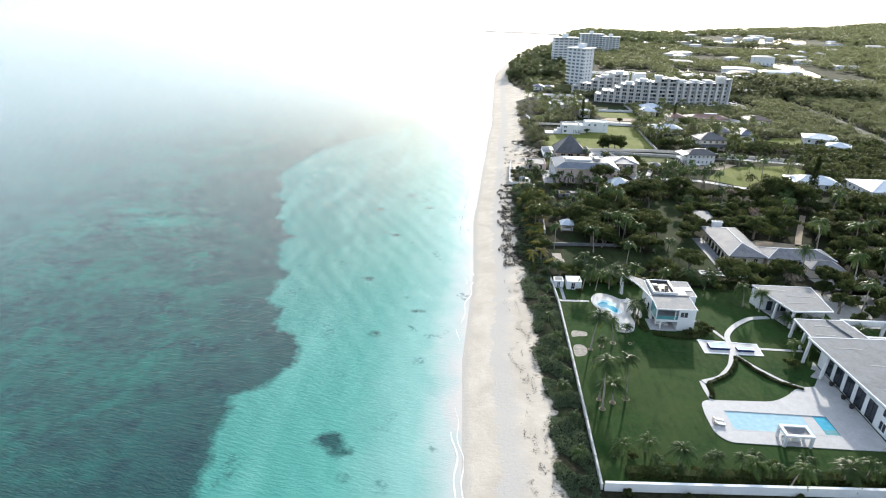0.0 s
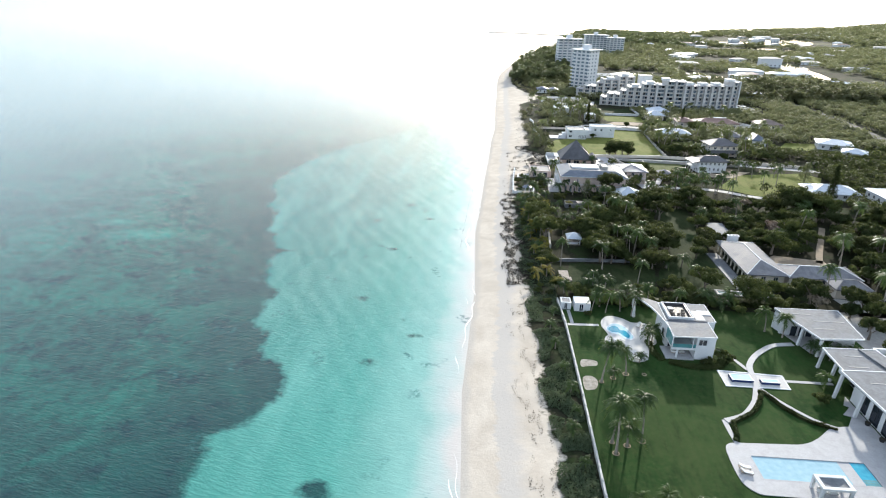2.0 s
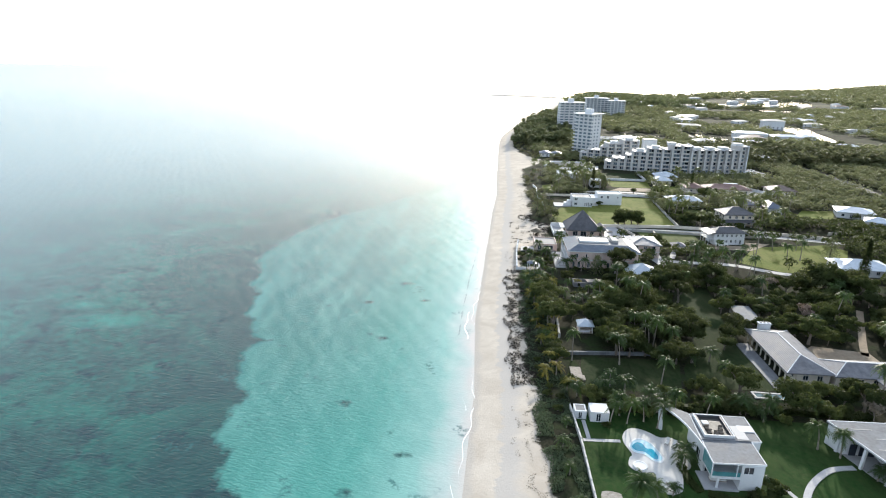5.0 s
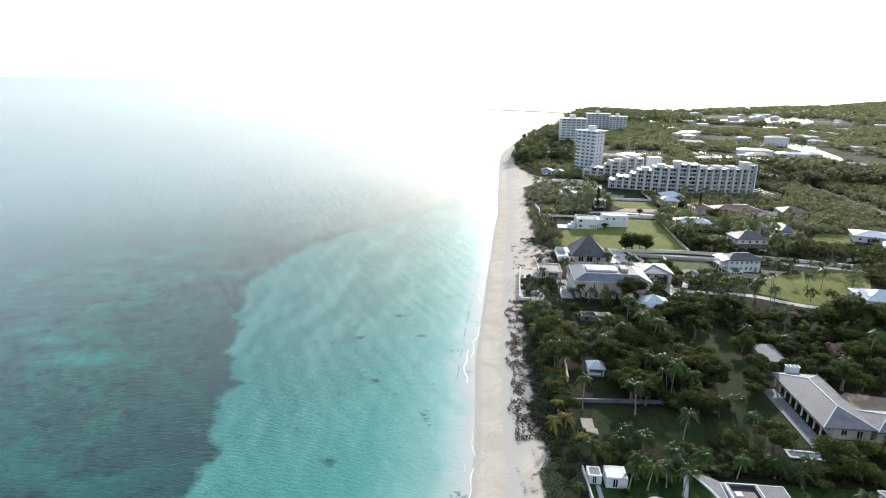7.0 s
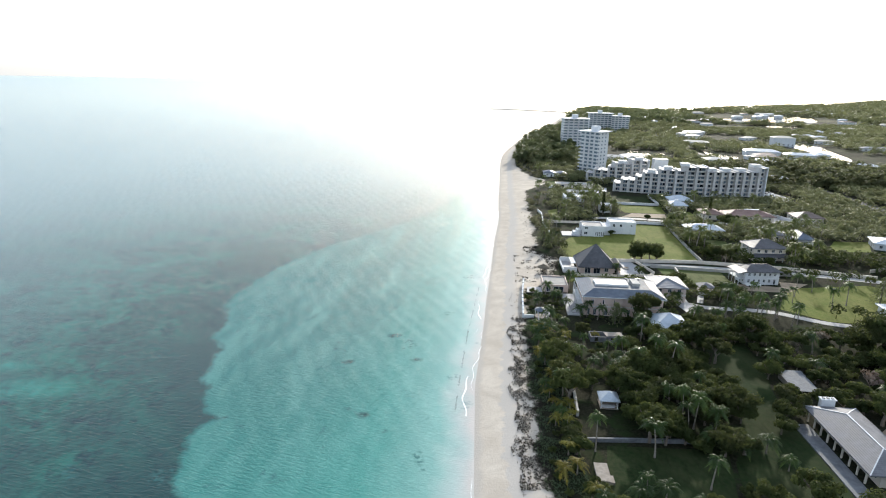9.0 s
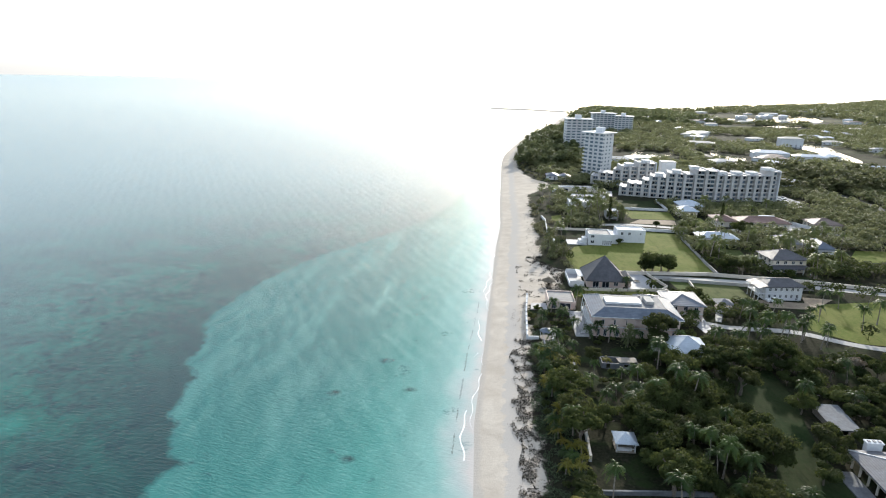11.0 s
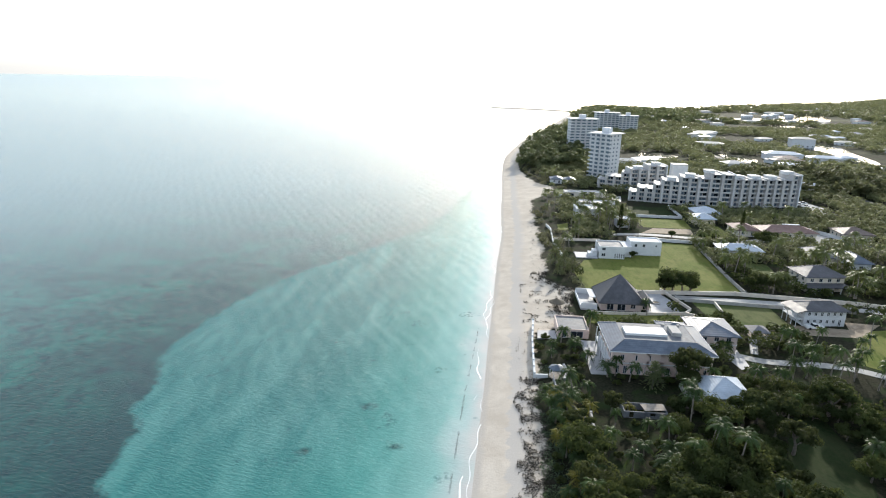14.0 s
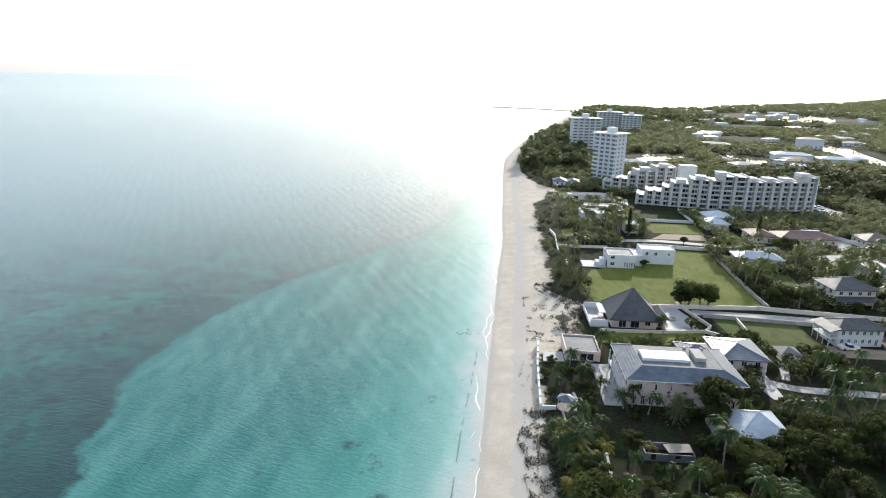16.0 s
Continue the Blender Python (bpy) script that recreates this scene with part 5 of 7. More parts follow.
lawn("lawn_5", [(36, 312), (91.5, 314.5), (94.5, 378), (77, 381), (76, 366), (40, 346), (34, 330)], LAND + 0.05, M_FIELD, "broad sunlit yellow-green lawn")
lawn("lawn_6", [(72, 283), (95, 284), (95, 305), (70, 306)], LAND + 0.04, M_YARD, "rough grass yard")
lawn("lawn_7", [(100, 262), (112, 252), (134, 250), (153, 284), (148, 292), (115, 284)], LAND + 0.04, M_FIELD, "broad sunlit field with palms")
keep(36, 94, 311, 380)
keep(66, 96, 281, 308)
keep(100, 152, 256, 292)
keep(94, 116, 266, 296)
keep(31, 66, 279, 290)
wall_run("field_wall", "long pale wall along the lane", [(53, 308.6), (88, 311.6), (124, 307.5), (155, 300)], 1.3, 0.35, M_CREAM, 0.2, 8)
wall_run("field_wall", "long pale wall along the lane", [(68, 303), (96, 300.5), (122, 299)], 1.2, 0.3, M_CONC)
path("lane_1", [(66, 306.8), (96, 305.6), (124, 303.0), (158, 296)], 4.0, "grey lane between walls", LAND + 0.05, material=M_CONC)
keep(50, 158, 297, 313)
wall_run("field_wall", "thin fence wall beside the lawn", [(95.2, 378), (92.2, 326), (92.0, 313)], 1.2, 0.25, M_CONC, 0.2, 6)
wall_run("field_wall", "white wall behind the lawn", [(77, 382.6), (100, 380.5), (112, 386)], 1.4, 0.3, M_WHITE)
path("lane_2", [(59, 392), (70, 394), (80, 394.5), (100, 390.5), (105, 385)], 4.0, "pale grey lane", LAND + 0.05, material=M_CONC)
keep(60, 112, 380, 400)

# ---- the white cubic house ----
wh = flat_block("white_house", "white cubic house with stepped terraces", 47.0, 57.4, 350.4, 361.0, 4.9, M_WHITE, [("s", 48, 49.6, 1, 2.3), ("s", 48, 49.6, 3.6, 4.8), ("w", 352, 354, .2, 2.4), ("w", 356, 359, .2, 2.4), ("w", 356, 358, 3.3, 4.8)] + [("s", 53.4 + .9 * i, 54.0 + .9 * i, .3, 2.4) for i in range(5)], M_FLAT, 0.4)
flat_block("", "", 61.2, 74.4, 357.6, 365.6, 5.8, M_WHITE, [("s", 63, 64.2, 3.6, 5.0), ("s", 66.4, 67.6, 3.6, 5.0), ("s", 71.8, 72.6, 3.8, 4.8), ("w", 359, 361, .3, 2.4)], M_WHITE, 0.4, parent=wh)
flat_block("", "", 57.4, 61.2, 354.0, 363.4, 4.2, M_WHITE, [], M_WHITE, 0.3, parent=wh)
wh2 = wh.matrix_basis.translation
part("terrace", Geo().box(37.5 - wh2[0], 46.5 - wh2[0], 349.6 - wh2[1], 357.8 - wh2[1], 0, 0.35), M_PAVE, wh)
part("stair", Geo().box(43 - wh2[0], 46.5 - wh2[0], 352 - wh2[1], 356 - wh2[1], 0.35, 1.6).box(44.6 - wh2[0], 46.5 - wh2[0], 352 - wh2[1], 356 - wh2[1], 1.6, 2.8), M_WHITE, wh)
wall_run("fence_wall", "white wall running down to the dunes", [(31.7, 351), (29.8, 371), (30.9, 395), (29.4, 404)], 1.2, 0.3, M_WHITE)
wall_run("fence_wall", "pale wall behind the white house", [(30.6, 377), (52, 378)], 1.1, 0.3, M_CREAM)

# ---- house with verandas, and the pickup ----
house("veranda_house", "white two-storey house with verandas and a dark roof", 98.4, 111.6, 287.0, 294.0, 5.0, M_WHITE, M_DARKR, 2.0, 2, 0.8, rz=6, sides="sw", step=1.9, wide=0.9)
vd = thing("veranda", "white two-level timber veranda", "veranda", pose(98.0, 289.2, LAND, 0, 0, 6))
for y in (-3.6, -1.2, 1.2, 3.6):
    part("post", Geo().box(-2.3, -2.15, y - .08, y + .08, 0, 5.0), M_WHITE, vd)
part("deck", Geo().box(-2.4, 0, -3.8, 3.8, 2.5, 2.65), M_WHITE, vd)
part("rail", Geo().box(-2.38, -2.3, -3.8, 3.8, 3.4, 3.5).box(-2.38, -2.32, -3.8, 3.8, 2.9, 2.96), M_WHITE, vd)
part("roof", Geo().face((-3.0, -4.4, 5.0), (0.2, -4.4, 5.9), (0.2, 4.4, 5.9), (-3.0, 4.4, 5.0)).face((-3.0, -4.4, 4.85), (-3.0, 4.4, 4.85), (0.2, 4.4, 5.75), (0.2, -4.4, 5.75)), M_DARKR, vd)
solid("drive_4", Geo().prism([(95, 279), (112, 279), (124, 290), (114, 291), (112, 285), (96, 286.4)], LAND - .1, LAND + .07), M_DIRT, "pale gravel drive", "drive")


def pickup(x, y, z, rz, label):
    e = thing("pickup_truck", label, "truck", pose(x, y, z, 0, 0, rz))
    body = Geo().prism([(-2.75, -0.92), (2.6, -0.92), (2.78, -0.6), (2.78, 0.6), (2.6, 0.92), (-2.75, 0.92)], 0.42, 0.98)
    body.box(0.9, 2.65, -0.86, 0.86, 0.98, 1.12)
    body.box(-2.75, -0.75, -0.92, -0.82, 0.98, 1.2).box(-2.75, -0.75, 0.82, 0.92, 0.98, 1.2).box(-2.75, -2.65, -0.82, 0.82, 0.98, 1.2)
    part("body", body, M_PAINTW, e)
    cabg = Geo()
    lo = [(-0.75, -0.86), (1.05, -0.86), (1.05, 0.86), (-0.75, 0.86)]
    hi = [(-0.6, -0.72), (0.45, -0.72), (0.45, 0.72), (-0.6, 0.72)]
    for i in range(4):
        j = (i + 1) % 4
        cabg.face((*lo[i], 0.98), (*lo[j], 0.98), (*hi[j], 1.72), (*hi[i], 1.72))
    part("glasshouse", cabg, M_GLASS, e, "dark cab windows")
    part("roof", Geo().prism([(-0.62, -0.74), (0.47, -0.74), (0.47, 0.74), (-0.62, 0.74)], 1.70, 1.80), M_PAINTW, e)
    for wx in (-1.75, 1.75):
        for wy in (-0.86, 0.86):
            cyl = Geo()
            ring0 = [(wx + 0.38 * math.cos(a), wy - 0.12, 0.38 + 0.38 * math.sin(a)) for a in np.linspace(0, 2 * math.pi, 14, endpoint=False)]
            ring1 = [(a, b + 0.24, c) for a, b, c in ring0]
            cyl.face(*ring0)
            cyl.face(*ring1[::-1])
            for i in range(14):
                j = (i + 1) % 14
                cyl.face(ring0[j], ring0[i], ring1[i], ring1[j])
            t = part("wheel", cyl, M_BLACK, e)
    part("bumper", Geo().box(2.72, 2.86, -0.85, 0.85, 0.42, 0.62), M_STEEL, e)
    part("bumper", Geo().box(-2.88, -2.74, -0.85, 0.85, 0.42, 0.6), M_STEEL, e)
    return e


tr = pickup(101.3, 284.4, LAND + .07, 6, "white pickup truck parked on the gravel drive")
for x, y, rz in ((108.5, 158.0, 120), (192, 484, 30), (193.5, 479, 30), (191, 473, 35), (189.6, 468, 40), (196, 488, 20)):
    c = copy_thing(tr, pose(x, y, LAND + .07, 0, 0, rz))
    c["label"] = "white pickup truck parked on a paved yard"

# ---- houses farther inland ----
house("bungalow", "white bungalow with a pale blue metal roof", 101, 118, 361, 370, 3.0, M_WHITE, M_WROOF, 1.9, 1, 0.8, rz=-3)
house("bungalow", "white bungalow with a broad pale blue hipped roof", 114, 127, 436, 448, 3.0, M_CREAM, M_WROOF, 2.6, 1, 0.8)
house("bungalow", "white bungalow with a pale blue hipped roof", 108.6, 119, 421, 431, 3.0, M_CREAM, M_WROOF, 2.4, 1, 0.8)
house("bungalow", "low bungalow with a dull red shingle roof", 122, 132, 399, 412, 3.0, M_CREAM, M_PINKR, 2.2, 1, 0.8)
lb = house("bungalow", "long low bungalow with a dull red shingle roof", 134, 159, 398, 410, 3.0, M_CREAM, M_PINKR, 2.2, 1, 0.8)
part("roof_lantern", Geo().box(-1, 7, 0.4, 1.6, 4.6, 5.7), M_WHITE, lb, "long white roof lantern")
mn = house("manor", "two-storey cream house with a dark slate hipped roof", 115, 129, 320.5, 331.5, 5.4, M_CREAM, M_DARKR, 2.8, 2, 0.8, rz=6)
part("porch_roof", Geo().face((-8.2, -8.4, 2.4), (8.2, -8.4, 2.4), (7.0, -5.5, 3.3), (-7.0, -5.5, 3.3)).face((-8.2, -8.4, 2.25), (-7.0, -5.5, 3.15), (7.0, -5.5, 3.15), (8.2, -8.4, 2.25)), M_DARKR, mn)
for x in (-7.8, -4.7, -1.6, 1.6, 4.7, 7.8):
    part("post", Geo().box(x - .1, x + .1, -8.2, -8.0, 0, 2.4), M_WHITE, mn)
house("bungalow", "bungalow with a weathered grey hipped roof", 136, 145.4, 356, 369, 3.0, M_CREAM, M_SHING, 2.3, 1, 0.8, rz=-8)
house("bungalow", "bungalow with a brown shingle roof among trees", 147.5, 155, 348, 362, 3.2, M_WHITE, M_BLUEM, 2.4, 1, 0.8)
house("bungalow", "low bungalow with a dull brown roof by the road", 172, 186, 399, 411, 3.0, M_CREAM, M_BROWN, 2.4, 1, 0.8)
path("lane_3", [(106, 384), (117, 386), (130, 391.6), (153, 393), (180, 391.5)], 4.5, "pale lane between gardens", LAND + .05, material=M_CONC)
house("lodge", "low lodge with a pale blue-white hipped roof", 133, 151, 250.5, 262.5, 2.6, M_WHITE, M_WROOF, 2.2, 1, 0.8, rz=-4)
house("lodge", "white lodge with a white metal roof", 157, 174, 240, 258, 3.2, M_WHITE, M_WROOF, 2.6, 1, 0.8)
flat_block("carport", "white flat-roofed cube house over an open garage", 65.6, 72.0, 407, 415, 4.2, M_WHITE, [("s", 66.6, 70.8, .05, 1.9), ("s", 68, 69, 2.7, 3.5)], M_WHITE, 0.3, category="garage")
flat_block("beach_villa", "white stepped villa among palms", 47, 60, 424, 436, 5.0, M_WHITE, [("s", 49, 51, 1, 2.3), ("s", 53, 57, .2, 2.4), ("w", 427, 431, .4, 2.4), ("s", 50, 52, 3.4, 4.6)], M_WHITE, 0.5)
flat_block("beach_villa", "low white villa with flat roofs behind palms", 52, 74, 452, 460, 3.2, M_WHITE, [("s", 54, 57, .3, 2.4), ("s", 60, 63, .3, 2.4), ("s", 67, 71, .3, 2.4)], M_PAVE, 0.4)
house("beach_cottage", "low cottage with a pale blue-grey metal roof near the beach", 44, 52, 535, 545, 2.8, M_WHITE, M_BLUEM, 1.8)
house("beach_cottage", "low cottage with a pale blue-grey metal roof near the beach", 53.5, 61, 536, 544, 2.6, M_WHITE, M_BLUEM, 1.6)
flat_block("beach_store", "long low pale beach store", 48, 74, 486, 494, 2.8, M_CREAM, [("s", 50, 54, .1, 2.2), ("s", 60, 66, .1, 2.2)], M_PAVE, 0.3)
lawn("lawn_8", [(78, 436), (104, 438), (104, 462), (82, 462)], LAND + .04, M_SHADEG, "lawn in front of the apartments, shade in its colour")
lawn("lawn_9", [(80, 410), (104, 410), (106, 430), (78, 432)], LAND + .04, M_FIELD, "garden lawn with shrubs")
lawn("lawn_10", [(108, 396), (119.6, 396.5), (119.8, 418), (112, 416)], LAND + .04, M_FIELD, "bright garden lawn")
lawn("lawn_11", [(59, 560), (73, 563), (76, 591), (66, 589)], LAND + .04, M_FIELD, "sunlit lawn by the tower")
wall_run("field_wall", "white wall round the garden", [(76, 434), (106, 433.5), (107, 464)], 1.4, 0.3, M_WHITE)
keep(76, 106, 400, 466)
keep(112, 130, 394, 418)

open_hut(81.2, 277.0, 2.4, 1.9, 1.3, M_SHING, "small open kiosk with a grey pyramid roof beside palms", "kiosk")
solid("patio_3", Geo().prism([(74.2, 264.0), (76.0, 263.4), (79.5, 272.4), (84.6, 273.4), (84.6, 275.4), (77.8, 274.6)], LAND - .1, LAND + .12), M_PAVE, "pale paved steps by the kiosk", "patio")
um = thing("thatched_shade", "grey thatched beach shade on wooden posts", "shade", pose(23.6, 293.6, float(land_z(23.6, 293.6))))
for i in range(4):
    a = math.pi / 4 + math.pi / 2 * i
    part("post", Geo().tube([(1.7 * math.cos(a), 1.7 * math.sin(a), -.1), (1.7 * math.cos(a), 1.7 * math.sin(a), 2.0)], [.09, .08], 6), M_WOOD, um)
th = Geo()
for i in range(12):
    a, b = math.pi / 6 * i, math.pi / 6 * (i + 1)
    th.face((2.6 * math.cos(a), 2.6 * math.sin(a), 1.8), (2.6 * math.cos(b), 2.6 * math.sin(b), 1.8), (0, 0, 3.1))
    th.face((2.6 * math.cos(b), 2.6 * math.sin(b), 1.7), (2.6 * math.cos(a), 2.6 * math.sin(a), 1.7), (0, 0, 2.9))
part("thatch", th, M_THATCH, um)
solid("patio_4", Geo().prism([(15.4, 266.5), (21.0, 266.8), (21.0, 272.5), (15.8, 272.0)], LAND - .6, LAND + .1), M_PAVE, "pale concrete slab above the beach", "patio")
wall_run("court_wall", "low white wall round the kitchen garden", [(64.4, 290.6), (73.4, 283.8), (76.6, 288.2), (77.6, 303.0)], 1.0, 0.3, M_CREAM)
solid("yard_1", Geo().prism([(76, 398), (84, 408.5), (103, 409), (101, 398.5)], LAND - .1, LAND + .05), M_DIRT, "pale sandy garden yard with shrubs", "yard")
solid("drive_5", Geo().prism([(154.5, 396), (163, 395.4), (168.5, 404), (165, 412), (160.5, 408)], LAND - .1, LAND + .06), M_CONC, "pale concrete drive beside a bungalow", "drive")
wall_run("field_wall", "short white gate wall by a drive", [(164, 416), (169, 404), (172, 396)], 1.6, 0.3, M_WHITE)
solid("car_park_2", Geo().prism([(53, 494.8), (70, 497), (73, 513), (53, 510)], LAND - .1, LAND + .05), M_CONC, "pale concrete yard behind the beach", "car park")
solid("yard_2", Geo().prism([(75.5, 474), (82, 476), (85, 493), (76, 492)], LAND - .1, LAND + .05), M_PAVE, "pale paved yard beside the apartments", "yard")
lawn("lawn_12", [(35, 396), (40, 397.5), (41.5, 412.5), (35.4, 408)], LAND + .05, M_FIELD, "small sunlit lawn among palms")
lawn("lawn_13", [(43, 486), (49, 490), (50.5, 517), (44, 512)], LAND + .05, M_YARD, "small square lawn behind the beach")
lawn("lawn_14", [(157, 340), (178, 342), (188, 361), (171, 360)], LAND + .05, M_FIELD, "bright lawn in a clearing with palms")
lawn("lawn_15", [(104, 334), (114, 336), (116, 352), (105, 354)], LAND + .05, M_YARD, "rough green clearing among trees")
wall_run("field_wall", "pale wall round the beach yard", [(43, 484), (53, 493.6), (74, 496.4)], 1.2, 0.3, M_WHITE)
house("bungalow", "long white bungalow with a pale metal roof", 184, 200, 344, 357, 3.0, M_WHITE, M_WROOF, 1.8, 1, 0.8, rz=-20)
house("bungalow", "white bungalow with a pale metal roof beside the lane", 186, 196, 324, 333, 3.0, M_WHITE, M_WROOF, 1.8, 1, 0.8, rz=-30)
wall_run("field_wall", "long pale wall inland of the lane", [(158, 309), (180, 318), (204, 322)], 1.3, 0.3, M_CREAM)
path("track_1", [(131.5, 233), (134, 238), (138.5, 245.5), (142, 249)], 3.0, "sandy track through the trees", LAND + .05, material=M_DIRT)
path("track_2", [(119.5, 216.5), (112, 202.5), (105.8, 190.8), (102.6, 184.2)], 1.9, "bare sandy track between trees", LAND + .05, material=M_DIRT)
solid("yard_3", Geo().prism([(88, 176), (104.5, 176), (104.5, 186), (97, 187.4), (91, 188.6), (88, 186)], LAND - .1, LAND + .05), M_DIRT, "bare sandy yard behind the villa", "yard")
keep(86, 105, 174, 189)
keep(128, 139, 222, 242)
keep(157, 186, 330, 361)
keep(104, 116, 328, 353)
keep(153, 170, 384, 412)
keep(76, 104, 388, 410)
keep(34, 42, 388, 413)
keep(43, 74, 470, 515)
keep(75, 86, 464, 494)
vp = thing("villa_pool", "small teal pool with a white stone rim", "pool", pose(64, 157, LAND))
part("rim", Geo().ring([(0, 1.9), (13, 1.3), (13, 4.2), (0, 4.8)], [(.5, 2.4), (12.5, 1.8), (12.5, 3.7), (.5, 4.3)], -.1, .28), M_FLATS, vp)
part("water", Geo().prism([(.5, 2.4), (12.5, 1.8), (12.5, 3.7), (.5, 4.3)], -.1, .16), M_POOLT, vp)
keep(63, 79, 155, 163)
keep(69, 76, 162, 191)
keep(70, 106, 238, 262)
keep(104, 136, 234, 252)
for x, y in ((84.2, 165.8), (88.5, 165.4)):
    ac = thing("air_conditioner", "grey boxed air conditioner beside the villa wall", "air conditioner", pose(x, y, LAND))
    part("case", Geo().box(-.5, .5, -.35, .35, .1, .9), M_CONC, ac)
    part("grille", Geo().box(-.4, .4, -.38, -.35, .2, .8), M_BLACK, ac)
    part("base", Geo().box(-.6, .6, -.45, .45, 0, .1), M_FLATS, ac)


# ---- apartment blocks and towers ----
def bay(parent, x, w, floors, fl, depth, fin_mat, M):
    """One bay of flats: two fins, slabs, recessed glazing, balcony fronts, parapet. M: pose inside the building."""
    def put(name, g, mat, up=parent, label=""):
        ob = part(name, g, mat, up, label)
        ob.matrix_basis = M
        return ob
    h = floors * fl
    put("fin", Geo().box(x - 0.8, x + 0.8, -1.6, depth, 0, h + 0.9), fin_mat)
    put("back_wall", Geo().box(x + 0.3, x + w - 0.3, 1.2, depth, 0, h), M_WHITE)
    for k in range(floors):
        z = k * fl
        put("balcony_slab", Geo().box(x + 0.95, x + w - 0.95, -1.2, 1.2, z + fl - 0.18, z + fl), M_CONC)
        put("balcony_front", Geo().box(x + 0.95, x + w - 0.95, -0.75, -0.65, z, z + 0.8), M_FLATS)
        half = (w - 1.9) / 2
        for j in range(2):
            put("glazing", Geo().box(x + 0.95 + j * half + 0.1, x + 0.95 + (j + 1) * half - 0.1, 1.08, 1.2, z + 0.1, z + fl - 0.35), M_TGLASS if (j + k) % 3 else M_GLASS)
    put("roof_slab", Geo().box(x - 0.3, x + w + 0.3, -1.7, depth + .2, h, h + 0.3), M_PAVE)


def flats(label, segments, base=LAND):
    """A long apartment block of straight segments: (x0, y0, x1, y1, list of floors per bay)."""
    x, y = segments[0][:2]
    e = thing("apartment_block", label, "apartments", pose(x, y, base))
    for (ax, ay, bx, by, floors) in segments:
        ln = math.hypot(bx - ax, by - ay)
        ang = math.degrees(math.atan2(by - ay, bx - ax))
        w = ln / len(floors)
        M = pose(ax - x, ay - y, 0, 0, 0, ang)
        for i, n in enumerate(floors):
            bay(e, i * w, w, n, 2.75, 12.0, M_FLATS, M)
            if i % 2 == 1 and n > 4:
                ob = part("roof_house", Geo().box(i * w - 2.5, i * w + 2.5, 2.5, 8.5, n * 2.75 + .3, n * 2.75 + 1.9).box(i * w - 2.9, i * w + 2.9, 2.1, 8.9, n * 2.75 + 1.9, n * 2.75 + 2.1), M_WHITE, e)
                ob.matrix_basis = M
        n = floors[-1]
        ob = part("end_wall", Geo().box(ln - 0.3, ln + 0.4, -1.6, 12.0, 0, n * 2.75 + 0.9), M_WHITE, e)
        ob.matrix_basis = M
    return e


flats("long white stepped apartment block with recessed balconies",
      [(88, 482, 106, 477, [2, 3, 3, 4]), (106, 477, 126, 472.5, [5, 5, 6, 6]), (126, 472.5, 146, 472, [6, 7, 7]), (146, 472, 187, 478.5, [6, 6, 6, 6, 6, 6, 6, 7])])
flats("white stepped apartment block behind the long one", [(76, 526, 96, 520, [2, 3, 3, 4]), (96, 520, 120, 521, [5, 5, 6, 6])])
ct = thing("stair_tower", "plain white rendered stair tower", "tower", pose(131, 531, LAND))
part("shaft", Geo().box(-5, 5, -4, 4, 0, 17), M_WHITE, ct)
part("cap", Geo().box(-5.2, 5.2, -4.2, 4.2, 17, 17.4), M_PAVE, ct)


def tower(label, x, y, w, d, floors, fl, rz, zig=True, cols=4):
    e = thing("apartment_tower", label, "tower", pose(x, y, LAND, 0, 0, rz))
    h = floors * fl
    part("core", Geo().box(-w / 2 + 1.2, w / 2 - 1.2, -d / 2 + 1.5, d / 2, 0, h), M_WHITE, e)
    sx = w / cols
    for k in range(floors):
        z = k * fl
        for c in range(cols):
            a, b = -w / 2 + c * sx, -w / 2 + (c + 1) * sx
            front = -d / 2 - (0.9 if zig and c % 2 else 0.0)
            part("balcony", Geo().box(a, b, front, -d / 2 + 1.5, z, z + 0.28).box(a, b, front, front + 0.14, z + 0.28, z + 1.15), M_WHITE, e)
            part("glazing", Geo().box(a + 0.9, b - 0.9, -d / 2 + 1.42, -d / 2 + 1.5, z + 0.7, z + fl - 0.5), M_TGLASS, e)
        for s in (-1, 1):
            for j in range(3):
                y0 = -d / 2 + 2.6 + j * (d - 3.4) / 3
                x0, x1 = sorted((s * (w / 2 - 1.2), s * (w / 2 - 1.1)))
                part("side_window", Geo().box(x0, x1, y0, y0 + 1.6, z + 0.9, z + 2.1), M_TGLASS, e)
    for c in range(0 if zig else cols + 1):
        u = -w / 2 + c * sx
        part("fin", Geo().box(u - 0.18, u + 0.18, -d / 2 - 0.5, -d / 2 + 1.5, 0, h), M_WHITE, e)
    part("roof", Geo().box(-w / 2 - 1.2, w / 2 + 1.2, -d / 2 - 1.8, d / 2 + 1.0, h, h + 0.6), M_WHITE, e)
    part("lift_house", Geo().box(-3, 3, -2, 3, h + .6, h + 4.4), M_WHITE, e)
    return e


tower("slender white apartment tower with zigzag balconies", 88, 577, 18, 18, 11, 3.0, -42)
tower("pale apartment tower behind pines", 91, 728, 27, 18, 12, 2.85, 6, False, 5)
tower("broad pale hotel block on the headland", 166, 1004, 34, 18, 9, 3.0, 4, False, 6)
tower("broad pale hotel block on the headland", 194, 992, 26, 18, 8, 3.0, -4, False, 5)

# ---- town, lagoons and headland in the distance ----
rng = random.Random(7)


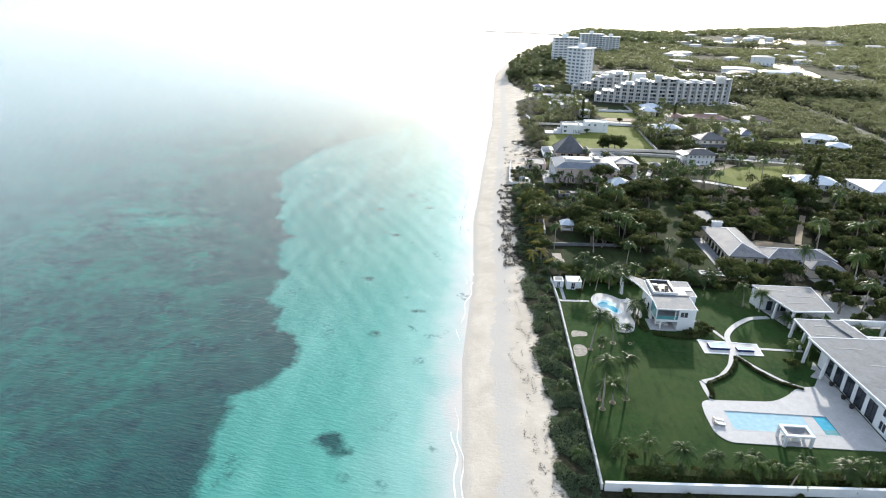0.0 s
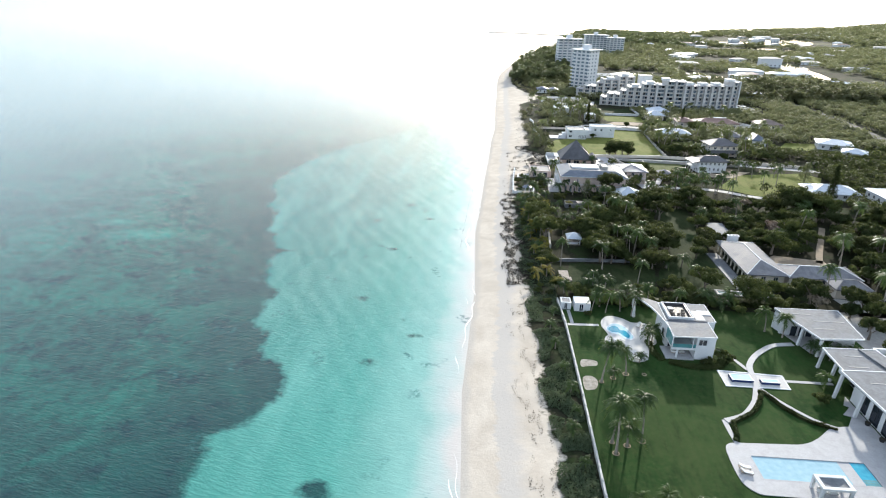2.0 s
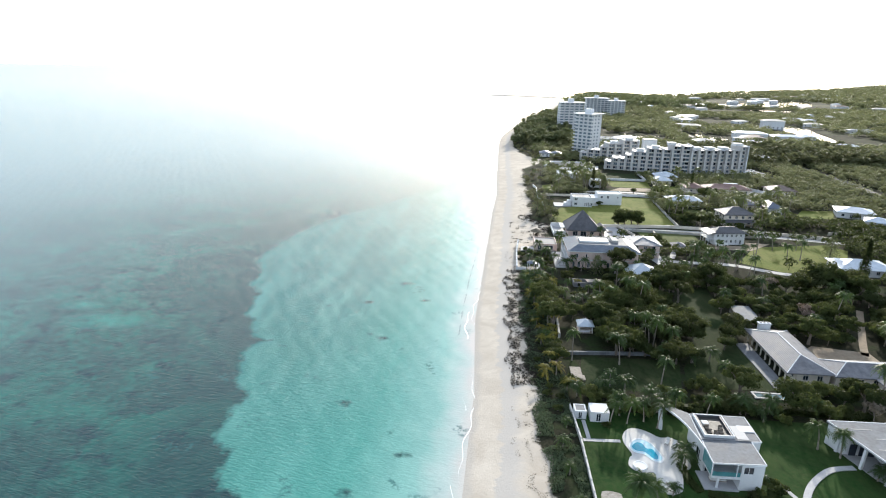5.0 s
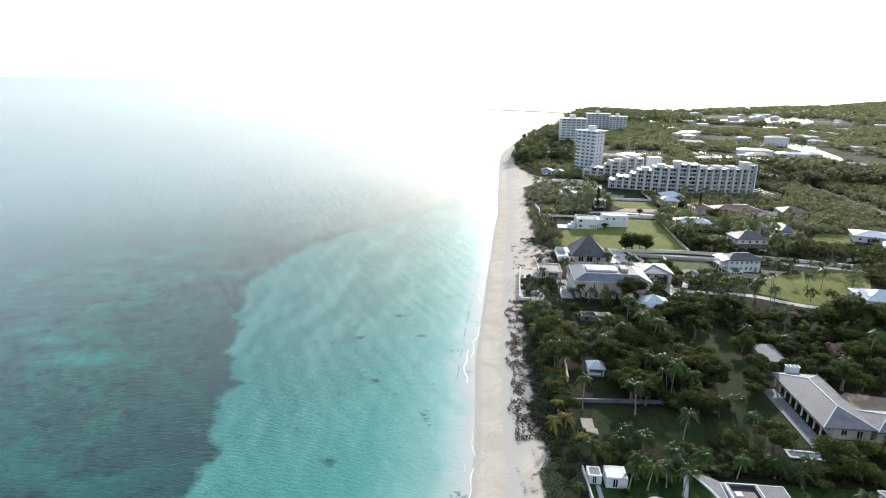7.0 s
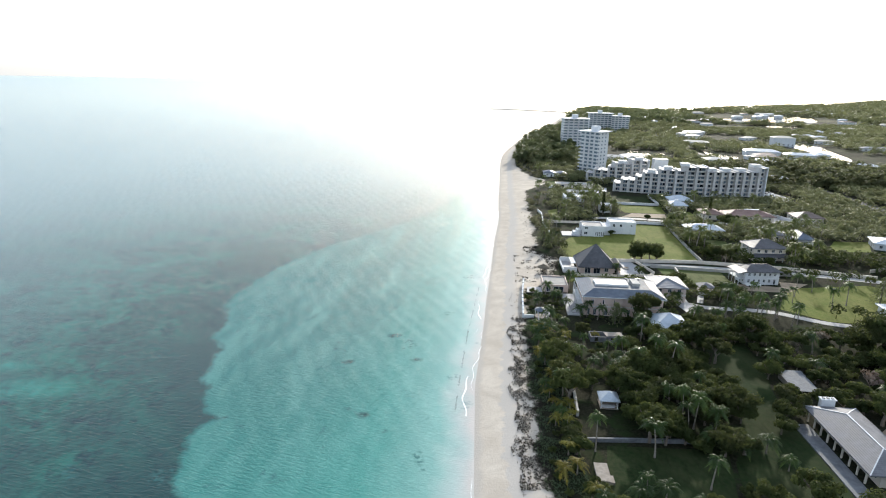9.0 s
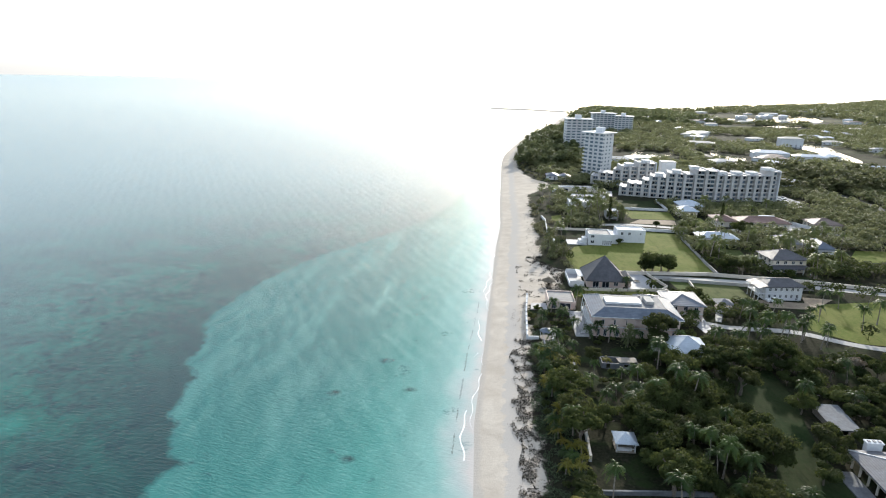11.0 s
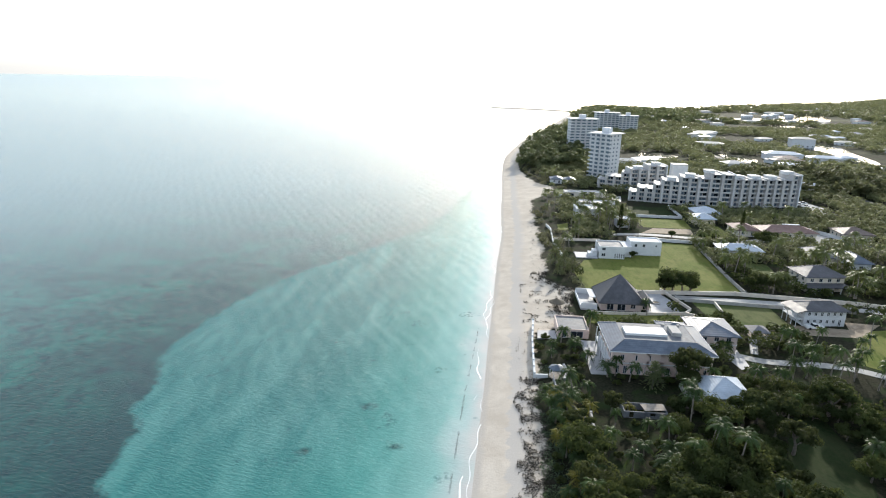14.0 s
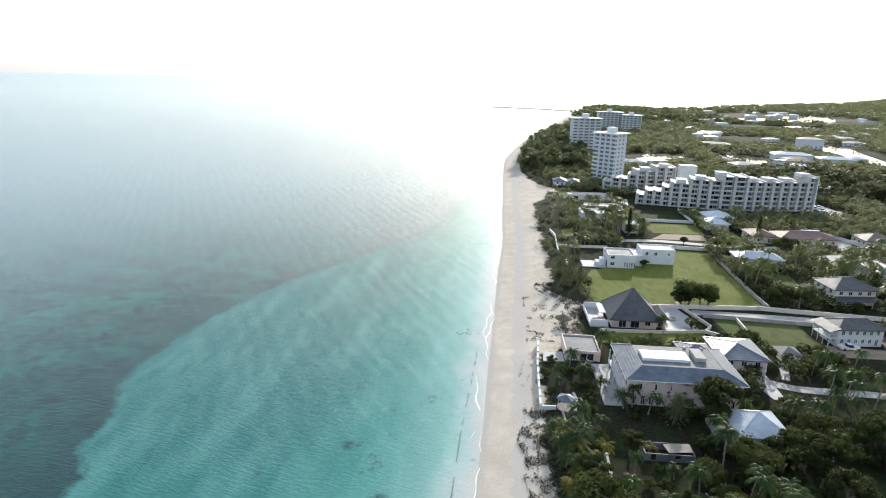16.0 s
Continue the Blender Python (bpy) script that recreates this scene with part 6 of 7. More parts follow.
def lagoon(name, pts, label="still pale lagoon"):
    xs, ys = zip(*pts)
    far = max(0, min(ys) - 130) / 12
    keep(min(xs) - 4 - far * .3, max(xs) + 4, min(ys) - far, max(ys) + 4)
    return solid(name, Geo().prism(closed_line(pts, 4), LAND - 0.5, LAND + 0.12), M_POND, label, "lagoon")


lagoon("water_1", [(360, 700), (372, 800), (366, 885), (405, 905), (424, 880), (400, 800), (380, 720)])
lagoon("water_2", [(128, 742), (150, 712), (172, 706), (190, 722), (160, 738)])
lagoon("water_3", [(238, 752), (238, 700), (250, 690), (262, 720)])
lagoon("water_4", [(380, 1215), (450, 1195), (545, 1198), (560, 1225), (470, 1232)])
lagoon("water_5", [(500, 1420), (600, 1370), (700, 1420), (800, 1660), (720, 1640), (600, 1480)])
lagoon("water_6", [(306, 965), (340, 915), (372, 960), (345, 985)])
jt = solid("breakwater", strip([(-4, 1668), (60, 1650), (110, 1632), (186, 1582)], 6, -1, 1.6), M_CONC, "long low rock breakwater", "breakwater")


def shed_block(x, y, w, d, h, rz, roof_mat, label):
    e = thing("far_building", label, "building", pose(x, y, float(land_z(x, y)) - 0.2, 0, 0, rz))
    part("wall", Geo().box(-w / 2, w / 2, -d / 2, d / 2, 0, h), M_WHITE, e)
    part("roof", Geo().hip(-w / 2 - .6, w / 2 + .6, -d / 2 - .6, d / 2 + .6, h + .2, max(1.2, d * 0.14)), roof_mat, e)
    n = max(2, int(w / 5))
    for i in range(n):
        u = -w / 2 + (i + .5) * w / n
        part("window", Geo().box(u - .8, u + .8, -d / 2 - .06, -d / 2, 1.0, min(h - .4, 2.3)), M_GLASS, e)
    keep(x - w / 2 - 4, x + w / 2 + 4, y - d / 2 - 12, y + d / 2 + 4)
    return e


shed_block(290, 725, 34, 16, 6, -10, M_WROOF, "long white building with a pale metal roof")
shed_block(322, 708, 30, 14, 5, -10, M_WROOF, "long white building with a pale metal roof")
shed_block(345, 640, 26, 14, 4, -20, M_WROOF, "white building with a pale metal roof")
shed_block(372, 858, 26, 14, 10, -6, M_CREAM, "pale three-storey block among trees")
shed_block(118, 640, 26, 12, 5, -12, M_PAVE, "low pale building behind the flats")
shed_block(140, 655, 22, 14, 5, 10, M_WROOF, "low pale building behind the flats")
shed_block(225, 545, 16, 10, 4, -10, M_WROOF, "small white house in the woods")
for i in range(150):
    x, y = rng.uniform(200, 1250), rng.uniform(560, 2000)
    if x > 0.85 * y - 60 or x < dune_x(y) + 140:
        continue
    shed_block(x, y, rng.uniform(12, 34), rng.uniform(9, 16), rng.uniform(3, 6), rng.uniform(-30, 30), rng.choice([M_WROOF, M_WROOF, M_PAVE, M_CREAM, M_BROWN]), "small pale town building among trees")
path("road_1", [(226, 806), (228, 750), (231, 706), (236, 640), (240, 560), (246, 470), (236, 380), (220, 290)], 7, "grey road through the woods", LAND + .06, material=M_ASPH)
solid("car_park", Geo().prism([(186, 494), (200, 500), (204, 478), (196, 458), (186, 466), (193, 480)], LAND - .1, LAND + .06), M_CONC, "pale concrete car park", "car park")
keep(84, 204, 456, 500)
keep(74, 138, 512, 540)
keep(72, 102, 556, 584)
keep(74, 110, 712, 740)
keep(144, 242, 985, 1015)


# ---- plants ----
def crown_mesh(name, seed, rx, rz, z0, clusters, per, leaf, material, spread=0.75, core=True):
    """A crown of many leaf clumps over lobes of uneven size."""
    r = random.Random(seed)
    g = Geo()
    for c in range(clusters):
        a, q, v = r.uniform(0, 6.283), math.sqrt(r.random()) * rx * spread, r.uniform(-0.35, 0.75)
        cx, cy, cz = q * math.cos(a), q * math.sin(a), z0 + rz * (0.9 + v * (1 - 0.55 * q / rx))
        rr = rx * r.uniform(0.2, 0.46)
        if core:
            for k in range(6):
                a0, a1 = k * 1.0472, (k + 1) * 1.0472
                s = rr * 0.62
                g.face((cx + s * math.cos(a0), cy + s * math.sin(a0), cz - s * .3), (cx + s * math.cos(a1), cy + s * math.sin(a1), cz - s * .3), (cx, cy, cz + s * .6))
        for k in range(per):
            u, w = r.uniform(0, 6.283), r.uniform(-0.45, 1)
            t = math.sqrt(max(0, 1 - w * w))
            n = Vector((t * math.cos(u), t * math.sin(u), w))
            p = Vector((cx, cy, cz)) + Vector((n.x, n.y, n.z * 0.8)) * rr * r.uniform(0.7, 1.12)
            d = (n + Vector((r.uniform(-.7, .7), r.uniform(-.7, .7), r.uniform(-.3, .6)))).normalized()
            s1 = d.orthogonal().normalized()
            s1.rotate(Matrix.Rotation(r.uniform(0, 6.28), 3, d))
            s2 = d.cross(s1)
            L = leaf * r.uniform(0.6, 1.3)
            g.face(p - s1 * L, p - s2 * L * .6 - d * .1 * L, p + s1 * L, p + s2 * L * .6 + d * .1 * L)
    return make(name, g, material)


def trunk_geo(seed, h, r0, lean=0.3, limbs=4, reach=1.6):
    r = random.Random(seed)
    g = Geo()
    pts = [(lean * math.sin(i * 1.3 + seed) * i / 4, lean * math.cos(i * 1.1 + seed) * i / 4, h * i / 4) for i in range(5)]
    g.tube(pts, [r0 * (1.25 - 0.2 * i) for i in range(5)], 7)
    for k in range(limbs):
        a = 6.283 * k / limbs + r.uniform(-.4, .4)
        base = Vector(pts[2 + k % 2])
        tip = base + Vector((math.cos(a) * reach, math.sin(a) * reach, h * r.uniform(.35, .6)))
        g.bar(base, tip, r0 * .7, r0 * .7)
    return g


def tree_kind(name, label, category, trunk, trunk_mat, crown, group):
    e = thing(name, label, category, pose(0, 0, -60))
    part("trunk", trunk, trunk_mat, e)
    c = new("crown", crown)
    c.parent = e
    e["group"] = group
    return e


def palm_mesh(name, seed, h, lean, n, length, material, droop=1.0):
    """Fronds with separate leaflets, arching out from the trunk's head."""
    r = random.Random(seed)
    g = Geo()
    hx, hy = lean
    for k in range(n):
        a = 6.283 * k / n + r.uniform(-.25, .25)
        up = r.uniform(-0.45, 1.25)
        L = length * r.uniform(.8, 1.1)
        d = Vector((math.cos(a), math.sin(a), 0))
        side = Vector((-d.y, d.x, 0))
        prev = None
        m = 17
        curl = r.uniform(-.35, .35) + .25
        for i in range(m + 1):
            t = i / m
            p = Vector((hx, hy, h)) + d * (L * t * math.cos(min(1.2, max(0, up)) * .6)) + side * (curl * L * t * t * .5) + Vector((0, 0, L * (up * t * .8 - droop * .85 * t * t)))
            if prev is not None:
                w = 0.31 * length * math.sin(math.pi * min(1, .18 + t * .78)) + .06
                for s in (-1, 1):
                    q = w * r.uniform(.75, 1.15)
                    tip = prev + side * s * q * .8 + d * .65 * q - Vector((0, 0, (.35 + .5 * r.random()) * q))
                    g.face(prev, prev + (p - prev) * .75, tip)
                if i < m - 1:
                    g.face(prev - side * .045, prev + side * .045, p + side * .035, p - side * .035)
            prev = p
    return make(name, g, material)


def palm_kind(label, seed, h, lean, n, length, material, droop=1.0):
    r = random.Random(seed)
    pts = [(lean[0] * (i / 5) ** 1.6, lean[1] * (i / 5) ** 1.6, h * i / 5) for i in range(6)]
    g = Geo().tube(pts, [.26, .17, .15, .14, .13, .15], 7)
    e = thing("palm_tree", label, "palm", pose(0, 0, -60), "coconut palms")
    part("trunk", g, M_PALMT, e)
    c = new("crown", palm_mesh("palm_crown", seed, h, lean, n, length, material, droop))
    c.parent = e
    nut = Geo()
    for k in range(6):
        a = k * 1.05
        x, y = lean[0] + .28 * math.cos(a), lean[1] + .28 * math.sin(a)
        nut.tube([(x, y, h - .4), (x, y, h - .25), (x, y, h - .08)], [.05, .13, .04], 5)
    part("coconuts", nut, M_WRACK, e)
    return e


PALMS = [palm_kind("tall coconut palm with drooping green fronds", 1, 7.6, (.9, -.4), 29, 3.0, M_PALM, .9),
         palm_kind("leaning coconut palm with ragged green fronds", 2, 6.2, (-1.2, .3), 27, 2.9, M_PALM, 1.0),
         palm_kind("young coconut palm with arching green fronds", 3, 3.6, (.3, .2), 26, 3.0, M_PALM, .9),
         palm_kind("slim coconut palm with a small green crown", 4, 9.0, (.5, .9), 27, 2.8, M_PALM, 1.0)]
YPALMS = [palm_kind("yellowing coconut palm at the top of the beach", 5, 3.4, (.2, .3), 14, 2.7, M_YPALM, .8),
          palm_kind("short yellow-green palm in the scrub", 6, 1.8, (.1, .1), 13, 2.5, M_YPALM, .8)]
TREES = []
for i, (rx, rz, h, cl) in enumerate(((2.6, 1.5, 2.6, 12), (3.4, 1.8, 3.2, 15), (2.1, 1.2, 1.6, 10), (3.0, 2.2, 3.8, 14))):
    TREES.append(tree_kind("broadleaf_tree", "dense dark green broadleaf tree with an uneven crown", "tree", trunk_geo(i + 3, h, .16 + .04 * i), M_BARK,
                           crown_mesh("leaf_crown", 20 + i, rx, rz, h * .55, cl + 6, 190, .19, M_LEAF, 0.85), "broadleaf trees"))
for i, (rx, rz, h, cl) in enumerate(((2.4, 1.1, 1.4, 10), (1.8, 1.0, .9, 8))):
    TREES.append(tree_kind("shrub_tree", "olive green scrub tree with a broken crown", "tree", trunk_geo(i + 9, h, .1), M_BARK,
                           crown_mesh("leaf_crown", 40 + i, rx, rz, h * .5, cl + 4, 170, .17, M_SCRUB, 0.85), "scrub trees"))
BARE = tree_kind("dry_tree", "half-bare grey-brown tree in the woods", "tree", trunk_geo(15, 3.4, .15, .3, 6, 1.8), M_BARK,
                 crown_mesh("twig_crown", 50, 2.7, 1.6, 1.9, 10, 40, .3, M_DRY, core=False), "dry trees")


def feather(seed, h, w, tiers, material, name="casuarina_tree", label="feathery casuarina tree with thin drooping sprays", leaf=.5):
    r = random.Random(seed)
    g = Geo()
    for k in range(tiers):
        t = k / tiers
        z = h * (.2 + .8 * t)
        rad = w * (1 - t) ** .7 + .25
        for j in range(26):
            a = r.uniform(0, 6.283)
            q = rad * r.uniform(.25, 1)
            p = Vector((q * math.cos(a), q * math.sin(a), z + r.uniform(-.5, .5) - .25 * q))
            d = Vector((math.cos(a), math.sin(a), r.uniform(-.5, .5))).normalized()
            s = d.cross(Vector((0, 0, 1))).normalized()
            g.face(p - d * leaf, p - s * .18, p + d * leaf * 1.2 - Vector((0, 0, .2)), p + s * .18)
    e = thing(name, label, "tree", pose(0, 0, -60), "casuarinas")
    part("trunk", Geo().tube([(0, 0, 0), (.1, 0, h * .5), (0, .1, h * .97)], [.24, .15, .04], 7), M_BARK, e)
    c = new("crown", make("needle_crown", g, material))
    c.parent = e
    return e


PINES = [feather(1, 11, 2.6, 22, M_NEEDLE), feather(2, 8, 3.0, 16, M_NEEDLE), feather(3, 12.5, 1.25, 34, M_LEAF, "column_pine", "tall narrow dark column pine", .4)]

WEED = (-6.4, -5.8, -5.4, -4.3, -2.1, -1.0)
rnd = random.Random(11)


def plant(kind, x, y, s=1.0, z=None):
    if z is None:
        z = float(land_z(x, y)) - 0.05
    o = copy_thing(kind, Matrix.Translation((x, y, z)) @ Matrix.Rotation(rnd.uniform(0, 6.283), 4, 'Z'))
    k = s * rnd.uniform(.88, 1.15)
    o.scale = (k, k, k * rnd.uniform(.92, 1.1))
    return o


def free(x, y, pad=0.0):
    if x < dune_x(y) + 1.0:
        return False
    return not any(a - pad < x < b + pad and c - pad < y < d + pad for a, b, c, d in KEEP)


# palms that stand out in the garden and along the beach
for x, y, k, s in ((25.2, 95.5, 3, 1.12), (27.5, 97.6, 2, 1.2), (30.3, 99.1, 3, .95), (25.0, 98.2, 3, 1.2), (26.3, 116.2, 0, .98), (31.8, 119.4, 1, .8), (28.9, 117.7, 2, .6), (35.6, 124.0, 2, .6),
                   (39.2, 131.0, 1, .8), (40.6, 133.5, 2, .95), (26.5, 83.5, 2, .7), (30.5, 84.5, 2, .8), (35.0, 81.5, 2, .8), (40.5, 80.5, 1, .6), (46.5, 80.0, 2, .9),
                   (51.5, 78.2, 1, .75), (60.5, 80.0, 2, .9), (64.5, 81.0, 1, .65), (69.5, 84.0, 0, .7), (73.0, 86.5, 1, .75), (68.4, 140.6, 1, .9), (71.4, 138.2, 1, .95), (77.4, 129.2, 2, .75), (79.6, 129.6, 2, .8), (81.8, 129.4, 2, .75), (74.6, 131.8, 2, .8), (73.6, 118.0, 2, .7),
                   (76.2, 131.5, 2, .9), (70.8, 118.5, 2, .8), (80.0, 129.2, 2, .8), (83.0, 129.5, 2, .8), (53.6, 128.5, 2, .5), (88.5, 126.0, 2, .9),
                   (28.7, 145.3, 1, .85), (32.3, 145.7, 0, .7), (36.0, 146.8, 1, .85), (38.3, 144.7, 0, .75), (31.3, 148.6, 1, .8), (43.5, 150.5, 1, .8), (50.5, 151, 1, .75), (58, 152, 2, 1.0), (64, 152.6, 2, 1.1), (44.0, 163.0, 3, .9), (31.5, 160.5, 0, .7), (36, 172, 0, .9),
                   (55, 175, 2, .9), (59.5, 176, 2, 1.0), (61.5, 170.5, 2, .8), (46, 183, 0, .9), (48.5, 207, 3, .9), (52, 214, 0, .9), (38, 205, 1, .9),
                   (21.5, 262, 1, .8), (27.5, 252, 2, .9), (31.5, 245.5, 2, .9), (25.0, 258, 2, .9), (31, 272, 1, .9), (51.8, 288.5, 1, .8), (63, 266, 2, .95), (66, 262.5, 2, .9),
                   (101, 262, 3, .8), (108, 268, 0, .8), (112, 275, 3, .8), (118, 262, 0, .9), (126, 268, 3, .9), (131, 282, 3, .8), (121, 281, 0, .8)):
    plant(PALMS[k], x, y, s)
for i in range(26):       # low palms along the south hedge
    plant(PALMS[2], rnd.uniform(23.5, 72), rnd.uniform(79.5, 83.5), rnd.uniform(.4, .62))
for x, y in ((19.0, 82), (19.6, 92), (18.6, 100), (19.6, 112), (18.2, 128), (19.8, 106), (19.2, 120), (17.8, 136), (19.4, 143)):
    plant(PALMS[2], x, y, rnd.uniform(.45, .65))
for i in range(30):       # palm grove beside the drive
    x, y = rnd.uniform(71, 104), rnd.uniform(244, 277)
    if free(x, y) or (y < 256.5 and y + .5 * max(0, x - 95) < 257):
        plant(rnd.choice((PALMS[0], PALMS[3], PALMS[3], PALMS[1])), x, y, rnd.uniform(.75, 1.0))
for x, y, k in ((17.0, 163, 0), (19.5, 165, 0), (21.2, 158, 0), (18.5, 171, 0), (20.5, 176, 1), (18.4, 200, 0), (19.5, 206, 1), (17.2, 214, 1),
                (20.6, 219, 0), (19.0, 226, 0), (22.5, 224, 0), (24.6, 229, 1), (16.4, 231, 0), (21.6, 210, 1), (33.2, 229.5, 1), (22.0, 195, 0), (18.8, 189, 1), (19.4, 181, 0)):
    plant(YPALMS[k], x, y, rnd.uniform(.8, 1.05))
for i in range(40):
    x, y = rnd.uniform(15.5, 21.4), rnd.uniform(180, 238)
    if x > dune_x(y) + 2:
        plant(YPALMS[rnd.randrange(2)] if rnd.random() < .22 else PALMS[2], x, y, rnd.uniform(.6, .9))
# single dark trees that mark places
for x, y, k, s in ((50.4, 243.0, 3, 1.6), (49.0, 240.9, 0, 1.2), (63.8, 312.4, 2, 1.7), (66.8, 313.4, 1, 1.5), (70, 312.8, 1, 1.4), (73, 313.6, 2, 1.6), (69, 235, 1, 1.1), (64, 241, 0, 1), (73, 282, 1, .8), (66.5, 281, 3, .7),
                   (66.0, 183.5, 0, 1.0), (69.5, 189, 1, 1), (113.5, 294, 1, .8), (61.5, 352.8, 0, .7), (49.4, 125.0, 5, .6), (51.2, 125.5, 5, .55), (53.6, 127.6, 5, .7), (55.0, 127.0, 5, .8), (68.0, 114.0, 5, .9)):
    plant(TREES[k], x, y, s)
for x, y, s in ((50.6, 238.2, .9), (52.5, 229.4, .9), (56.0, 228.6, 1.0), (60.0, 229.2, .9), (49.6, 230.6, .8)):
    plant(TREES[4], x, y, s)
for x, y, k, s in ((111, 229.5, 1, 1.6), (115.5, 230.5, 3, 1.9), (120.5, 230, 1, 1.8), (124.5, 231, 0, 1.5), (117.5, 226.5, 0, 1.5), (121, 314.5, 5, 1.0), (98, 318, 1, 1.2), (101.5, 316.4, 0, 1.3),
                   (88.5, 391.5, 2, .9), (101.5, 386.5, 2, 1.3), (106.5, 384.5, 2, 1.2), (110, 377, 0, .9), (127, 383, 1, 1.3), (131.5, 385, 0, 1.3)):
    plant(TREES[k], x, y, s)
for x, y, s in ((35, 244.6, .6), (38.2, 245.2, .55), (44.2, 245.0, .6), (46.2, 243.8, .75), (53.5, 245.4, .7), (56.4, 245.2, .6), (33.0, 241.5, .6)):
    plant(TREES[5], x, y, s)
for x, y, s in ((36.6, 243.6, .8), (33.6, 246.2, .7), (57.6, 244.4, .7), (43.0, 242.2, .7)):
    plant(PALMS[1], x, y, s)
plant(PINES[1], 41.5, 240.8, 1.0)
for x, y, s in ((27.5, 340, 1.1), (30.5, 333, 1.0), (28.0, 326, .9), (33.0, 328, .8)):
    plant(PINES[1], x, y, s)
for x, y, k, s in ((134.2, 241.8, 2, 1.4), (137.8, 269.2, 1, 1.1), (66, 402, 2, 1.0), (73, 404, 0, .8), (126, 404, 2, 1.0)):
    plant(PINES[k], x, y, s)
plant(TREES[0], 33.0, 217.5, .5)
for x, y, k, s in ((35.5, 205.5, 2, 1.1), (37.0, 210.5, 2, 1.0), (29.5, 208.0, 2, .8), (32.8, 213.0, 2, .9), (27.2, 216.5, 2, .8), (35.8, 221.5, 2, .7), (29.0, 222.5, 1, .6)):
    plant(PALMS[k], x, y, s)
for x, y, s in ((28.0, 204.0, .7), (31.5, 205.0, .6), (34.2, 209.0, .7), (30.6, 219.0, .6), (33.8, 223.8, .6), (27.6, 211.5, .6), (36.6, 215.8, .8), (27.6, 143.9, .55)):
    plant(TREES[5], x, y, s)

# scattered trees, nearest first
spots = []
for i in range(9000):
    y = rnd.uniform(60, 345)
    x = rnd.uniform(15, 175)
    if x > 40 + 0.75 * y or not free(x, y, .6) or (x < 21.4 and y < 146) or (y < 84 and x < 74 and rnd.random() < .75):
        continue
    near = 3.3 if x > 60 else 2.9
    if not any(abs(x - a) < near and (x - a) ** 2 + (y - b) ** 2 < near * near for a, b in spots):
        spots.append((x, y))
spots.sort(key=lambda p: p[1] + .25 * p[0])
singles, rest = spots[:560], spots[560:]
for x, y in singles:
    u = rnd.random()
    edge = x < dune_x(y) + (7 if y < 290 else 13)
    if edge:
        kind, s = (TREES[5], .55) if u < .75 else (YPALMS[1], .8)
    elif 147 < y < 159 and x < 70:
        kind, s = (PALMS[2], .9) if u < .2 else (TREES[4 + rnd.randrange(2)], rnd.uniform(.8, 1.1))
    elif 241 < y < 270 and x < 31:
        kind, s = (PALMS[2], .9) if u < .4 else (TREES[5], .7)
    elif y < 84 and x < 74:
        kind, s = TREES[5], .5
    elif u < (.3 if x < 46 else .15):
        kind, s = PALMS[rnd.randrange(4)], rnd.uniform(.75, 1.1)
    elif u < .2 and x > 70:
        kind, s = BARE, 1.0
    elif u < .42:
        kind, s = TREES[4 + rnd.randrange(2)], rnd.uniform(1.0, 1.7)
    else:
        kind, s = TREES[rnd.randrange(4)], rnd.uniform(.8, 1.45)
    plant(kind, x, y, s)


def woods(name, places, material, label, leaf, per, size, tall):
    """Joined woodland: each tree a lobed heap of leaf clumps on a stem."""
    r = random.Random(5)
    verts, faces = [], []
    for x, y in places:
        z = float(land_z(x, y))
        s = size * r.uniform(.7, 1.3)
        h = tall * r.uniform(.6, 1.3)
        for c in range(4):
            cx, cy, cz = x + r.uniform(-.7, .7) * s, y + r.uniform(-.7, .7) * s, z + h * r.uniform(.45, 1)
            rr = s * r.uniform(.5, .8)
            for k in range(per):
                u, w = r.uniform(0, 6.283), r.uniform(-.5, 1)
                t = math.sqrt(max(0, 1 - w * w))
                px, py, pz = cx + rr * t * math.cos(u), cy + rr * t * math.sin(u), cz + rr * .75 * w
                a, b = r.uniform(0, 6.283), r.uniform(-.8, .8)
                L = leaf * r.uniform(.6, 1.4)
                dx, dy, dz = L * math.cos(a), L * math.sin(a), L * b
                ex, ey, ez = -dy * .6, dx * .6, L * r.uniform(-.5, .5)
                i = len(verts)
                verts += [(px - dx, py - dy, pz - dz), (px - ex, py - ey, pz - ez), (px + dx, py + dy, pz + dz), (px + ex, py + ey, pz + ez)]
                faces.append((i, i + 1, i + 2, i + 3))
        i = len(verts)
        verts += [(x - .15, y, z - .1), (x + .15, y, z - .1), (x, y, z + h * .7)]
        faces.append((i, i + 1, i + 2))
    me = bpy.data.meshes.new(name)
    me.from_pydata(verts, [], faces)
    me.materials.append(material)
    return tagged(new(name, me), label, "woods", kind="stuff")


garden = [p for p in rest if p[0] < 31 and 241 < p[1] < 270]
rest = [p for p in rest if p not in garden]
for i, (x, y) in enumerate(garden):
    plant(PALMS[2] if i % 3 == 0 else TREES[5], x, y, rnd.uniform(.6, .85))
coast = [p for p in rest if p[0] < dune_x(p[1]) + 13 and p[1] > 285]
rest = [p for p in rest if p not in coast]
woods("coastal_scrub", coast[::3], M_COPPICE_HAZE, "low pale green coastal scrub", .2, 60, 1.7, 1.0)
woods("woodland", [p for i, p in enumerate(rest) if i % 3], M_LEAF, "dense dark green coastal woodland", .42, 44, 2.5, 3.6)
woods("woodland", [p for i, p in enumerate(rest) if not i % 3], M_SCRUB, "olive green coastal woodland", .42, 44, 2.4, 3.2)


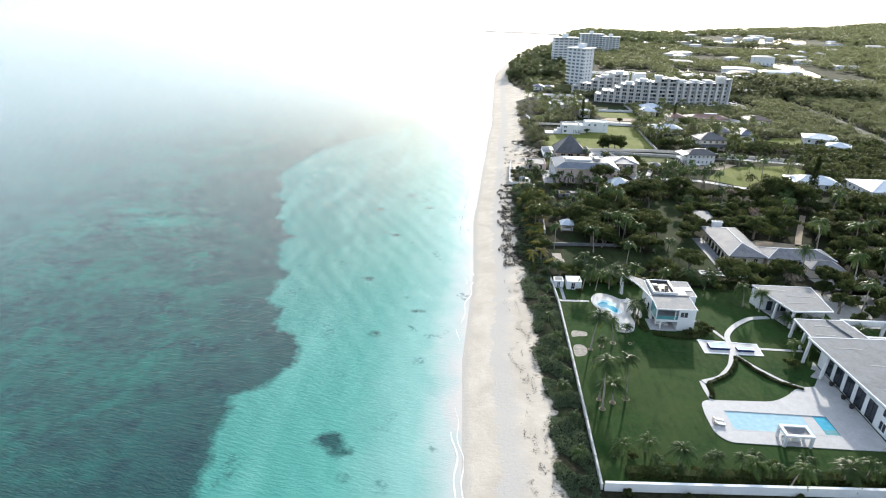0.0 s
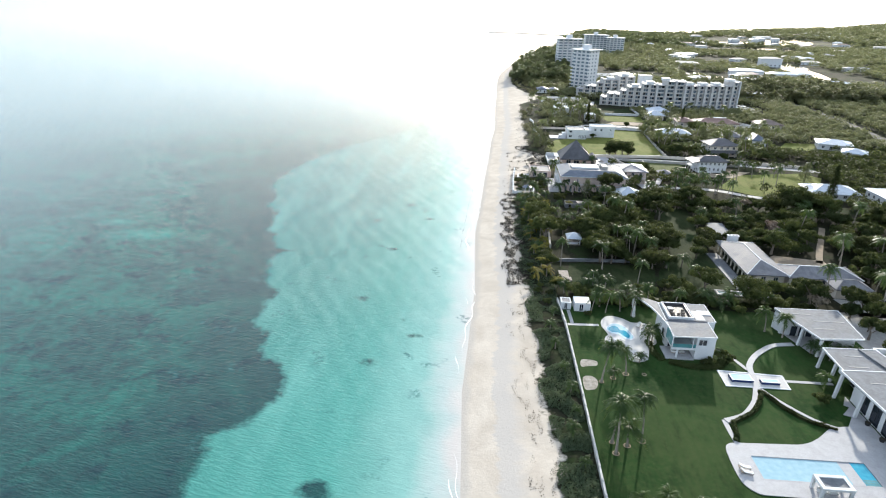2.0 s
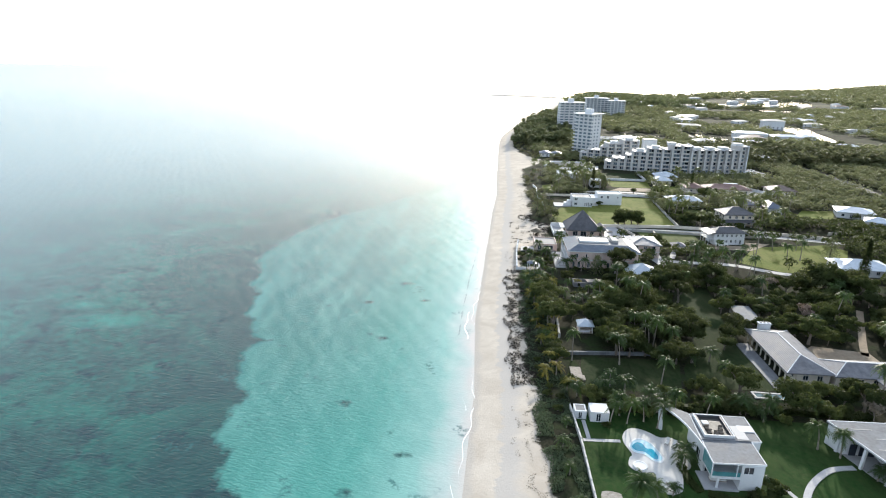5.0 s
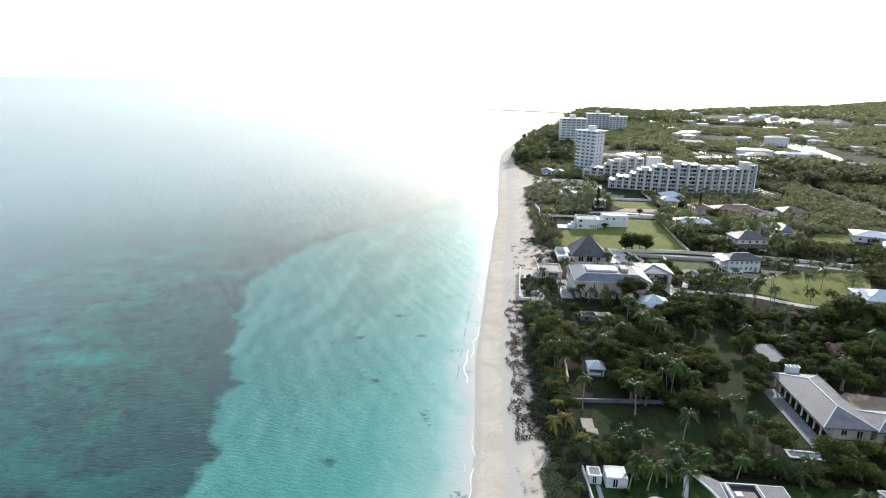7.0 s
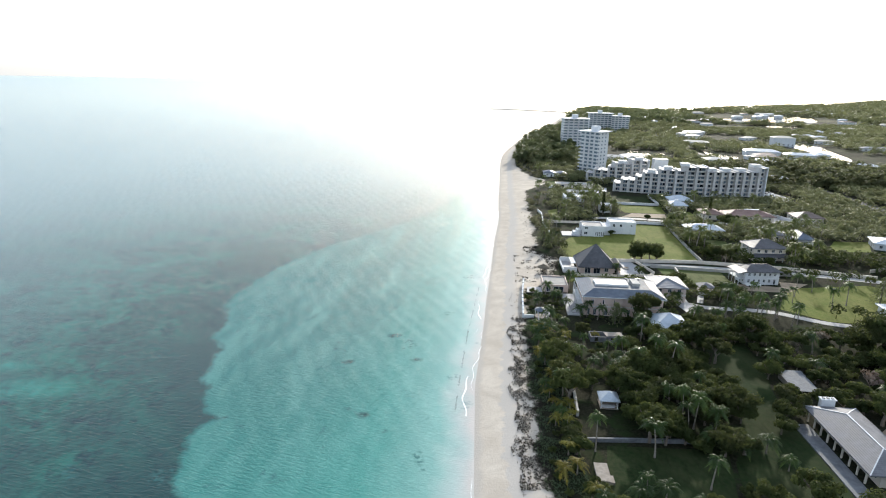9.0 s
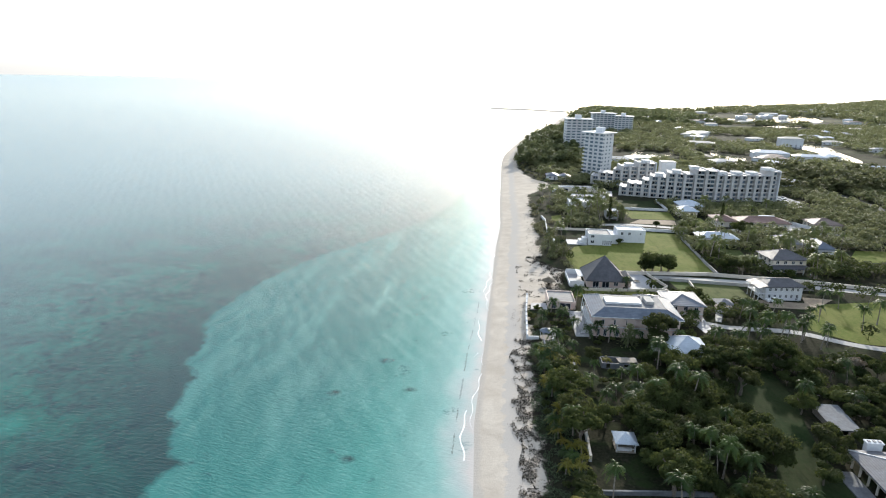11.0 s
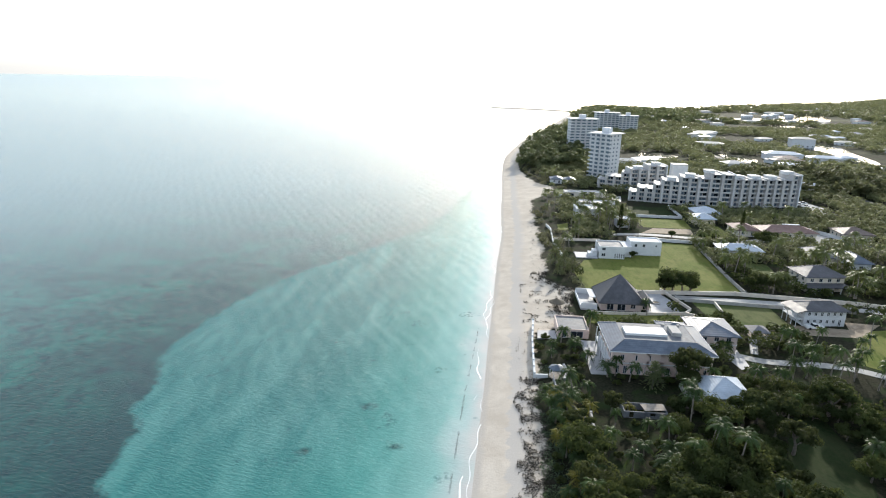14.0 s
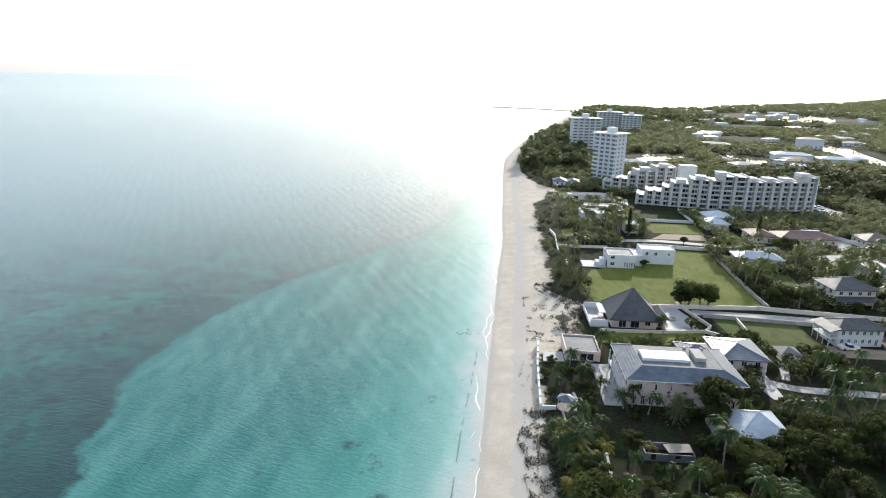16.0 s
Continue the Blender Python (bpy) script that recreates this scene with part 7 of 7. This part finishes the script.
def field_spots(n, x0, x1, y0, y1, gap, cond=lambda x, y: True):
    out, grid = [], {}
    for i in range(n):
        x, y = rnd.uniform(x0, x1), rnd.uniform(y0, y1)
        key = (int(x / gap), int(y / gap))
        if key in grid or not free(x, y) or not cond(x, y):
            continue
        grid[key] = 1
        out.append((x, y))
    return out


inview = lambda x, y: x < 60 + .86 * y
far1 = field_spots(9000, 20, 420, 345, 620, 4.6, inview)
side = field_spots(2500, 175, 330, 200, 345, 4.6, lambda x, y: x < 40 + .8 * y)
woods("woodland", side, M_SCRUB, "olive green woodland inland of the gardens", .45, 40, 2.6, 3.4)
coast = [p for p in far1 if p[0] < dune_x(p[1]) + 16]
far1 = [p for p in far1 if p not in coast]
woods("coastal_scrub", coast[::3], M_COPPICE_HAZE, "low pale green coastal scrub", .28, 60, 2.2, 1.2)
woods("woodland", far1[::2], M_COPPICE_HAZE, "olive green woodland round the apartments", .5, 34, 2.9, 3.4)
woods("woodland", far1[1::2], M_COPPICE_HAZE, "dark green woodland round the apartments", .5, 34, 2.9, 3.8)
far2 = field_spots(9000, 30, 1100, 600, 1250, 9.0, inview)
woods("woodland", far2, M_COPPICE_HAZE, "grey-green woodland towards the town, haze in its colour", 1.0, 26, 5.2, 4.6)
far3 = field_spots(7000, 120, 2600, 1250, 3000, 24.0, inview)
woods("woodland", far3, M_COPPICE_HAZE, "distant grey-green woodland, haze in its colour", 2.6, 24, 13, 5.0)
cape = field_spots(1600, 22, 150, 600, 940, 5.0, lambda x, y: x < dune_x(y) + 55)
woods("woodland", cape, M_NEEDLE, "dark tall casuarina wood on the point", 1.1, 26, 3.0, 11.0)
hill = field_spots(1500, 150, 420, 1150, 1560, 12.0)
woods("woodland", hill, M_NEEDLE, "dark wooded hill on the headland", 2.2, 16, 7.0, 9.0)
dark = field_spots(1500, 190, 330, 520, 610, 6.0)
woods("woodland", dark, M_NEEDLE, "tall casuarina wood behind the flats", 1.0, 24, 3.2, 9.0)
# palms farther up the coast and inland, too many to count
def palm_grove(name, places, label):
    r = random.Random(21)
    verts, faces, slot = [], [], []
    parts = []
    for kind in PALMS:
        rows = []
        for ob in kind.children:
            if ob.name.startswith("coconuts"):
                continue
            co = np.empty(3 * len(ob.data.vertices))
            ob.data.vertices.foreach_get("co", co)
            rows.append((co.reshape(-1, 3), [tuple(q.vertices) for q in ob.data.polygons], 0 if ob.name.startswith("trunk") else 1))
        parts.append(rows)
    for x, y in places:
        a, k = r.uniform(0, 6.283), r.uniform(.75, 1.3)
        z = float(land_z(x, y)) - .05
        turn = np.array(((math.cos(a), -math.sin(a), 0), (math.sin(a), math.cos(a), 0), (0, 0, 1))) * k
        for co, polys, m in parts[r.randrange(4)]:
            i = len(verts)
            verts.extend((co @ turn.T + (x, y, z)).tolist())
            faces.extend(tuple(i + j for j in q) for q in polys)
            slot.extend([m] * len(polys))
    me = bpy.data.meshes.new(name)
    me.from_pydata(verts, [], faces)
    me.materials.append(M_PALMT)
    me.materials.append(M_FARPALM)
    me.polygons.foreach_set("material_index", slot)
    return tagged(new(name, me), label, "palms", kind="stuff")


groves = []
for x0, x1, y0, y1, n in ((34, 70, 345, 420, 42), (30, 80, 400, 560, 60), (94, 135, 312, 388, 60), (130, 185, 310, 410, 60), (100, 175, 410, 470, 25)):
    for i in range(n):
        x, y = rnd.uniform(x0, x1), rnd.uniform(y0, y1)
        if x < .5 * y - 15 and free(x, y):
            groves.append((x, y))
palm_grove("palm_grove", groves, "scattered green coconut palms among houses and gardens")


# ---- low scrub, wrack and foam along the beach ----
def scatter(name, n, place, size, material, label, flat=.5, seed=3, category="scrub"):
    r = random.Random(seed)
    verts, faces = [], []
    for k in range(n):
        q = place(r)
        if q is None:
            continue
        x, y, up = q
        z = float(land_z(x, y)) + up
        L = size * r.uniform(.5, 1.5)
        a, b = r.uniform(0, 6.283), r.uniform(-.9, .9) * flat
        dx, dy, dz = L * math.cos(a), L * math.sin(a), L * b
        ex, ey, ez = -dy * .55, dx * .55, L * r.uniform(-.9, .9) * flat
        i = len(verts)
        verts += [(x - dx, y - dy, z - dz), (x - ex, y - ey, z - ez), (x + dx, y + dy, z + dz), (x + ex, y + ey, z + ez)]
        faces.append((i, i + 1, i + 2, i + 3))
    me = bpy.data.meshes.new(name)
    me.from_pydata(verts, [], faces)
    me.materials.append(material)
    return tagged(new(name, me), label, category, kind="stuff")


def dune_place(r):
    y = r.uniform(60, 152) if r.random() < .7 else r.uniform(152, 250)
    x = dune_x(y) + r.uniform(0, 1) ** .9 * (21.2 - dune_x(y))
    hole = noise.noise(Vector((x * .25, y * .25, 0)))
    if hole < -.22 or 136.5 < y < 139.5:
        return None
    return x, y, r.uniform(.1, .9) * (.5 + hole)


def heap_place(r):
    y = r.uniform(160, 330)
    x = dune_x(y) + r.uniform(-4.6, 1.5)
    if 244 < y < 279 or noise.noise(Vector((x * .45, y * .3, 4))) + .7 * noise.noise(Vector((x * 1.7, y * 1.5, 8))) < -.04:
        return None
    return x, y, r.uniform(0, .35)


def yard_place(r):
    y = r.uniform(280, 318)
    x = r.uniform(12, 30)
    if noise.noise(Vector((x * .3, y * .3, 14))) < .1:
        return None
    return x, y, r.uniform(0, .2)


def weed_place(r):
    y = r.uniform(188, 276)
    x = np.interp(y, (140, 165, 200, 235, 270, 310), WEED) + r.gauss(0, .11)
    if noise.noise(Vector((3, y * .2, 2))) < -.05:
        return None
    return x, y, .12 - float(land_z(x, y))


def wrack_place(r):
    y = r.uniform(60, 420)
    line = r.choice((-1.0, -2.4, -4.2))
    x = dune_x(y) + line + .6 * math.sin(y * .3 + line) + r.gauss(0, .3)
    if noise.noise(Vector((x * .6, y * .35, 9))) < .05:
        return None
    return x, y, .05


scatter("dune_scrub", 52000, dune_place, .15, M_DUNEG, "low grey-green dune scrub behind the beach", .9)
scatter("beach_wrack", 72000, heap_place, .1, M_WRACK, "dark tangled seaweed and brush at the top of the beach", .7, 4, "seaweed")
scatter("beach_wrack", 2600, yard_place, .24, M_WRACK, "dark brush and driftwood over a sandy yard", .5, 8, "driftwood")
scatter("floating_weed", 1700, weed_place, .07, M_WRACK, "thin dark line of weed just off the beach", .05, 9, "seaweed")
scatter("beach_wrack", 16000, wrack_place, .085, M_WRACK, "thin dark lines of seaweed on the sand", .25, 6, "seaweed")


def foam_line(y0, y1, off, width, seed):
    r = random.Random(seed)
    g = Geo()
    ys = np.arange(y0, y1, 1.2)
    xs = shore_x(ys) + off + .7 * np.sin(ys * .17 + seed) + .35 * np.sin(ys * .61 + 2 * seed)
    w = width * (np.maximum(0, .25 + np.sin(ys * .09 + seed)) * np.array([r.uniform(.5, 1) for _ in ys]))
    for i in range(len(ys) - 1):
        g.face((xs[i] - w[i], ys[i], .07), (xs[i] + w[i] * .4, ys[i], .07), (xs[i + 1] + w[i + 1] * .4, ys[i + 1], .07), (xs[i + 1] - w[i + 1], ys[i + 1], .07))
    return g


foam = foam_line(60, 330, -.4, .16, 1)
for y0, y1, off, wd, sd_ in ((150, 178, -2.2, .2, 2), (186, 206, -2.0, .28, 3), (214, 236, -1.9, .28, 4), (244, 262, -1.8, .25, 5), (270, 310, -1.4, .22, 6), (60, 90, -1.6, .2, 7), (100, 126, -1.5, .2, 8), (330, 520, -.7, .35, 9)):
    g2 = foam_line(y0, y1, off, wd, sd_)
    i0 = len(foam.v)
    foam.v += g2.v
    foam.f += [tuple(i0 + j for j in q) for q in g2.f]
tagged(new("foam", make("foam", foam, M_FOAM)), "thin white wave foam along the water's edge", "foam", kind="stuff")

# clipped hedges of the estate
def hedge(pts, w, h, label, seed):
    r = random.Random(seed)
    line = smooth_line(pts, 6)
    verts, faces = [], []
    g = strip(line, w * .5, LAND, LAND + h * .6)
    for (ax, ay), (bx, by) in zip(line[:-1], line[1:]):
        n = int(math.hypot(bx - ax, by - ay) * 110 * max(1, h))
        for k in range(n):
            t = r.random()
            dx, dy = bx - ax, by - ay
            ln = max(1e-6, math.hypot(dx, dy))
            o = r.uniform(-.5, .5) * w
            x, y, z = ax + dx * t - dy / ln * o, ay + dy * t + dx / ln * o, LAND + h * (1 - .5 * (2 * o / w) ** 2) * r.uniform(.25, 1.05) * (.8 + .35 * math.sin(ax * 1.7) * math.sin(ay * 1.3 + ax))
            a, L = r.uniform(0, 6.283), r.uniform(.1, .24)
            c, s = L * math.cos(a), L * math.sin(a)
            g.face((x - c, y - s, z - L * .4), (x + s * .6, y - c * .6, z + L * .3), (x + c, y + s, z + L * .5), (x - s * .6, y + c * .6, z - L * .2))
    return solid("hedge", g, M_LEAF, label, "hedge", "")


hedge([(46.9, 100.6), (47.7, 102.3), (48.3, 105.6), (49.4, 106.4), (53.4, 109.3), (56.3, 113.4), (57.4, 116.0)], .9, .8, "dark clipped hedge along a curving path", 1)
hedge([(57.9, 116.0), (59.4, 111.5), (62.5, 107.5), (66.6, 105.4)], .8, .7, "dark clipped hedge along a curving path", 2)
hedge([(42.0, 125.0), (46.5, 123.6), (51.5, 124.0), (54.0, 126.5)], 2.2, .6, "low dark planting bed below the house", 3)
hedge([(39.5, 133.0), (39.8, 128.0), (41.0, 125.4)], 1.8, .5, "low dark planting bed below the house", 4)
hedge([(26, 79.0), (44, 79.6), (66, 80.8), (80, 81.8)], 2.6, 1.5, "thick dark hedge inside the boundary wall", 5)
hedge([(26, 151), (40, 151.8), (56, 152.6), (70, 153.2), (86, 152.6)], 2.4, 2.2, "tall dark hedge between two gardens", 6)

# the pattern plants themselves are not part of the place
for pattern in PALMS + YPALMS + TREES + PINES + [BARE]:
    for ob in list(pattern.children_recursive) + [pattern]:
        bpy.data.objects.remove(ob)
